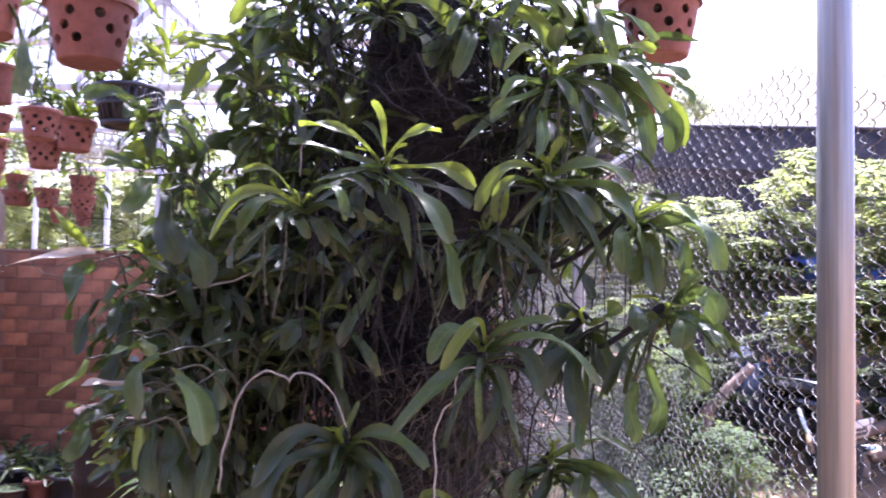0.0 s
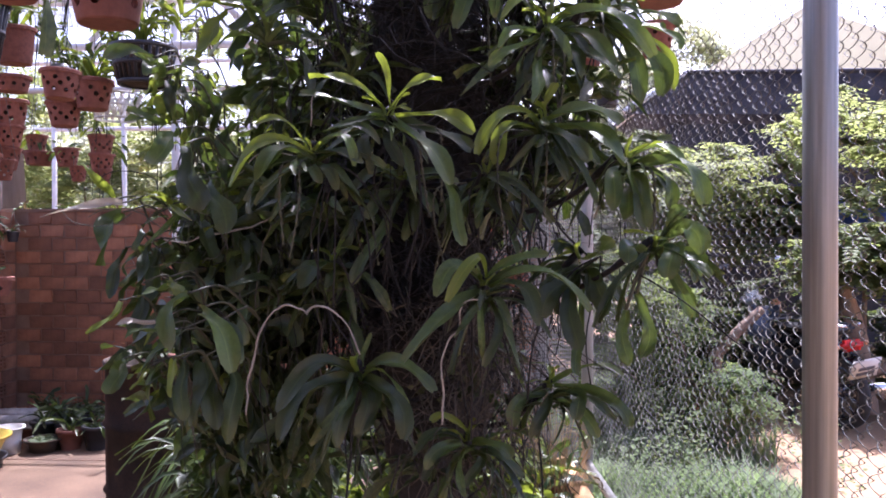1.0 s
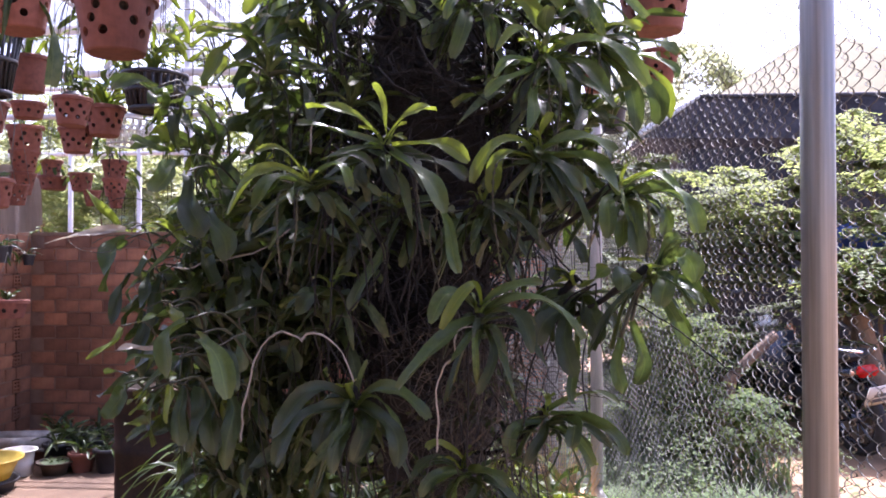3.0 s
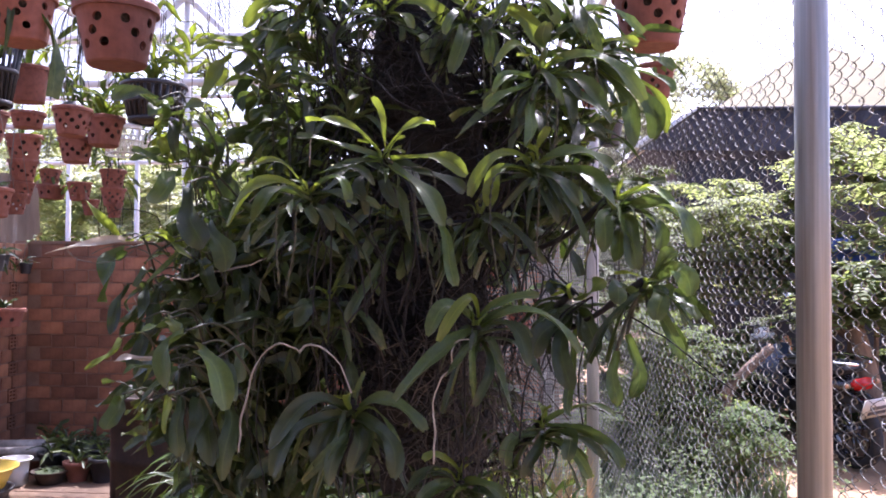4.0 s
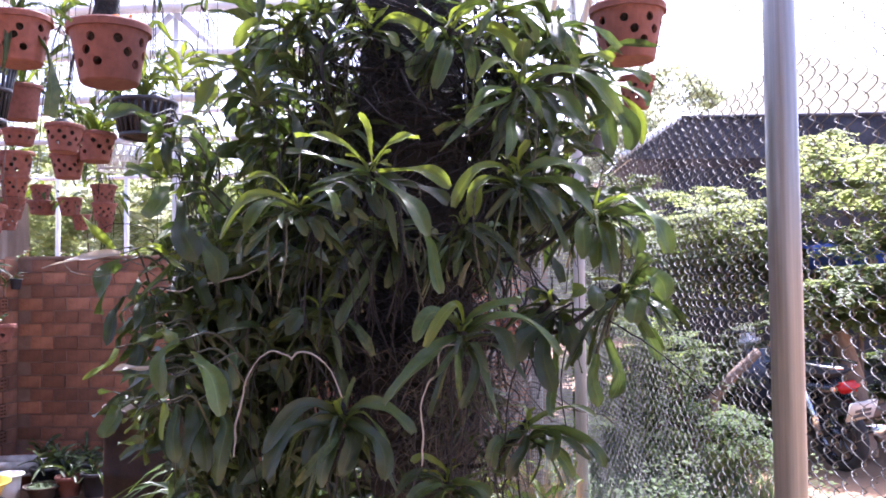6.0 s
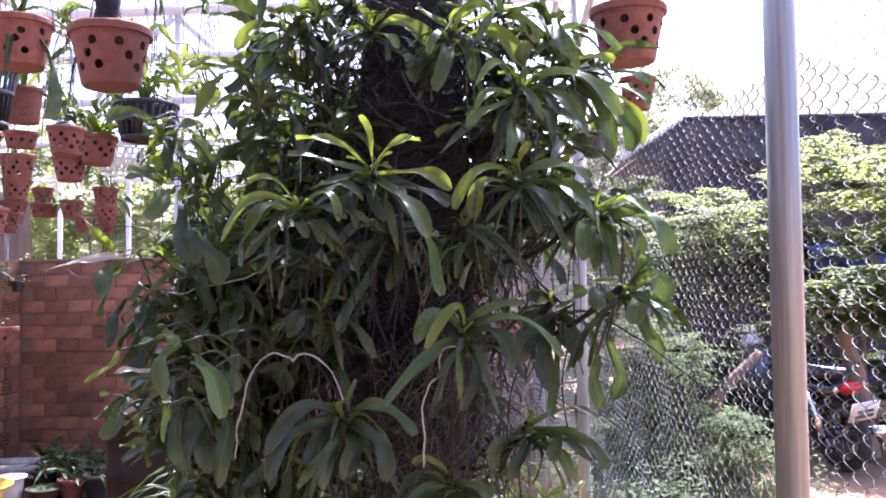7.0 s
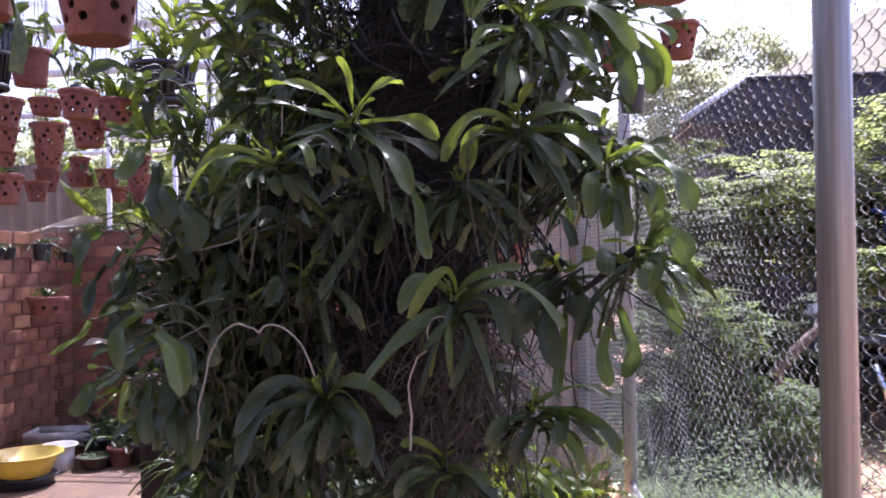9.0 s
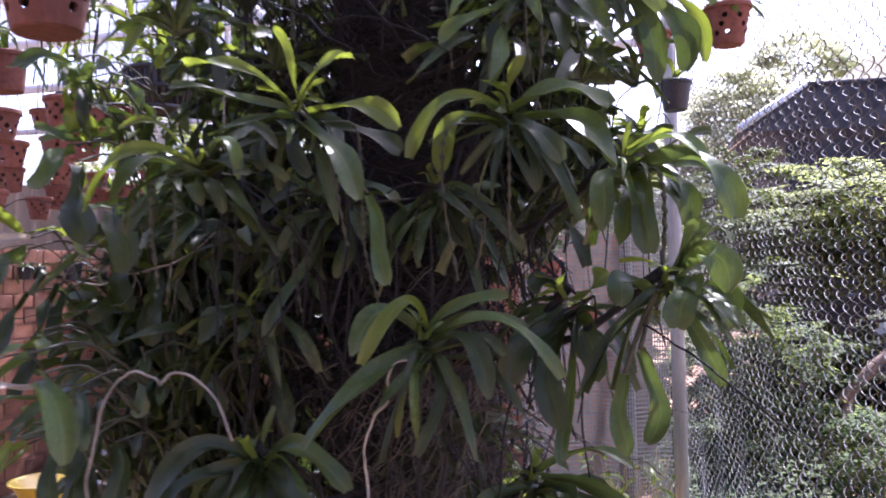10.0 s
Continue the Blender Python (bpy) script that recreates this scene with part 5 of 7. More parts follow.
def hanging_pot(at, across, body, label, hang=3.2, name="hanging_pot", category="flower pot", wires=True):
    """at: the middle of the rim."""
    o = thing(name, at, label, category, "hanging pots")
    pot = new("pot_body", body)
    pot.parent, pot.scale = o, (across, across, across)
    pot.rotation_euler = (random.uniform(-0.04, 0.04), random.uniform(-0.04, 0.04), random.uniform(0, 6.28))
    fill = new("bark_fill", FILL)
    fill.parent, fill.scale = o, (across, across, across)
    if wires:
        up = min(0.35, hang - at[2] - 0.03)
        for k in range(3):
            a = k * 2.094 + 0.5
            b = bmesh.new()
            tube(b, [(math.cos(a) * across * 0.49, math.sin(a) * across * 0.49, -0.006), (math.cos(a) * across * 0.2, math.sin(a) * across * 0.2, up * 0.6), (0, 0, up)], 0.0011, 5)
            part("hanger_wire", b, WIRE, o)
        b = bmesh.new()
        tube(b, [(0, 0, up - 0.002), (0.004, 0, (up + hang - at[2]) / 2), (0, 0, hang - at[2] + 0.01)], 0.0014, 5)
        part("hook_wire", b, WIRE, o)
    return o


def pot_plant(at, n, length, keys, label="small orchid with arching green leaves in a pot", pitch=(5, 70), wide=1.0):
    o = thing("potted_orchid", at, label, "orchid", "potted orchids")
    for k in range(n):
        stock_leaf(o, (random.uniform(-0.012, 0.012), random.uniform(-0.012, 0.012), -0.004), 360 * k / n + random.uniform(-25, 25), random.uniform(*pitch), length * random.uniform(0.7, 1.2), random.choice(keys), wide * random.uniform(0.8, 1.2), random.uniform(-30, 30))
    return o


CLAY_LABEL = "round red clay orchid pot with many side holes hung on wires"
# big pot with a stump and an orange bloom
hanging_pot((-0.845, 1.85, 2.066), 0.200, POT_WIDE, CLAY_LABEL)
bm = bmesh.new()
lathe(bm, [(0.034, -0.01), (0.030, 0.03), (0.026, 0.06), (0.030, 0.10), (0.022, 0.13)], 14, close=True)
for v in bm.verts:
    v.co += Vector((noise.noise(v.co * 60), noise.noise(v.co * 50 + Vector((5, 0, 0))), 0)) * 0.012
stump = link("wood_stump", bm, SHADED_BARK)
stump.location = (-0.851, 1.85, 2.061)
tagged(stump, "rough dark wood stump standing in a clay pot", "stump")
bloom = thing("orange_flower", (-0.800, 1.825, 2.066), "small bright orange flower in a clay pot", "flower")
for k in range(7):
    bm = bmesh.new()
    a = k * 0.9
    blade(bm, (0, 0, 0), (math.cos(a) * 0.012, math.sin(a) * 0.008, 0.012), (math.cos(a) * 0.026, math.sin(a) * 0.018, 0.016), 0.013, (0, -0.7, 0.7), 4, False)
    part("petal", bm, FLOWER, bloom)
hanging_pot((-0.848, 1.47, 1.967), 0.132, POT_WIDE, CLAY_LABEL)
pot_plant((-0.856, 1.46, 1.968), 9, 0.12, "ggd", pitch=(-10, 75), wide=0.45)
pot_plant((-0.87, 1.44, 1.968), 7, 0.17, "dd", "dark strap leaves drooping over a pot rim", (-60, -5), 0.5)
hanging_pot((-1.396, 2.40, 2.066), 0.124, POT_SOLID, "plain round clay pot hung on wires")
pot_plant((-1.396, 2.40, 2.056), 8, 0.12, "dd", pitch=(-20, 75), wide=0.6)
for at, across, body in (((-1.943, 3.30, 2.104), 0.147, POT_LOW), ((-2.234, 3.75, 2.085), 0.176, POT_WIDE), ((-2.242, 3.76, 1.967), 0.142, POT_WIDE), ((-2.255, 3.77, 1.863), 0.126, POT_TALL), ((-1.636, 2.60, 1.709), 0.132, POT_WIDE), ((-1.384, 2.64, 1.984), 0.132, POT_WIDE), ((-1.535, 2.94, 1.935), 0.132, POT_WIDE), ((-1.423, 2.94, 2.010), 0.152, POT_WIDE), ((-1.994, 3.30, 1.761), 0.105, POT_TALL), ((-2.418, 4.30, 1.988), 0.12, POT_WIDE), ((-2.417, 4.32, 1.905), 0.164, POT_LOW), ((-2.25, 4.30, 1.917), 0.137, POT_WIDE), ((-2.198, 4.32, 1.825), 0.101, POT_TALL), ((-1.913, 4.0, 1.945), 0.133, POT_WIDE), ((-1.915, 4.01, 1.855), 0.128, POT_WIDE), ((-1.905, 4.0, 1.78), 0.09, POT_TALL), ((-1.925, 3.00, 2.050), 0.160, POT_WIDE), ((-2.375, 3.60, 2.051), 0.168, POT_WIDE), ((-2.398, 3.62, 1.933), 0.145, POT_WIDE)):
    hanging_pot(at, across, body, CLAY_LABEL)
pot_plant((-1.423, 2.94, 2.00), 14, 0.17, "gbb", pitch=(20, 85), wide=0.6)
pot_plant((-1.384, 2.64, 1.978), 5, 0.05, "dg")
pot_plant((-2.42, 4.3, 1.98), 9, 0.12, "gb", pitch=(-30, 60))
pot_plant((-2.234, 3.75, 2.08), 7, 0.10, "gb")
pot_plant((-1.636, 2.60, 1.70), 9, 0.07, "gd", pitch=(20, 80))
pot_plant((-2.25, 4.3, 1.91), 8, 0.11, "gb", pitch=(-30, 60))
for at in ((-1.47, 3.02, 2.0), (-1.36, 3.05, 2.02), (-1.16, 2.95, 2.11), (-2.2, 4.35, 1.98)):
    thicket(at, 0.06, 0.20, 4, "potted orchids", "gbbg", 0.05)
# dark block of fern fibre in one pot
bm = bmesh.new()
box(bm, -0.03, -0.025, 0, 0.03, 0.025, 0.035, 0.008)
blk = link("fibre_block", bm, BLACK)
blk.location = (-1.384, 2.64, 1.97)
tagged(blk, "small black fibre block lying in a clay pot", "fibre block")
# right-hand pots by the fence corner
hanging_pot((0.426, 1.96, 2.108), 0.190, POT_WIDE, CLAY_LABEL)
pot_plant((0.43, 1.96, 2.10), 7, 0.12, "gd", pitch=(20, 80))
hanging_pot((0.555, 2.65, 2.100), 0.125, POT_TALL, "small tilted clay orchid pot hung on wires")
pot_plant((0.555, 2.65, 2.095), 6, 0.10, "gb", pitch=(-20, 60))
hanging_pot((0.434, 2.90, 1.965), 0.10, POT_PLAIN, "small black plastic plant pot hung on wires")
pot_plant((0.434, 2.90, 1.96), 6, 0.07, "gb", pitch=(35, 85))
hanging_pot((0.326, 2.92, 1.825), 0.095, POT_PLAIN, "small black plastic plant pot hung on wires")
hanging_pot((0.378, 2.96, 2.13), 0.115, POT_TALL, "small red clay pot hung on wires")
pot_plant((0.326, 2.92, 1.82), 8, 0.10, "gb", pitch=(45, 88))

hanging_pot((-0.02, 3.60, 1.47), 0.14, POT_WIDE, CLAY_LABEL, 2.42)
pot_plant((-0.02, 3.60, 1.46), 8, 0.14, "gd", pitch=(0, 70))
hanging_pot((0.125, 3.62, 1.29), 0.13, POT_TALL, CLAY_LABEL, 2.42)
pot_plant((0.125, 3.62, 1.28), 8, 0.14, "gd", pitch=(0, 70))
# black slatted basket and white lattice basket
def slatted_basket(at, r0, r1, h, full, hang, label):
    """at: the middle of the floor; full: the share of the height that the bark fills."""
    o = thing("slatted_basket", at, label, "basket", "hanging baskets")
    for k in range(26):
        a = 2 * math.pi * k / 26
        b = bmesh.new()
        tube(b, [(math.cos(a) * r0, math.sin(a) * r0, 0.0), (math.cos(a) * r1, math.sin(a) * r1, h)], 0.0062 * r1 / 0.112, 5)
        part("slat", b, BLACK, o)
    for r, z in ((r0 + 0.002, 0.0), (r1 + 0.002, h), ((r0 + r1) / 2 + 0.001, h * 0.52)):
        b = bmesh.new()
        lathe(b, [(r - 0.006, z - 0.006), (r + 0.006, z - 0.006), (r + 0.006, z + 0.008), (r - 0.006, z + 0.008), (r - 0.006, z - 0.006)], 28)
        part("hoop", b, BLACK, o)
    b = bmesh.new()
    top, wide = h * full, r0 + (r1 - r0) * full
    lathe(b, [(0.001, 0.0), (r0 - 0.004, 0.002), (wide - 0.005, top - 0.01), (wide * 0.75, top + 0.01), (wide * 0.3, top + 0.021), (0.001, top + 0.023)], 20)
    for v in b.verts:
        v.co += Vector((random.uniform(-1, 1), random.uniform(-1, 1), random.uniform(-1, 1))) * 0.004
    part("bark_fill", b, FIBRE, o)
    for k in range(3):
        a = k * 2.1
        b = bmesh.new()
        tube(b, [(math.cos(a) * r1, math.sin(a) * r1, h), (0, 0, h + 0.375), (0, 0, hang - at[2] + 0.01)], 0.0013, 5)
        part("hanger_wire", b, WIRE, o)
    return o


slatted_basket((-1.215, 2.90, 1.985), 0.084, 0.112, 0.125, 1.0, 3.2, "black slatted plastic orchid basket full of bark")
slatted_basket((-1.361, 2.15, 1.900), 0.055, 0.084, 0.170, 0.55, 3.2, "tall black slatted plastic basket half filled with bark")
pot_plant((-1.361, 2.15, 2.010), 9, 0.20, "ddg", "dark arching orchid leaves in a black basket", (25, 80), 0.8)
pot_plant((-1.215, 2.90, 2.125), 20, 0.16, "gbb", "leafless and leafy orchid canes in a black basket", (30, 85), 0.5)

lattice = thing("lattice_basket", (-1.457, 3.20, 1.905), "white plastic lattice basket", "basket", "hanging baskets")
for k in range(20):
    a0, a1 = 2 * math.pi * k / 20, 2 * math.pi * (k + 1) / 20
    for a_, b_2 in ((a0, a1), (a1, a0), (a0, a0)):
        bm = bmesh.new()
        tube(bm, [(math.cos(a_) * 0.080, math.sin(a_) * 0.080, 0.0), (math.cos((a_ + b_2) / 2) * 0.088, math.sin((a_ + b_2) / 2) * 0.088, 0.05), (math.cos(b_2) * 0.095, math.sin(b_2) * 0.095, 0.095)], 0.0026, 5)
        part("strut", bm, WHITE, lattice)
for r, z in ((0.080, 0.0), (0.088, 0.05), (0.096, 0.095)):
    bm = bmesh.new()
    lathe(bm, [(r - 0.004, z - 0.004), (r + 0.004, z - 0.004), (r + 0.004, z + 0.004), (r - 0.004, z + 0.004), (r - 0.004, z - 0.004)], 28)
    part("hoop", bm, WHITE, lattice)
for k in range(3):
    a = k * 2.1 + 0.4
    bm = bmesh.new()
    tube(bm, [(math.cos(a) * 0.095, math.sin(a) * 0.095, 0.095), (0, 0, 0.5), (0, 0, 1.31)], 0.0013, 5)
    part("hanger_wire", bm, WIRE, lattice)

# bare driftwood stick standing behind the orchids
bm = bmesh.new()
line = smooth_line([(0, 0, 0), (-0.01, 0, 0.45), (0.012, 0, 0.85), (0.0, 0, 1.08), (-0.02, 0, 1.20)], 5)
tube(bm, line, [0.021 + 0.004 * noise.noise(p * 14) - (0.008 if i == len(line) - 1 else 0) for i, p in enumerate(line)], 10)
q = link("driftwood", bm, SHADED_BARK)
q.location = (-0.545, 2.10, 1.0)
tagged(q, "dark knotted driftwood stick rising behind the orchids", "driftwood")
# tangle of thin pale roots in front of the foot
v_, f_ = [], []
for i in range(340):
    p0 = Vector((random.gauss(0.01, 0.07), random.uniform(1.46, 1.58), random.uniform(1.00, 1.34)))
    d = Vector((random.uniform(-1, 1), random.uniform(-0.4, 0.2), random.uniform(-1.6, 0.3))).normalized() * random.uniform(0.05, 0.18)
    w = random.uniform(0.0006, 0.0014)
    for k in range(7):
        s = k / 6
        p = p0 + d * s + Vector((math.sin(s * 6 + i), math.cos(s * 5 + i * 2), math.sin(s * 7 + i * 3))) * 0.013
        b = len(v_)
        v_ += [p + Vector((-w, 0, 0)), p + Vector((w, 0, 0)), p + Vector((0, -w, w))]
        if k:
            f_ += [(b - 3, b - 2, b + 1, b), (b - 2, b - 1, b + 2, b + 1), (b - 1, b - 3, b, b + 2)]
me = bpy.data.meshes.new("root_tangle")
me.from_pydata(v_, [], f_)
me.materials.append(ROOT_DRY)
tagged(new("root_tangle", me), "tangle of thin dry orchid roots on the trunk", "roots", kind="stuff")

# ---- on the floor ----
drum = thing("steel_drum", (-1.485, 3.80, 0), "rusty brown open steel drum standing on the floor", "drum")
bm = bmesh.new()
R = 0.29
prof = [(R, 0.0), (R, 0.27), (R + 0.012, 0.285), (R, 0.30), (R, 0.57), (R + 0.012, 0.585), (R, 0.60), (R, 0.86)]
lathe(bm, prof, 44)
bmesh.ops.solidify(bm, geom=bm.faces[:], thickness=0.004)
part("drum_wall", bm, RUST, drum)
bm = bmesh.new()
lathe(bm, [(R - 0.006, 0.855), (R + 0.008, 0.855), (R + 0.010, 0.872), (R - 0.004, 0.876), (R - 0.006, 0.855)], 44)
part("rim", bm, RUST, drum, "rolled rim worn bright")
bm = bmesh.new()
lathe(bm, [(0.001, 0.70), (R - 0.01, 0.69)], 30)
part("fill", bm, FIBRE, drum)
bm = bmesh.new()
lathe(bm, [(0.08, 0.0), (0.115, 0.18), (0.123, 0.185), (0.123, 0.205), (0.11, 0.205), (0.10, 0.17), (0.001, 0.165)], 26)
p_ = link("clay_pot", bm, CLAY_OLD)
p_.location = (-1.335, 3.72, 0.70)
tagged(p_, "plain clay pot standing in the rusty drum", "flower pot", "floor pots")
pot_plant((-1.335, 3.72, 0.88), 10, 0.20, "gd", pitch=(-20, 70))


def round_tub(name, at, r0, r1, h, material, label, category, group=""):
    o = thing(name, at, label, category, group)
    b = bmesh.new()
    lathe(b, [(0.001, 0.0), (r0, 0.0), (r0 + (r1 - r0) * 0.5, h * 0.55), (r1, h), (r1 + 0.018, h + 0.004), (r1 + 0.018, h - 0.008), (r1 + 0.012, h - 0.002), (r1 - 0.006, h - 0.008), (r0 - 0.004, 0.01), (0.001, 0.008)], 40)
    part("shell", b, material, o)
    return o


round_tub("plastic_basin", (-3.25, 4.98, 0.07), 0.15, 0.215, 0.13, YELLOW, "round yellow plastic basin resting on a black tub", "basin")
round_tub("black_tub", (-3.25, 4.98, 0.0), 0.17, 0.19, 0.066, BLACK, "low black plastic tub on the floor", "tub")
round_tub("white_tub", (-3.255, 5.365, 0.0), 0.085, 0.100, 0.17, WHITE, "translucent white plastic tub on the floor", "tub")
bowl = round_tub("clay_bowl", (-3.03, 5.42, 0.0), 0.075, 0.105, 0.085, RUST, "shallow dark clay bowl with moss", "bowl")
bm = bmesh.new()
lathe(bm, [(0.001, 0.085), (0.05, 0.08), (0.095, 0.074)], 24)
for v in bm.verts:
    v.co.z += random.uniform(0, 0.015)
part("moss", bm, GRASS, bowl)
for k in range(26):
    a = k * 2.4
    stock_leaf(bowl, (math.cos(a) * 0.05, math.sin(a) * 0.05, 0.078), k * 55, random.uniform(10, 60), 0.05, "g")
tray = thing("polystyrene_tray", (-3.45, 5.72, 0.10), "white foam tray with a low rim resting on pots", "tray")
bm = bmesh.new()
box(bm, -0.24, -0.14, 0.0, 0.24, 0.14, 0.02, 0.005)
part("tray_base", bm, FOAM, tray)
for x0, y0, x1, y1 in ((-0.24, -0.14, 0.24, -0.115), (-0.24, 0.115, 0.24, 0.14), (-0.24, -0.114, -0.215, 0.114), (0.215, -0.114, 0.24, 0.114)):
    bm = bmesh.new()
    box(bm, x0, y0, 0.021, x1, y1, 0.10, 0.006)
    part("tray_side", bm, FOAM, tray)
tray.rotation_euler = (0, 0, radians(12))
for k, (x, y, r) in enumerate(((-3.55, 5.72, 0.09), (-3.33, 5.72, 0.08), (-3.12, 5.60, 0.09), (-3.02, 5.86, 0.10), (-2.88, 5.50, 0.09), (-3.22, 5.98, 0.10), (-2.83, 5.74, 0.09), (-3.42, 6.12, 0.10), (-2.70, 5.50, 0.09), (-2.98, 5.66, 0.10), (-2.72, 5.72, 0.10), (-2.50, 5.66, 0.09), (-2.60, 5.95, 0.10), (-2.30, 5.78, 0.10), (-2.85, 5.98, 0.10), (-2.12, 5.95, 0.10), (-2.42, 6.12, 0.09), (-1.95, 5.75, 0.09), (-3.10, 6.14, 0.10))):
    dark = k % 3 != 1
    bm = bmesh.new()
    h = 0.10 if k < 2 else random.uniform(0.13, 0.18)
    lathe(bm, [(r * 0.68, 0), (r * 0.95, h - 0.025), (r + 0.006, h - 0.025), (r + 0.006, h), (r - 0.008, h), (r * 0.9, h - 0.03), (0.001, h - 0.025)], 24)
    q = link("plant_pot", bm, BLACK if dark else CLAY_OLD)
    q.location = (x, y, 0)
    tagged(q, "black plastic plant pot on the floor" if dark else "weathered clay plant pot on the floor", "flower pot", "floor pots")
    if k > 1:
        pot_plant((x, y, h - 0.02), 11, random.uniform(0.12, 0.22), "ddg", "grassy-leaved potted plant on the floor", (10, 75), 0.55)
for x, y, z, s in ((-3.62, 5.80, 1.165, 0.30),):
    hanging_pot((x, y, z), s, POT_LOW, "square-holed clay pot hung on the brick wall", 1.69)
    pot_plant((x, y, z), 12, 0.10, "gd", pitch=(30, 85))
# small dark pots and trailing plants hung along the top of the brick walls
for x, y, z, s in ((-3.70, 5.86, 1.56, 0.15), (-3.70, 6.20, 1.50, 0.10), (-3.71, 5.50, 1.53, 0.10), (-3.71, 5.36, 1.53, 0.10)):
    hanging_pot((x, y, z), s, POT_PLAIN, "small black plant pot hung on the brick wall", 1.68)
    pot_plant((x, y, z - 0.005), 12, s * 0.9, "ddg", "dark trailing leaves in a wall pot", (-70, 60), 0.8)


def grass_pot(at, r, h, n, length, label):
    b = bmesh.new()
    lathe(b, [(r * 0.7, 0), (r, h - 0.03), (r + 0.008, h - 0.03), (r + 0.008, h), (r - 0.008, h), (r * 0.92, h - 0.03), (0.001, h - 0.03)], 26)
    p = link("plant_pot", b, BLACK)
    p.location = at
    tagged(p, "black plastic pot on the floor beneath the orchids", "flower pot", "floor pots")
    o = thing("grassy_plant", (at[0], at[1], at[2] + h - 0.02), label, "plant", "grassy plants")
    for k in range(n):
        a = random.uniform(0, 2 * math.pi)
        l_ = length * random.uniform(0.6, 1.1)
        d = Vector((math.cos(a), math.sin(a), 0))
        b = bmesh.new()
        blade(b, d * 0.02, d * l_ * 0.4 + Vector((0, 0, l_ * 0.62)), d * l_ * 0.85 + Vector((0, 0, l_ * random.uniform(0.1, 0.7))), 0.015, (d.x * 0.3, -0.5, 0.7), 7, False, 0.2, 0.3, True)
        part("leaf", b, LEAF[random.choice("ddgg")], o)


for x, y in ((-0.74, 2.42), (-0.84, 2.74), (-0.50, 2.50), (-0.62, 2.12)):
    bm = bmesh.new()
    box(bm, -0.15, -0.10, 0.0, 0.15, 0.10, 0.19, 0.008)
    box(bm, -0.15, -0.10, 0.195, 0.15, 0.10, 0.38, 0.008)
    q = link("block_stack", bm, MORTAR, smooth=False)
    q.location = (x, y, 0)
    tagged(q, "two stacked cement blocks carrying a plant pot", "cement blocks", "block stacks")
    grass_pot((x, y, 0.38), 0.11, 0.22, 54, 0.37, "grassy plant with long narrow arching leaves")
for k in range(12):
    x, y = -0.55 + 0.09 * k + random.uniform(-0.04, 0.04), 3.0 + random.uniform(-0.3, 0.9)
    r, h = 0.09, random.uniform(0.12, 0.2)
    bm = bmesh.new()
    lathe(bm, [(r * 0.7, 0), (r, h), (r - 0.01, h), (r * 0.85, h - 0.03), (0.001, h - 0.03)], 22)
    q = link("plant_pot", bm, CLAY if k % 2 else CLAY_OLD)
    q.location = (x, y, 0)
    tagged(q, "clay plant pot with a leafy seedling on the floor", "flower pot", "floor pots")
    pot_plant((x, y, h - 0.02), 16, random.uniform(0.16, 0.30), "gbb", "sunlit yellow-green leafy plant in a pot", (0, 85), 0.9)
bm = bmesh.new()
box(bm, -0.035, -0.55, 0.0, 0.035, 0.55, 0.31, 0.006)
trough = link("clay_trough", bm, PLANK)
trough.location = (0.42, 3.72, 0.0)
trough.rotation_euler = (0, 0, radians(4))
tagged(trough, "orange-brown timber edging along the fence foot", "timber edging")
for x, y, z in ((0.20, 3.75, 0.0), (0.05, 4.0, 0.0), (0.28, 4.05, 0.0), (-0.15, 3.9, 0.0)):
    bm = bmesh.new()
    lathe(bm, [(0.09, 0), (0.12, 0.22), (0.13, 0.22), (0.13, 0.25), (0.115, 0.25), (0.1, 0.22), (0.001, 0.22)], 26)
    q = link("clay_pot", bm, CLAY)
    q.location = (x, y, z)
    tagged(q, "orange clay pot on the sunlit floor", "flower pot", "floor pots")
    pot_plant((x, y, 0.23), 12, 0.3, "ggb", "leafy potted orchid on the floor", (10, 80), 0.8)

for at, wide, high, n in (((0.02, 3.15, 0.0), 0.10, 0.80, 8), ((0.10, 4.0, 0.0), 0.08, 0.50, 5), ((-0.72, 3.6, 0.0), 0.16, 0.75, 10), ((-0.45, 3.3, 0.0), 0.14, 0.70, 9), ((-0.25, 3.0, 0.0), 0.10, 0.70, 8)):
    thicket(at, wide, high, n, "sunlit floor plants", "bbbg", 0.15)

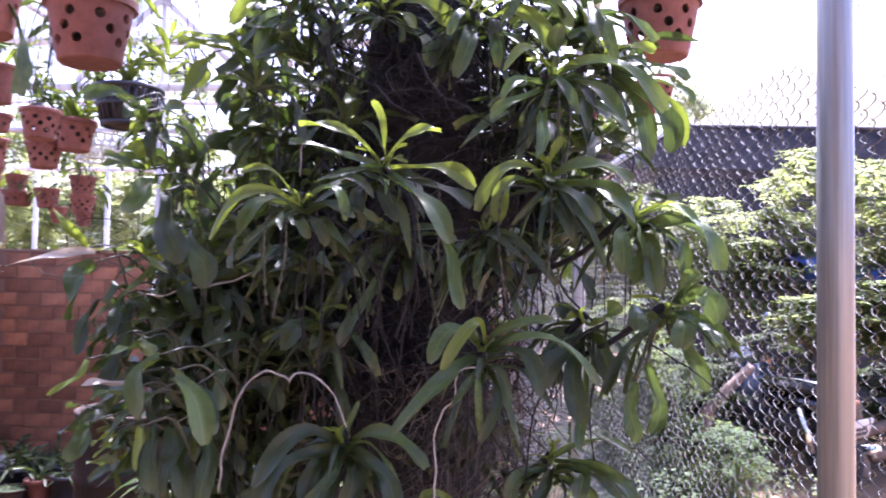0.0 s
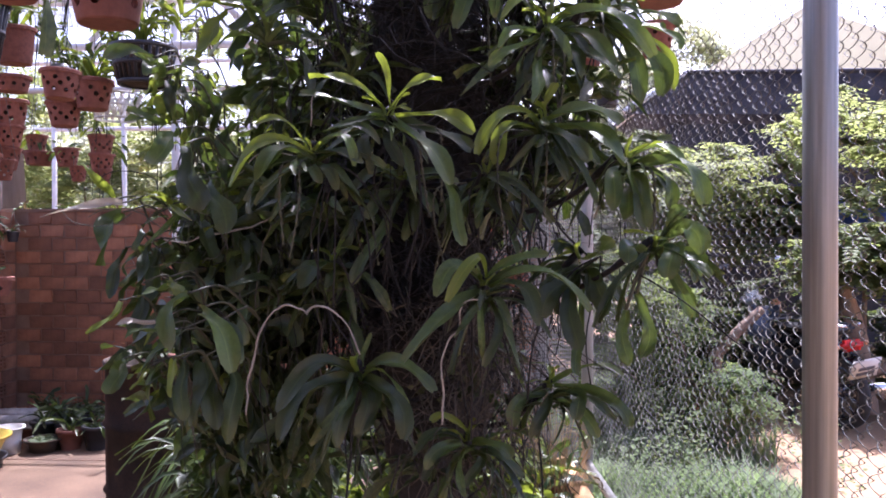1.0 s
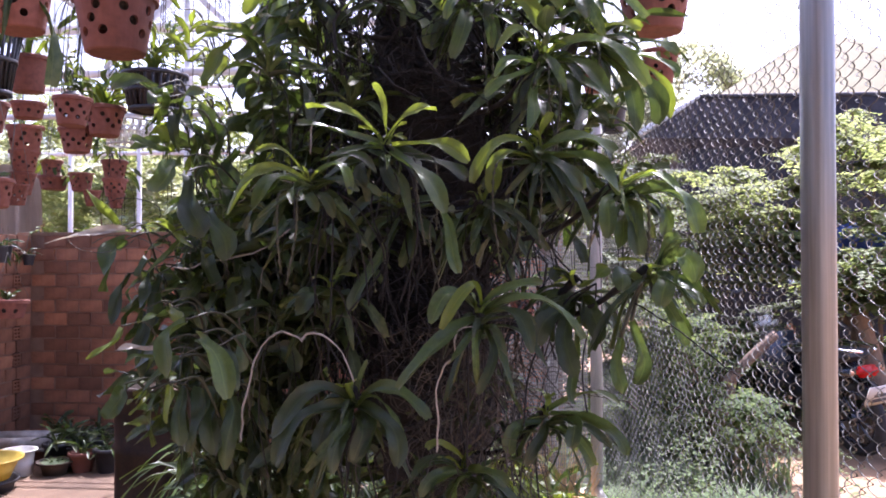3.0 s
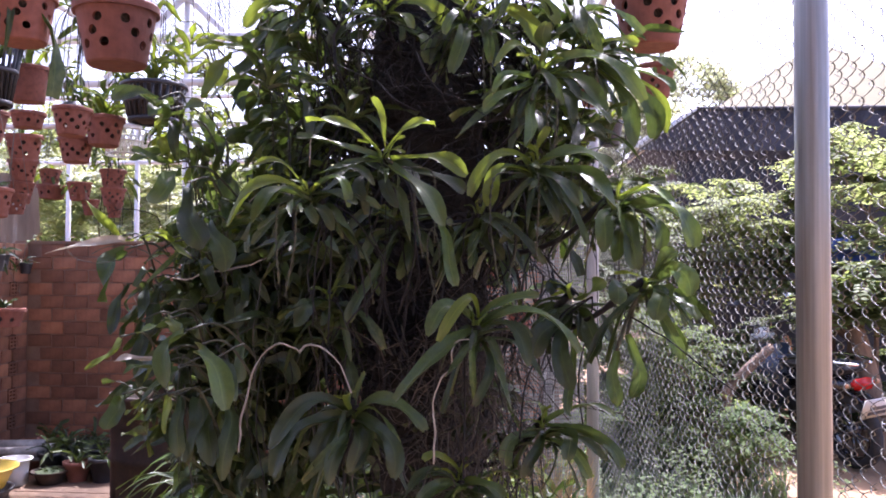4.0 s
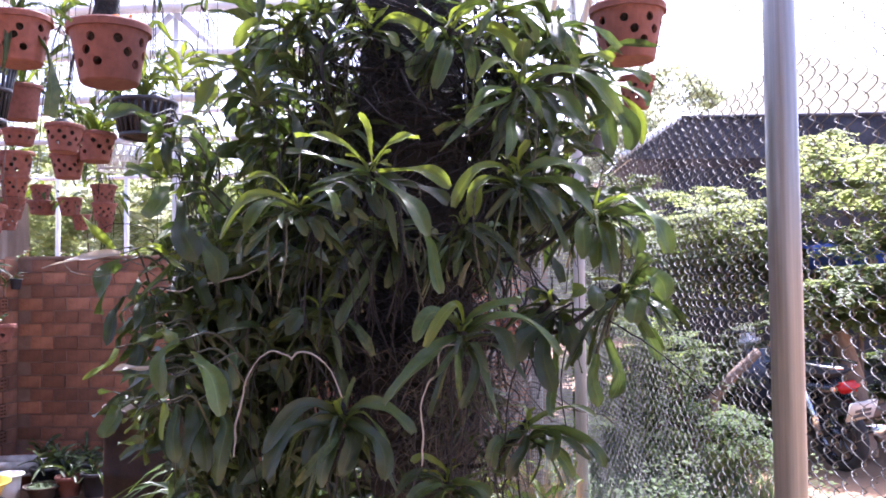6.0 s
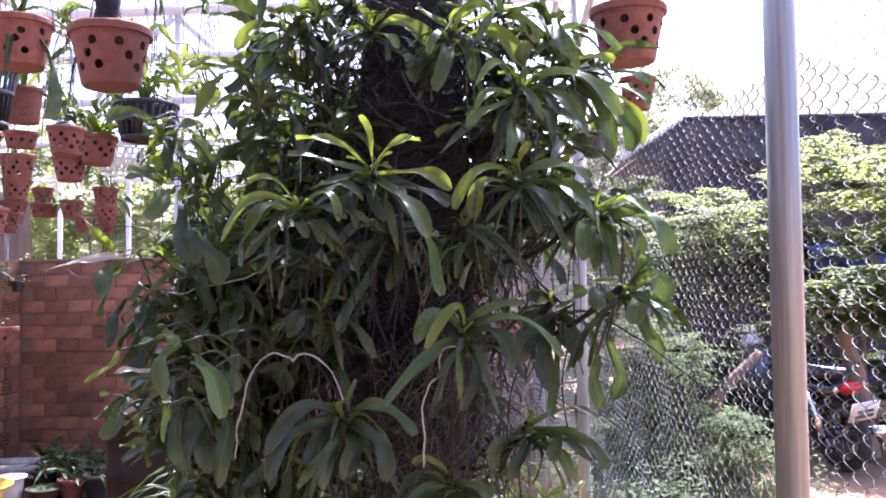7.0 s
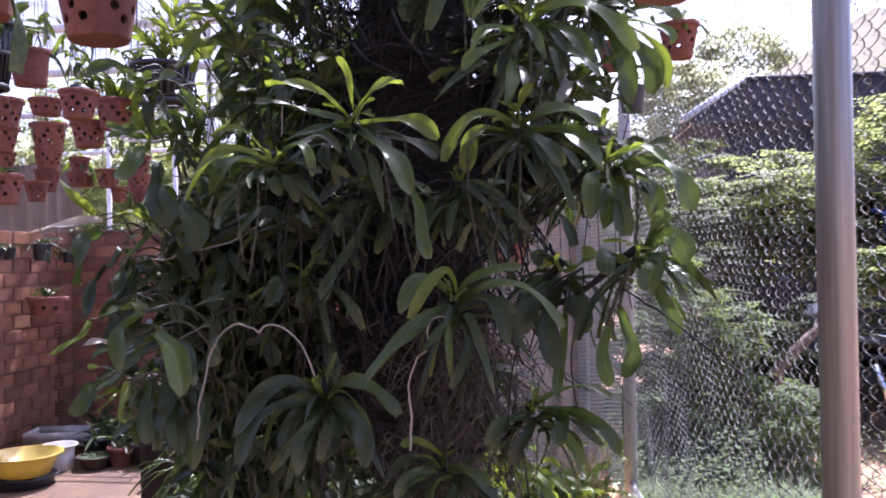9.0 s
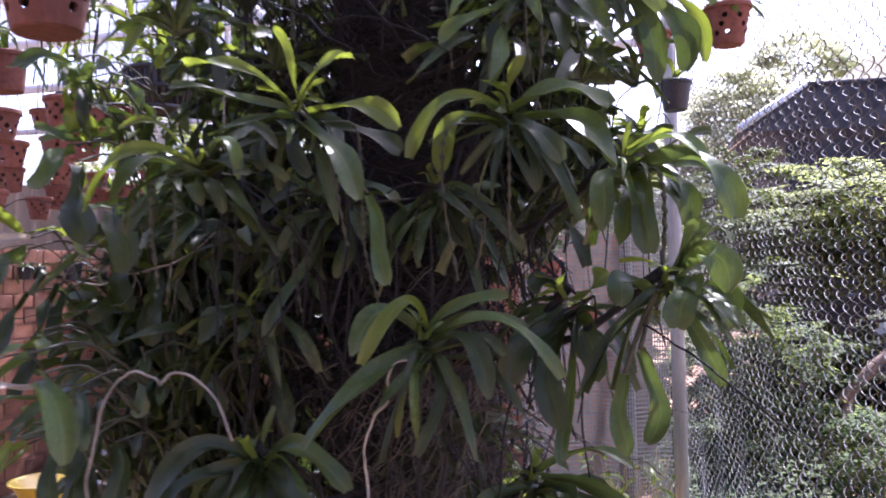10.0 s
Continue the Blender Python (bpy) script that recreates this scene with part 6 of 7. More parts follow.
STRAW = mat("dry_straw", (0.22, 0.15, 0.07), (0.40, 0.29, 0.14), 0.8, 20, 150, 0.2, through_colour=(0.5, 0.36, 0.14), share=0.3)
for at, n, tall in (((0.30, 3.70, 0.0), 46, 0.62), ((0.22, 3.95, 0.0), 40, 0.70), ((0.33, 4.02, 0.0), 34, 0.66)):
    o = thing("dry_plant", at, "dry straw-coloured twiggy plant in the sun by the timber edging", "dry plant", "dry plants")
    for k in range(n):
        a, lean = random.uniform(0, 6.283), random.uniform(0.03, 0.20)
        h = tall * random.uniform(0.55, 1.0)
        p1 = Vector((math.cos(a) * lean * 0.35, math.sin(a) * lean * 0.35, h * 0.55))
        p2 = Vector((math.cos(a) * lean, math.sin(a) * lean, h))
        b = bmesh.new()
        tube(b, smooth_line([(0, 0, 0), p1, p2], 3), [0.0022, 0.0022, 0.002, 0.0016, 0.0013, 0.0011, 0.0009], 5)
        part("twig", b, STRAW, o)
        if k % 3 == 0:
            stock_leaf(o, p2, random.uniform(0, 360), random.uniform(-40, 50), random.uniform(0.05, 0.10), random.choice("ybg"), 1.0, random.uniform(-40, 40))

# ---- beyond the fence ----


def tree(name, at, trunk_to, crowns, n, leaflet, material, label, category="tree", trunk_r=0.07, layered=True):
    """Crowns: (centre, radii). Twigs of paired leaflets, lying in uneven layers."""
    o = thing(name, at, label, category)
    base = Vector(at)
    b = bmesh.new()
    mid = (Vector(trunk_to) - base) * 0.5 + Vector((0.08, 0.05, 0.05))
    tube(b, smooth_line([(0, 0, -0.03), mid, Vector(trunk_to) - base], 6), [trunk_r * (1.15 - 0.05 * i) for i in range(13)], 10)
    part("trunk", b, WOOD, o)
    for c, r in crowns:
        b = bmesh.new()
        c2 = Vector(c) - base
        tube(b, smooth_line([mid, (mid + c2) * 0.5 + Vector((0, 0, 0.1)), c2], 5), [trunk_r * (0.6 - 0.05 * i) for i in range(11)], 8)
        part("limb", b, WOOD, o)
        v, f = [], []
        spots = []
        while len(spots) < max(n // 11, 12):
            q = Vector((random.uniform(-1, 1), random.uniform(-1, 1), random.uniform(-1, 1)))
            if q.length < 1 and noise.noise(q * 2.6 + Vector(c)) > -0.08:
                if layered:
                    q.z = round(q.z * 2.2 + 0.5 * noise.noise(q * 1.5)) / 2.2 - 0.10 * (q.x * q.x + q.y * q.y)
                spots.append(q.normalized() * q.length ** 0.55)
        for k in range(n):
            q = spots[k % len(spots)] + Vector((random.gauss(0, 0.04), random.gauss(0, 0.04), random.gauss(0, 0.025 if layered else 0.09)))
            p = c2 + Vector((q.x * r[0], q.y * r[1], q.z * r[2]))
            a = random.uniform(0, 2 * math.pi)
            d = Vector((math.cos(a), math.sin(a), random.uniform(-0.55, 0.05)))
            s = Vector((-math.sin(a), math.cos(a), random.uniform(-0.2, 0.2)))
            up = d.cross(s).normalized()
            for j in range(5):
                for sg in (-1, 1):
                    root = p + d * leaflet * 0.75 * j
                    tip = root + (s * sg + d * 0.35 - up * 0.25 * random.random()) * leaflet * (1.15 - 0.12 * j)
                    wv = (d - s * sg * 0.2) * leaflet * 0.27
                    m_ = (root + tip) * 0.5 + up * leaflet * 0.06
                    i = len(v)
                    v += [root, m_ + wv, tip, m_ - wv]
                    f += [(i, i + 1, i + 2, i + 3)]
        me_ = bpy.data.meshes.new("crown")
        me_.from_pydata(v, [], f)
        me_.materials.append(material)
        cr = new("crown", me_)
        cr.parent = o
    return o


tree("tree", (3.3, 8.3, 0), (3.2, 8.1, 1.5), (((2.3, 8.3, 1.92), (0.95, 0.8, 0.42)), ((3.5, 8.2, 2.25), (1.0, 0.9, 0.6)), ((2.0, 8.6, 1.65), (0.9, 0.6, 0.45)), ((3.2, 7.9, 1.55), (1.0, 0.6, 0.35))), 560, 0.085, PALE_LEAF, "low spreading tree with feathery layered green leaves")
tree("tree", (4.9, 8.6, 0), (4.8, 8.4, 1.6), (((4.5, 8.4, 2.3), (1.1, 0.9, 0.75)), ((5.4, 8.9, 2.2), (1.1, 0.9, 0.9)), ((4.2, 7.7, 1.35), (0.8, 0.5, 0.35)), ((3.15, 6.95, 1.28), (0.65, 0.3, 0.28))), 620, 0.08, TREE_LEAF, "leafy tree with broad green foliage behind the fence")
tree("shrub", (1.35, 5.9, 0), (1.35, 5.85, 0.5), (((1.22, 5.78, 0.82), (0.30, 0.30, 0.36)), ((1.02, 6.1, 1.0), (0.33, 0.3, 0.42)), ((1.12, 5.72, 0.42), (0.50, 0.36, 0.36)), ((1.52, 5.74, 0.36), (0.34, 0.30, 0.30)), ((0.82, 5.95, 0.62), (0.34, 0.30, 0.45))), 330, 0.042, HEDGE_LEAF, "sunlit grey-green shrub reaching to the ground", "shrub", 0.02, False)
tree("shrub", (0.95, 7.6, 0), (0.9, 7.5, 0.9), (((0.85, 7.4, 1.5), (0.7, 0.5, 0.6)), ((1.2, 7.9, 1.1), (0.6, 0.5, 0.7))), 520, 0.07, SHADE_LEAF, "tall dense shrub beyond the fence", "shrub", 0.03, True)
# distant trees, their haze painted by the paler leaf colour
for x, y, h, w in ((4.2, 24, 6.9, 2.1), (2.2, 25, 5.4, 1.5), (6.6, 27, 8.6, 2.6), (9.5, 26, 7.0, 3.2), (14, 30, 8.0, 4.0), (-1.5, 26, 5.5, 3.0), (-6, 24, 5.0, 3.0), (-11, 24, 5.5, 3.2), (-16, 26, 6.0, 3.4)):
    tree("tree", (x, y, 0), (x, y, h * 0.5), (((x - w * 0.3, y, h * 0.72), (w * 0.8, w * 0.6, h * 0.26)), ((x + w * 0.5, y - 0.4, h * 0.55), (w * 0.7, w * 0.6, h * 0.28)), ((x, y - 1.0, h * 0.32), (w, w * 0.6, h * 0.3))), 800, 0.22, HAZED_LEAF, "distant tree against the bright sky, haze put into its pale green leaves", trunk_r=0.16, layered=False)
for x, y, h in ((-5.8, 9.6, 3.8), (-4.7, 9.2, 3.5), (-3.6, 9.6, 3.9), (-2.4, 9.0, 3.4), (-1.2, 9.4, 3.7), (0.0, 9.0, 2.9)):
    tree("shrub", (x, y, 0), (x, y, h * 0.5), (((x, y, h * 0.72), (0.75, 0.6, h * 0.28)), ((x + 0.3, y - 0.2, h * 0.42), (0.7, 0.5, h * 0.28))), 520, 0.075, PALE_LEAF, "sunlit leafy shrub behind the brick wall", "shrub", 0.03, False)

# undergrowth whose dark leaf colour stands for the trees' shade
for x, y, h in ((0.62, 7.2, 1.3), (1.35, 7.1, 1.2), (1.75, 7.6, 1.3), (1.3, 7.9, 0.9), (2.3, 8.7, 1.0), (3.4, 8.4, 0.9), (4.2, 7.6, 1.0), (0.9, 6.9, 0.8), (2.9, 8.8, 1.3), (1.6, 9.0, 1.5), (4.6, 9.2, 1.5)):
    tree("shrub", (x, y, 0), (x, y, h * 0.4), (((x, y, h * 0.45), (0.6, 0.45, h * 0.5)), ((x + 0.3, y - 0.15, h * 0.35), (0.5, 0.4, h * 0.4))), 360, 0.05, SHADE_LEAF, "low undergrowth shrub behind the fence, tree shade put into its leaf colour", "shrub", 0.02, True)

tree("shrub", (1.6, 9.3, 0), (1.6, 9.3, 1.4), (((1.55, 9.3, 2.15), (0.7, 0.4, 0.5)), ((1.2, 9.4, 1.6), (0.7, 0.4, 0.6))), 420, 0.075, SHADE_LEAF, "tall shrub in front of the shed, in the shade-darkened leaf colour", "shrub", 0.03, True)
tree("tree", (4.7, 9.6, 0), (4.6, 9.5, 1.8), (((3.5, 9.4, 2.66), (0.30, 0.4, 0.36)), ((4.1, 9.5, 2.72), (0.45, 0.5, 0.44)), ((4.9, 9.6, 2.70), (0.5, 0.5, 0.45))), 200, 0.075, PALE_LEAF, "tall yellow-green tree reaching the shed eaves")

# shed with a dark hipped roof
shed = thing("shed", (4.6, 12.0, 0), "dark hipped-roof shed standing behind the trees", "shed")
# walls take the dark roof colour to paint the shaded void below the trees
for x0, y0, x1, y1 in ((-2.4, -1.0, 3.6, -0.92), (-2.4, 1.42, 3.6, 1.5), (-2.4, -0.919, -2.32, 1.419), (3.52, -0.919, 3.6, 1.419)):
    bm = bmesh.new()
    box(bm, x0, y0, 0, x1, y1, 2.9)
    part("wall", bm, ROOF, shed, "plank wall, darkened in colour for the shade under the trees", smooth=False)
bm = bmesh.new()
e = [bm.verts.new(p) for p in ((-2.95, -1.15, 3.02), (4.4, -1.15, 2.92), (4.4, 2.0, 2.92), (-2.95, 2.0, 3.02))]
r_ = [bm.verts.new(p) for p in ((-2.13, -0.85, 3.58), (4.3, -0.85, 3.55))]
for q in ((e[0], e[1], r_[1], r_[0]), (e[1], e[2], r_[1]), (e[2], e[3], r_[0], r_[1]), (e[3], e[0], r_[0])):
    bm.faces.new(q)
bmesh.ops.solidify(bm, geom=bm.faces[:], thickness=0.08)
part("roof", bm, ROOF, shed, "dark weathered roof", smooth=False)
for a, b in (((-2.95, -1.15, 3.05), (-2.13, -0.85, 3.61)), ((-2.95, 2.0, 3.05), (-2.13, -0.85, 3.61))):
    bm = bmesh.new()
    tube(bm, [a, b], 0.045, 8)
    part("hip_cap", bm, SHEET, shed, "pale ridge capping")
bm = bmesh.new()
tube(bm, [(-2.13, -0.85, 3.60), (4.3, -0.85, 3.57)], 0.03, 8)
part("ridge_cap", bm, ROOF, shed)

pale = thing("pale_roofed_house", (5.9, 17.0, 0), "house with a wide pale yellow roof in full sun", "house")
bm = bmesh.new()
box(bm, -1.9, -0.8, 0, 3.2, 3.0, 4.4)
part("wall", bm, SHEET, pale, smooth=False)
bm = bmesh.new()
e = [bm.verts.new(p) for p in ((-2.1, -1.2, 4.50), (3.6, -1.2, 4.35), (3.6, 3.4, 4.35), (-2.1, 3.4, 4.50))]
r_ = [bm.verts.new(p) for p in ((0.36, 0.6, 6.16), (0.5, 0.6, 6.14))]
for q in ((e[0], e[1], r_[1], r_[0]), (e[1], e[2], r_[1]), (e[2], e[3], r_[0], r_[1]), (e[3], e[0], r_[0])):
    bm.faces.new(q)
part("roof", bm, PALE_ROOF, pale, smooth=False)

# lean-to with a blue tarpaulin
lean = thing("lean_to", (3.9, 7.9, 0), "pole lean-to covered with a blue tarpaulin", "lean-to")
for x, y, h in ((-0.6, -0.2, 1.62), (0.0, -0.2, 1.62), (0.55, -0.2, 1.62), (-0.6, 0.8, 1.7), (0.55, 0.8, 1.7)):
    bm = bmesh.new()
    tube(bm, [(x, y, -0.03), (x + 0.02, y, h)], 0.022, 8)
    part("pole", bm, WOOD, lean)
bm = bmesh.new()
prev = None
for i in range(25):
    x = -1.05 + i * 0.1
    row = [bm.verts.new((x, -0.28 + 0.02 * math.sin(i), 1.48 + 0.03 * math.sin(i * 1.3))), bm.verts.new((x, -0.26, 1.70 + 0.03 * math.sin(i * 0.8))), bm.verts.new((x, 0.4, 1.80 + 0.05 * math.sin(i * 0.6))), bm.verts.new((x, 1.0, 1.74))]
    if prev:
        for k in range(3):
            bm.faces.new((prev[k], row[k], row[k + 1], prev[k + 1]))
    prev = row
bmesh.ops.solidify(bm, geom=bm.faces[:], thickness=0.006)
part("tarpaulin", bm, TARP, lean, "sagging blue tarpaulin")

# fallen branches and logs near the parked motorcycle
for a, b, r in (((1.70, 6.62, 0.48), (2.12, 6.75, 0.86), 0.05), ((1.55, 6.5, -0.02), (1.78, 6.65, 0.55), 0.045), ((3.0, 6.9, 0.0), (2.92, 7.2, 1.05), 0.09), ((2.95, 6.8, 0.35), (4.3, 7.3, 0.62), 0.05), ((3.0, 6.7, 0.2), (4.3, 7.0, 0.35), 0.045), ((2.9, 7.2, 0.95), (3.35, 7.5, 1.6), 0.06)):
    bm = bmesh.new()
    a, b = Vector(a), Vector(b)
    line = smooth_line([Vector((0, 0, 0)), (b - a) * 0.5 + Vector((0.03, 0, 0.04)), b - a], 5)
    tube(bm, line, [r * (1 - 0.03 * i + 0.12 * noise.noise(p * 6 + a)) for i, p in enumerate(line)], 10)
    q = link("branch", bm, WOOD)
    q.location = a
    tagged(q, "grey-brown dead branch leaning by the fence", "branch", "dead branches")


def motorcycle():
    bike = thing("motorcycle", (2.66, 6.50, -0.02), "parked black motorcycle with a red tail light seen from behind", "motorcycle")
    bike.rotation_euler = (0, radians(-7), radians(20))

    def wheel(y):
        w = new("wheel")
        w.parent, w.location = bike, (0, y, 0.285)
        b = bmesh.new()
        lathe(b, [(0.215, -0.03), (0.25, -0.042), (0.28, -0.025), (0.285, 0), (0.28, 0.025), (0.25, 0.042), (0.215, 0.03), (0.215, -0.03)], 36)
        bmesh.ops.rotate(b, verts=b.verts[:], matrix=Matrix.Rotation(radians(90), 3, "Y"))
        part("tyre", b, RUBBER, w)
        b = bmesh.new()
        lathe(b, [(0.195, -0.025), (0.215, -0.03), (0.215, 0.03), (0.195, 0.025), (0.195, -0.025)], 36)
        for k in range(10):
            a = k * math.pi / 5
            tube(b, [(0.03 * math.cos(a), 0.03 * math.sin(a), 0), (0.2 * math.cos(a), 0.2 * math.sin(a), 0)], 0.008, 6)
        lathe(b, [(0.04, -0.05), (0.04, 0.05)], 16, close=True)
        bmesh.ops.rotate(b, verts=b.verts[:], matrix=Matrix.Rotation(radians(90), 3, "Y"))
        part("rim", b, PAINT, w)

    wheel(0.0), wheel(1.22)
    b = bmesh.new()
    box(b, -0.10, -0.12, 0.56, 0.10, 0.66, 0.72, 0.05)
    part("tail_body", b, PAINT, bike)
    b = bmesh.new()
    box(b, -0.13, -0.10, 0.725, 0.13, 0.62, 0.80, 0.03)
    part("seat", b, RUBBER, bike)
    b = bmesh.new()
    box(b, -0.17, 0.62, 0.35, 0.17, 1.02, 0.88, 0.09)
    part("front_fairing", b, BLUE_PAINT, bike, "blue-grey plastic leg shield")
    b = bmesh.new()
    box(b, -0.10, 0.87, 0.86, 0.10, 1.04, 1.00, 0.05)
    part("headlight_cowl", b, WHITE, bike, "white headlight cowl")
    b = bmesh.new()
    box(b, -0.11, 0.18, 0.28, 0.11, 0.62, 0.56, 0.05)
    part("engine", b, RUBBER, bike)
    b = bmesh.new()
    box(b, -0.085, -0.21, 0.62, 0.085, -0.115, 0.70, 0.025)
    part("tail_light", b, RED, bike, "glossy red tail light")
    for sx in (-1, 1):
        b = bmesh.new()
        bmesh.ops.create_icosphere(b, subdivisions=2, radius=0.019, matrix=Matrix.Translation((sx * 0.13, -0.16, 0.66)))
        part("indicator", b, PEACH, bike, "amber turn indicator")
        b = bmesh.new()
        tube(b, smooth_line([(sx * 0.12, 0.62, 0.78), (sx * 0.14, 0.2, 0.83), (sx * 0.12, -0.12, 0.82), (sx * 0.05, -0.20, 0.81)], 5), 0.011, 8)
        part("grab_rail", b, CHROME, bike)
        b = bmesh.new()
        tube(b, [(sx * 0.15, 0.12, 0.62), (sx * 0.15, 0.02, 0.30)], 0.028, 12)
        part("shock_absorber", b, CHROME, bike)
        b = bmesh.new()
        tube(b, [(sx * 0.05, 0.92, 1.02), (sx * 0.30, 0.84, 1.05)], 0.014, 8)
        tube(b, [(sx * 0.22, 0.86, 1.05), (sx * 0.28, 0.90, 1.22)], 0.007, 6)
        part("handlebar", b, RUBBER, bike)
        b = bmesh.new()
        box(b, sx * 0.28 - 0.055, 0.885, 1.20, sx * 0.28 + 0.055, 0.905, 1.27, 0.009)
        part("mirror", b, CHROME if sx > 0 else BLACK, bike)
    b = bmesh.new()
    box(b, 0.12, 0.85, 0.77, 0.22, 0.90, 0.91, 0.022)
    part("front_lamp", b, PEACH, bike, "peach-coloured front lamp housing")
    b = bmesh.new()
    box(b, -0.12, -0.01, 0.0, 0.12, 0.01, 0.16, 0.004)
    plate = part("number_plate", b, PLATE, bike, "pale metal number plate with dark bars")
    plate.matrix_basis = pose(0, -0.235, 0.43, 28, 0, 0)
    for z, w in ((0.088, 0.07), (0.045, 0.08)):
        b = bmesh.new()
        box(b, -w, -0.0135, z - 0.014, w, -0.0105, z + 0.014)
        part("bar", b, BAR, plate, smooth=False)
    b = bmesh.new()
    prev = None
    for k in range(9):
        a = radians(35 + k * 14)
        row = [b.verts.new((sx * 0.07, -math.cos(a) * 0.32, 0.285 + math.sin(a) * 0.32)) for sx in (-1, -0.5, 0.5, 1)]
        if prev:
            for i in range(3):
                b.faces.new((prev[i], prev[i + 1], row[i + 1], row[i]))
        prev = row
    bmesh.ops.solidify(b, geom=b.faces[:], thickness=0.006)
    part("mudguard", b, PAINT, bike)
    b = bmesh.new()
    tube(b, [(0.16, 0.45, 0.24), (0.17, 0.1, 0.27), (0.18, -0.25, 0.32)], [0.02, 0.038, 0.042], 12)
    part("exhaust", b, CHROME, bike)
    b = bmesh.new()
    tube(b, [(-0.09, 0.35, 0.26), (-0.22, 0.33, 0.02)], 0.012, 8)
    part("side_stand", b, RUBBER, bike)


motorcycle()

# grass and weeds along the fence
v_, f_ = [], []
for k in range(34000):
    y = 1.2 + 6.4 * random.random()
    edge = 0.62 - 0.076 * (y - 2.6)
    x = edge + 0.05 + (0.40 + 0.185 * y) * random.random() ** 1.1
    if noise.noise(Vector((x * 1.1, y * 1.1, 3))) < -0.28 or x > 1.55 + 0.55 * noise.noise(Vector((x * 1.3, y * 1.3, 9))):
        continue
    h = random.uniform(0.05, 0.20) * (1 + 0.9 * max(noise.noise(Vector((x * 2, y * 2, 0))), -0.4))
    a = random.uniform(0, 6.283)
    w = random.uniform(0.003, 0.008)
    lx, ly = math.cos(a) * h * 0.55, math.sin(a) * h * 0.55
    sx, sy = -math.sin(a) * w, math.cos(a) * w
    i = len(v_)
    v_ += [(x - sx, y - sy, -0.03), (x + sx, y + sy, -0.03), (x + lx * 0.35 + sx, y + ly * 0.35 + sy, h * 0.65), (x + lx * 0.35 - sx, y + ly * 0.35 - sy, h * 0.65), (x + lx, y + ly, h)]
    f_ += [(i, i + 1, i + 2, i + 3), (i + 3, i + 2, i + 4)]
me = bpy.data.meshes.new("grass")
me.from_pydata(v_, [], f_)
me.materials.append(GRASS)
tagged(new("grass", me), "long green grass growing along the fence", "grass", kind="stuff")
v_, f_ = [], []
for k in range(20000):
    y = 1.6 + 6.0 * random.random()
    x = 0.70 - 0.076 * (y - 2.6) + (0.6 + 0.17 * y) * random.random()
    if noise.noise(Vector((x * 1.6, y * 1.6, 7))) < 0.0:
        continue
    z = random.uniform(0.02, 0.24) * (1.0 + 0.75 * max(0.0, 1.0 - abs(y - 5.0) / 1.2))
    a = random.uniform(0, 6.283)
    r = random.uniform(0.015, 0.04)
    d = Vector((math.cos(a), math.sin(a), random.uniform(-0.3, 0.5))) * r
    s = Vector((-math.sin(a), math.cos(a), random.uniform(-0.3, 0.3))) * r * 0.45
    p = Vector((x, y, z))
    i = len(v_)
    v_ += [p, p + d * 0.5 + s, p + d, p + d * 0.5 - s]
    f_.append((i, i + 1, i + 2, i + 3))
me = bpy.data.meshes.new("weeds")
me.from_pydata(v_, [], f_)
me.materials.append(HEDGE_LEAF)
tagged(new("weeds", me), "low leafy weeds among the grass", "weeds", kind="stuff")

for x, z in ((-3.72, 1.68), (-3.35, 1.68), (-2.9, 1.68)):
    o = thing("wall_weed", (x, 6.44, z), "small yellow-green weed growing on the wall top", "weed", "wall weeds")
    for k in range(12):
        stock_leaf(o, (random.uniform(-0.08, 0.08), 0, 0), random.uniform(0, 360), random.uniform(-20, 60), random.uniform(0.05, 0.1), random.choice("gby"), 1.0, 0, True)

# ---- bricks, last ----


def lay(parent, m):
    ob_ = new("brick", random.choice(brick_meshes))
    ob_.parent = parent
    ob_.matrix_basis = m @ pose(random.uniform(-0.002, 0.002), random.uniform(-0.003, 0.003), random.uniform(-0.001, 0.001), 0, random.uniform(-0.6, 0.6), random.uniform(-0.6, 0.6))


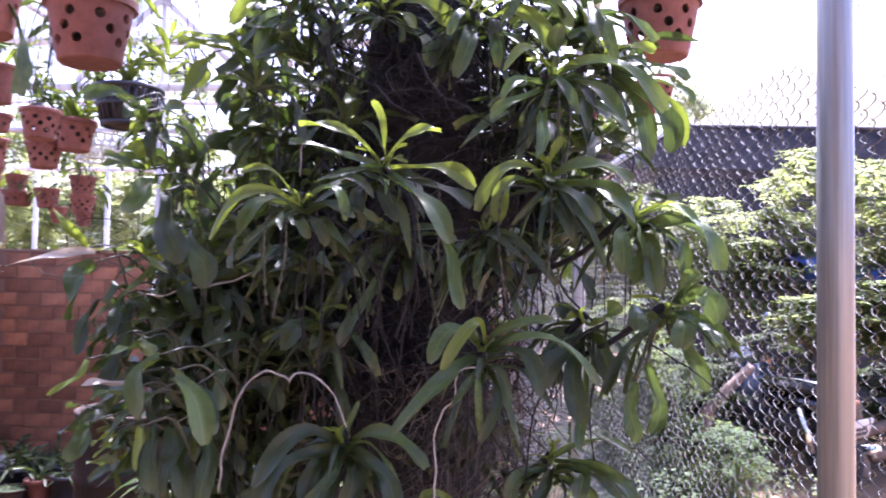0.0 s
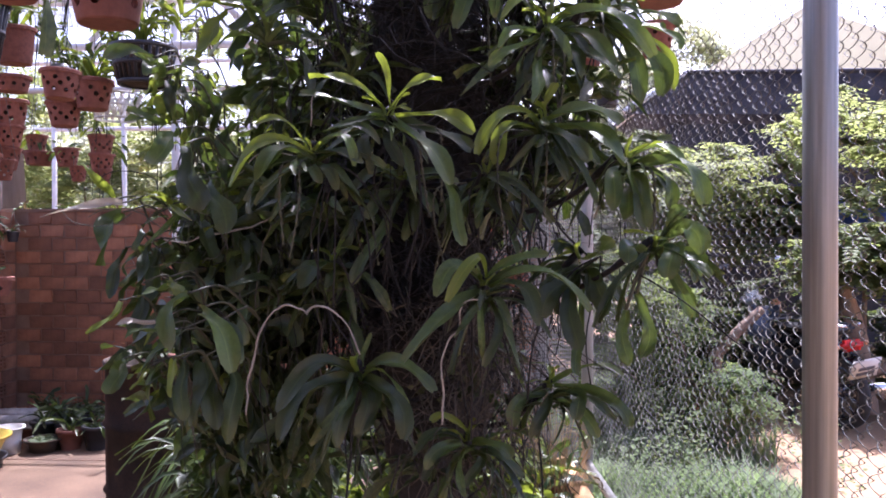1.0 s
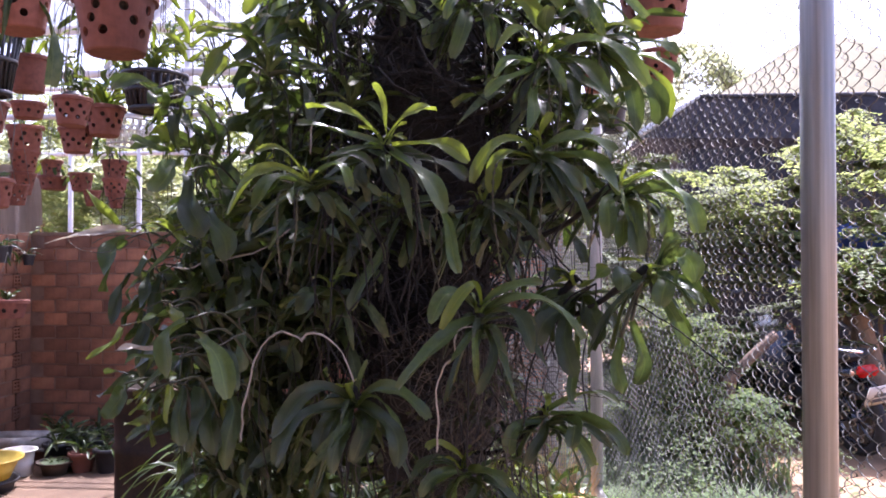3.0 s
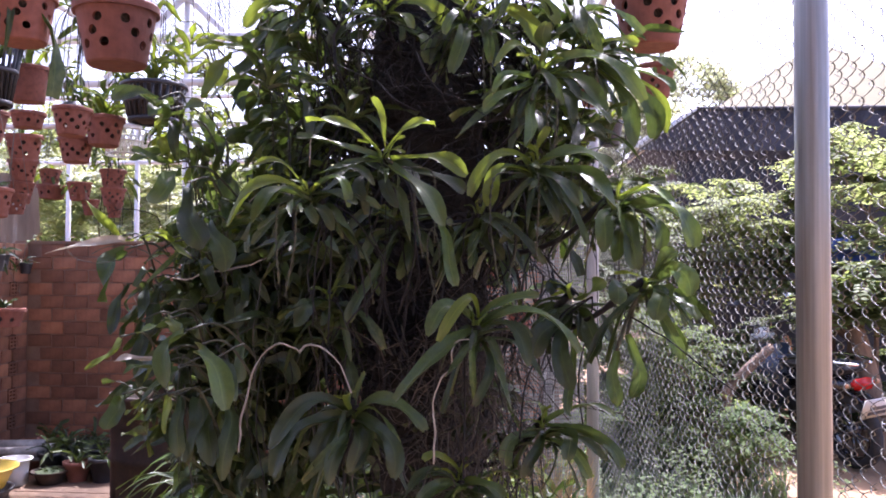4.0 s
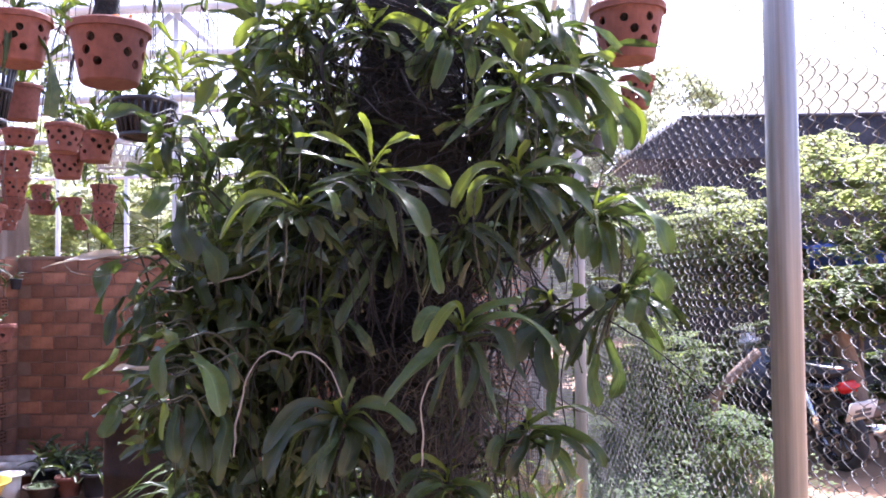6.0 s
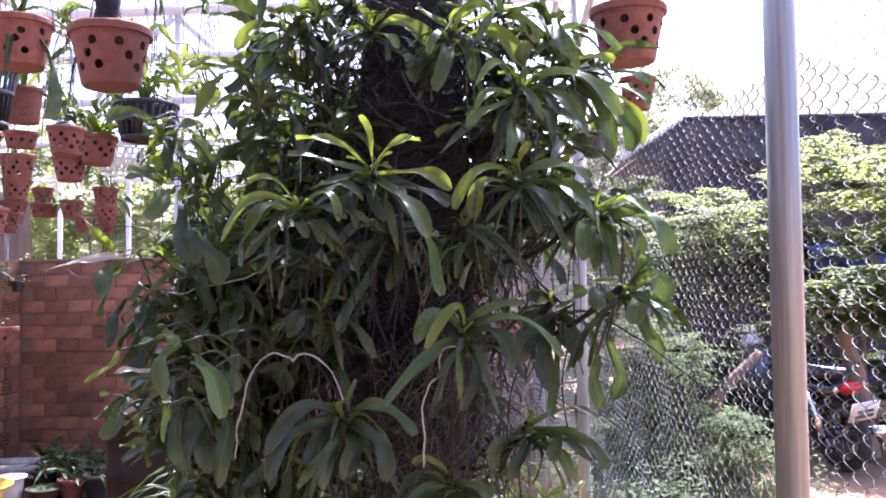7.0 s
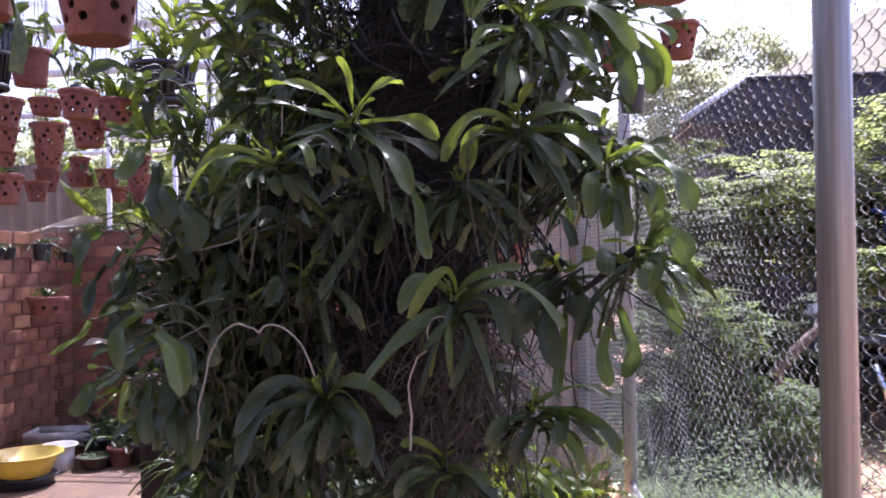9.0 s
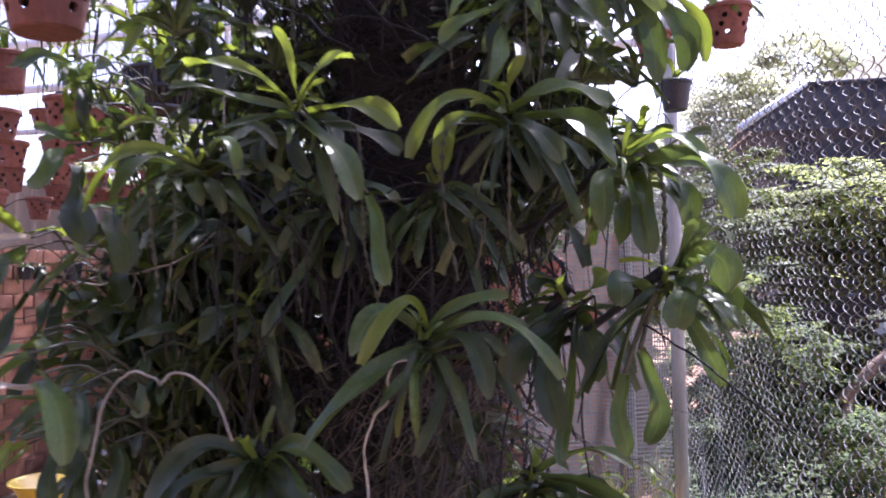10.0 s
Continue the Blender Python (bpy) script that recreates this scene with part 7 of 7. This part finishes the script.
# hollow brick seen end-on, with six open channels
bm = bmesh.new()
for y in (-0.043, 0.0, 0.043):
    box(bm, -0.05, y - 0.006, -0.0475, 0.05, y + 0.006, 0.0475)
for z in (-0.0425, -0.0142, 0.0142, 0.0425):
    box(bm, -0.05, -0.0485, z - 0.005, 0.0495, 0.0485, z + 0.005)
hollow_mesh = bpy.data.meshes.new("brick")
bm.to_mesh(hollow_mesh)
bm.free()
hollow_mesh.materials.append(BRICK)
for row in range(ROWS_UP):
    z = (row + 0.5) * COURSE
    for col in range(14):
        lay(wall_back, pose(WALL_X + 0.10 + (col + 0.5 * (row % 2)) * LONG, WALL_Y + 0.05, z))
    for col in range(11):
        lay(wall_side, pose(WALL_X - 0.05, WALL_Y - 0.345 - col * LONG - 0.095 * (row % 2), z, 0, 0, 90))
    if row % 2:
        lay(wall_side, pose(WALL_X - 0.05, WALL_Y - 0.10, z, 0, 0, 90))
        lay(wall_side, pose(WALL_X - 0.05, WALL_Y - 0.269, z, 0, 0, 90) @ Matrix.Diagonal((0.68, 1, 1, 1)))
    else:
        lay(wall_side, pose(WALL_X - 0.05, WALL_Y - 0.067, z, 0, 0, 90) @ Matrix.Diagonal((0.68, 1, 1, 1)))
        end = new("brick", hollow_mesh)
        end.parent, end.location = wall_side, (WALL_X - 0.048, WALL_Y - 0.19, z)
v_, f_ = [], []
for row in range(ROWS_UP):
    z = (row + 0.5) * COURSE
    for x, y, dx, dy in [(WALL_X + 0.10 + (c_ + 0.5 * (row % 2)) * LONG, WALL_Y + 0.05, 0.094, 0.05) for c_ in range(14, 20)] + [(WALL_X - 0.05, WALL_Y - 0.345 - c_ * LONG - 0.095 * (row % 2), 0.05, 0.096) for c_ in range(11, 23)]:
        i = len(v_)
        v_ += [(x + a * dx, y + b * dy, z + c * 0.0478) for a in (-1, 1) for b in (-1, 1) for c in (-1, 1)]
        f_ += [(i, i + 1, i + 3, i + 2), (i + 4, i + 6, i + 7, i + 5), (i, i + 4, i + 5, i + 1), (i + 2, i + 3, i + 7, i + 6), (i, i + 2, i + 6, i + 4), (i + 1, i + 5, i + 7, i + 3)]
me = bpy.data.meshes.new("further_bricks")
me.from_pydata(v_, [], f_)
me.materials.append(BRICK)
ob = new("further_bricks", me)
ob.parent = wall_back
tagged(ob, kind="stuff")
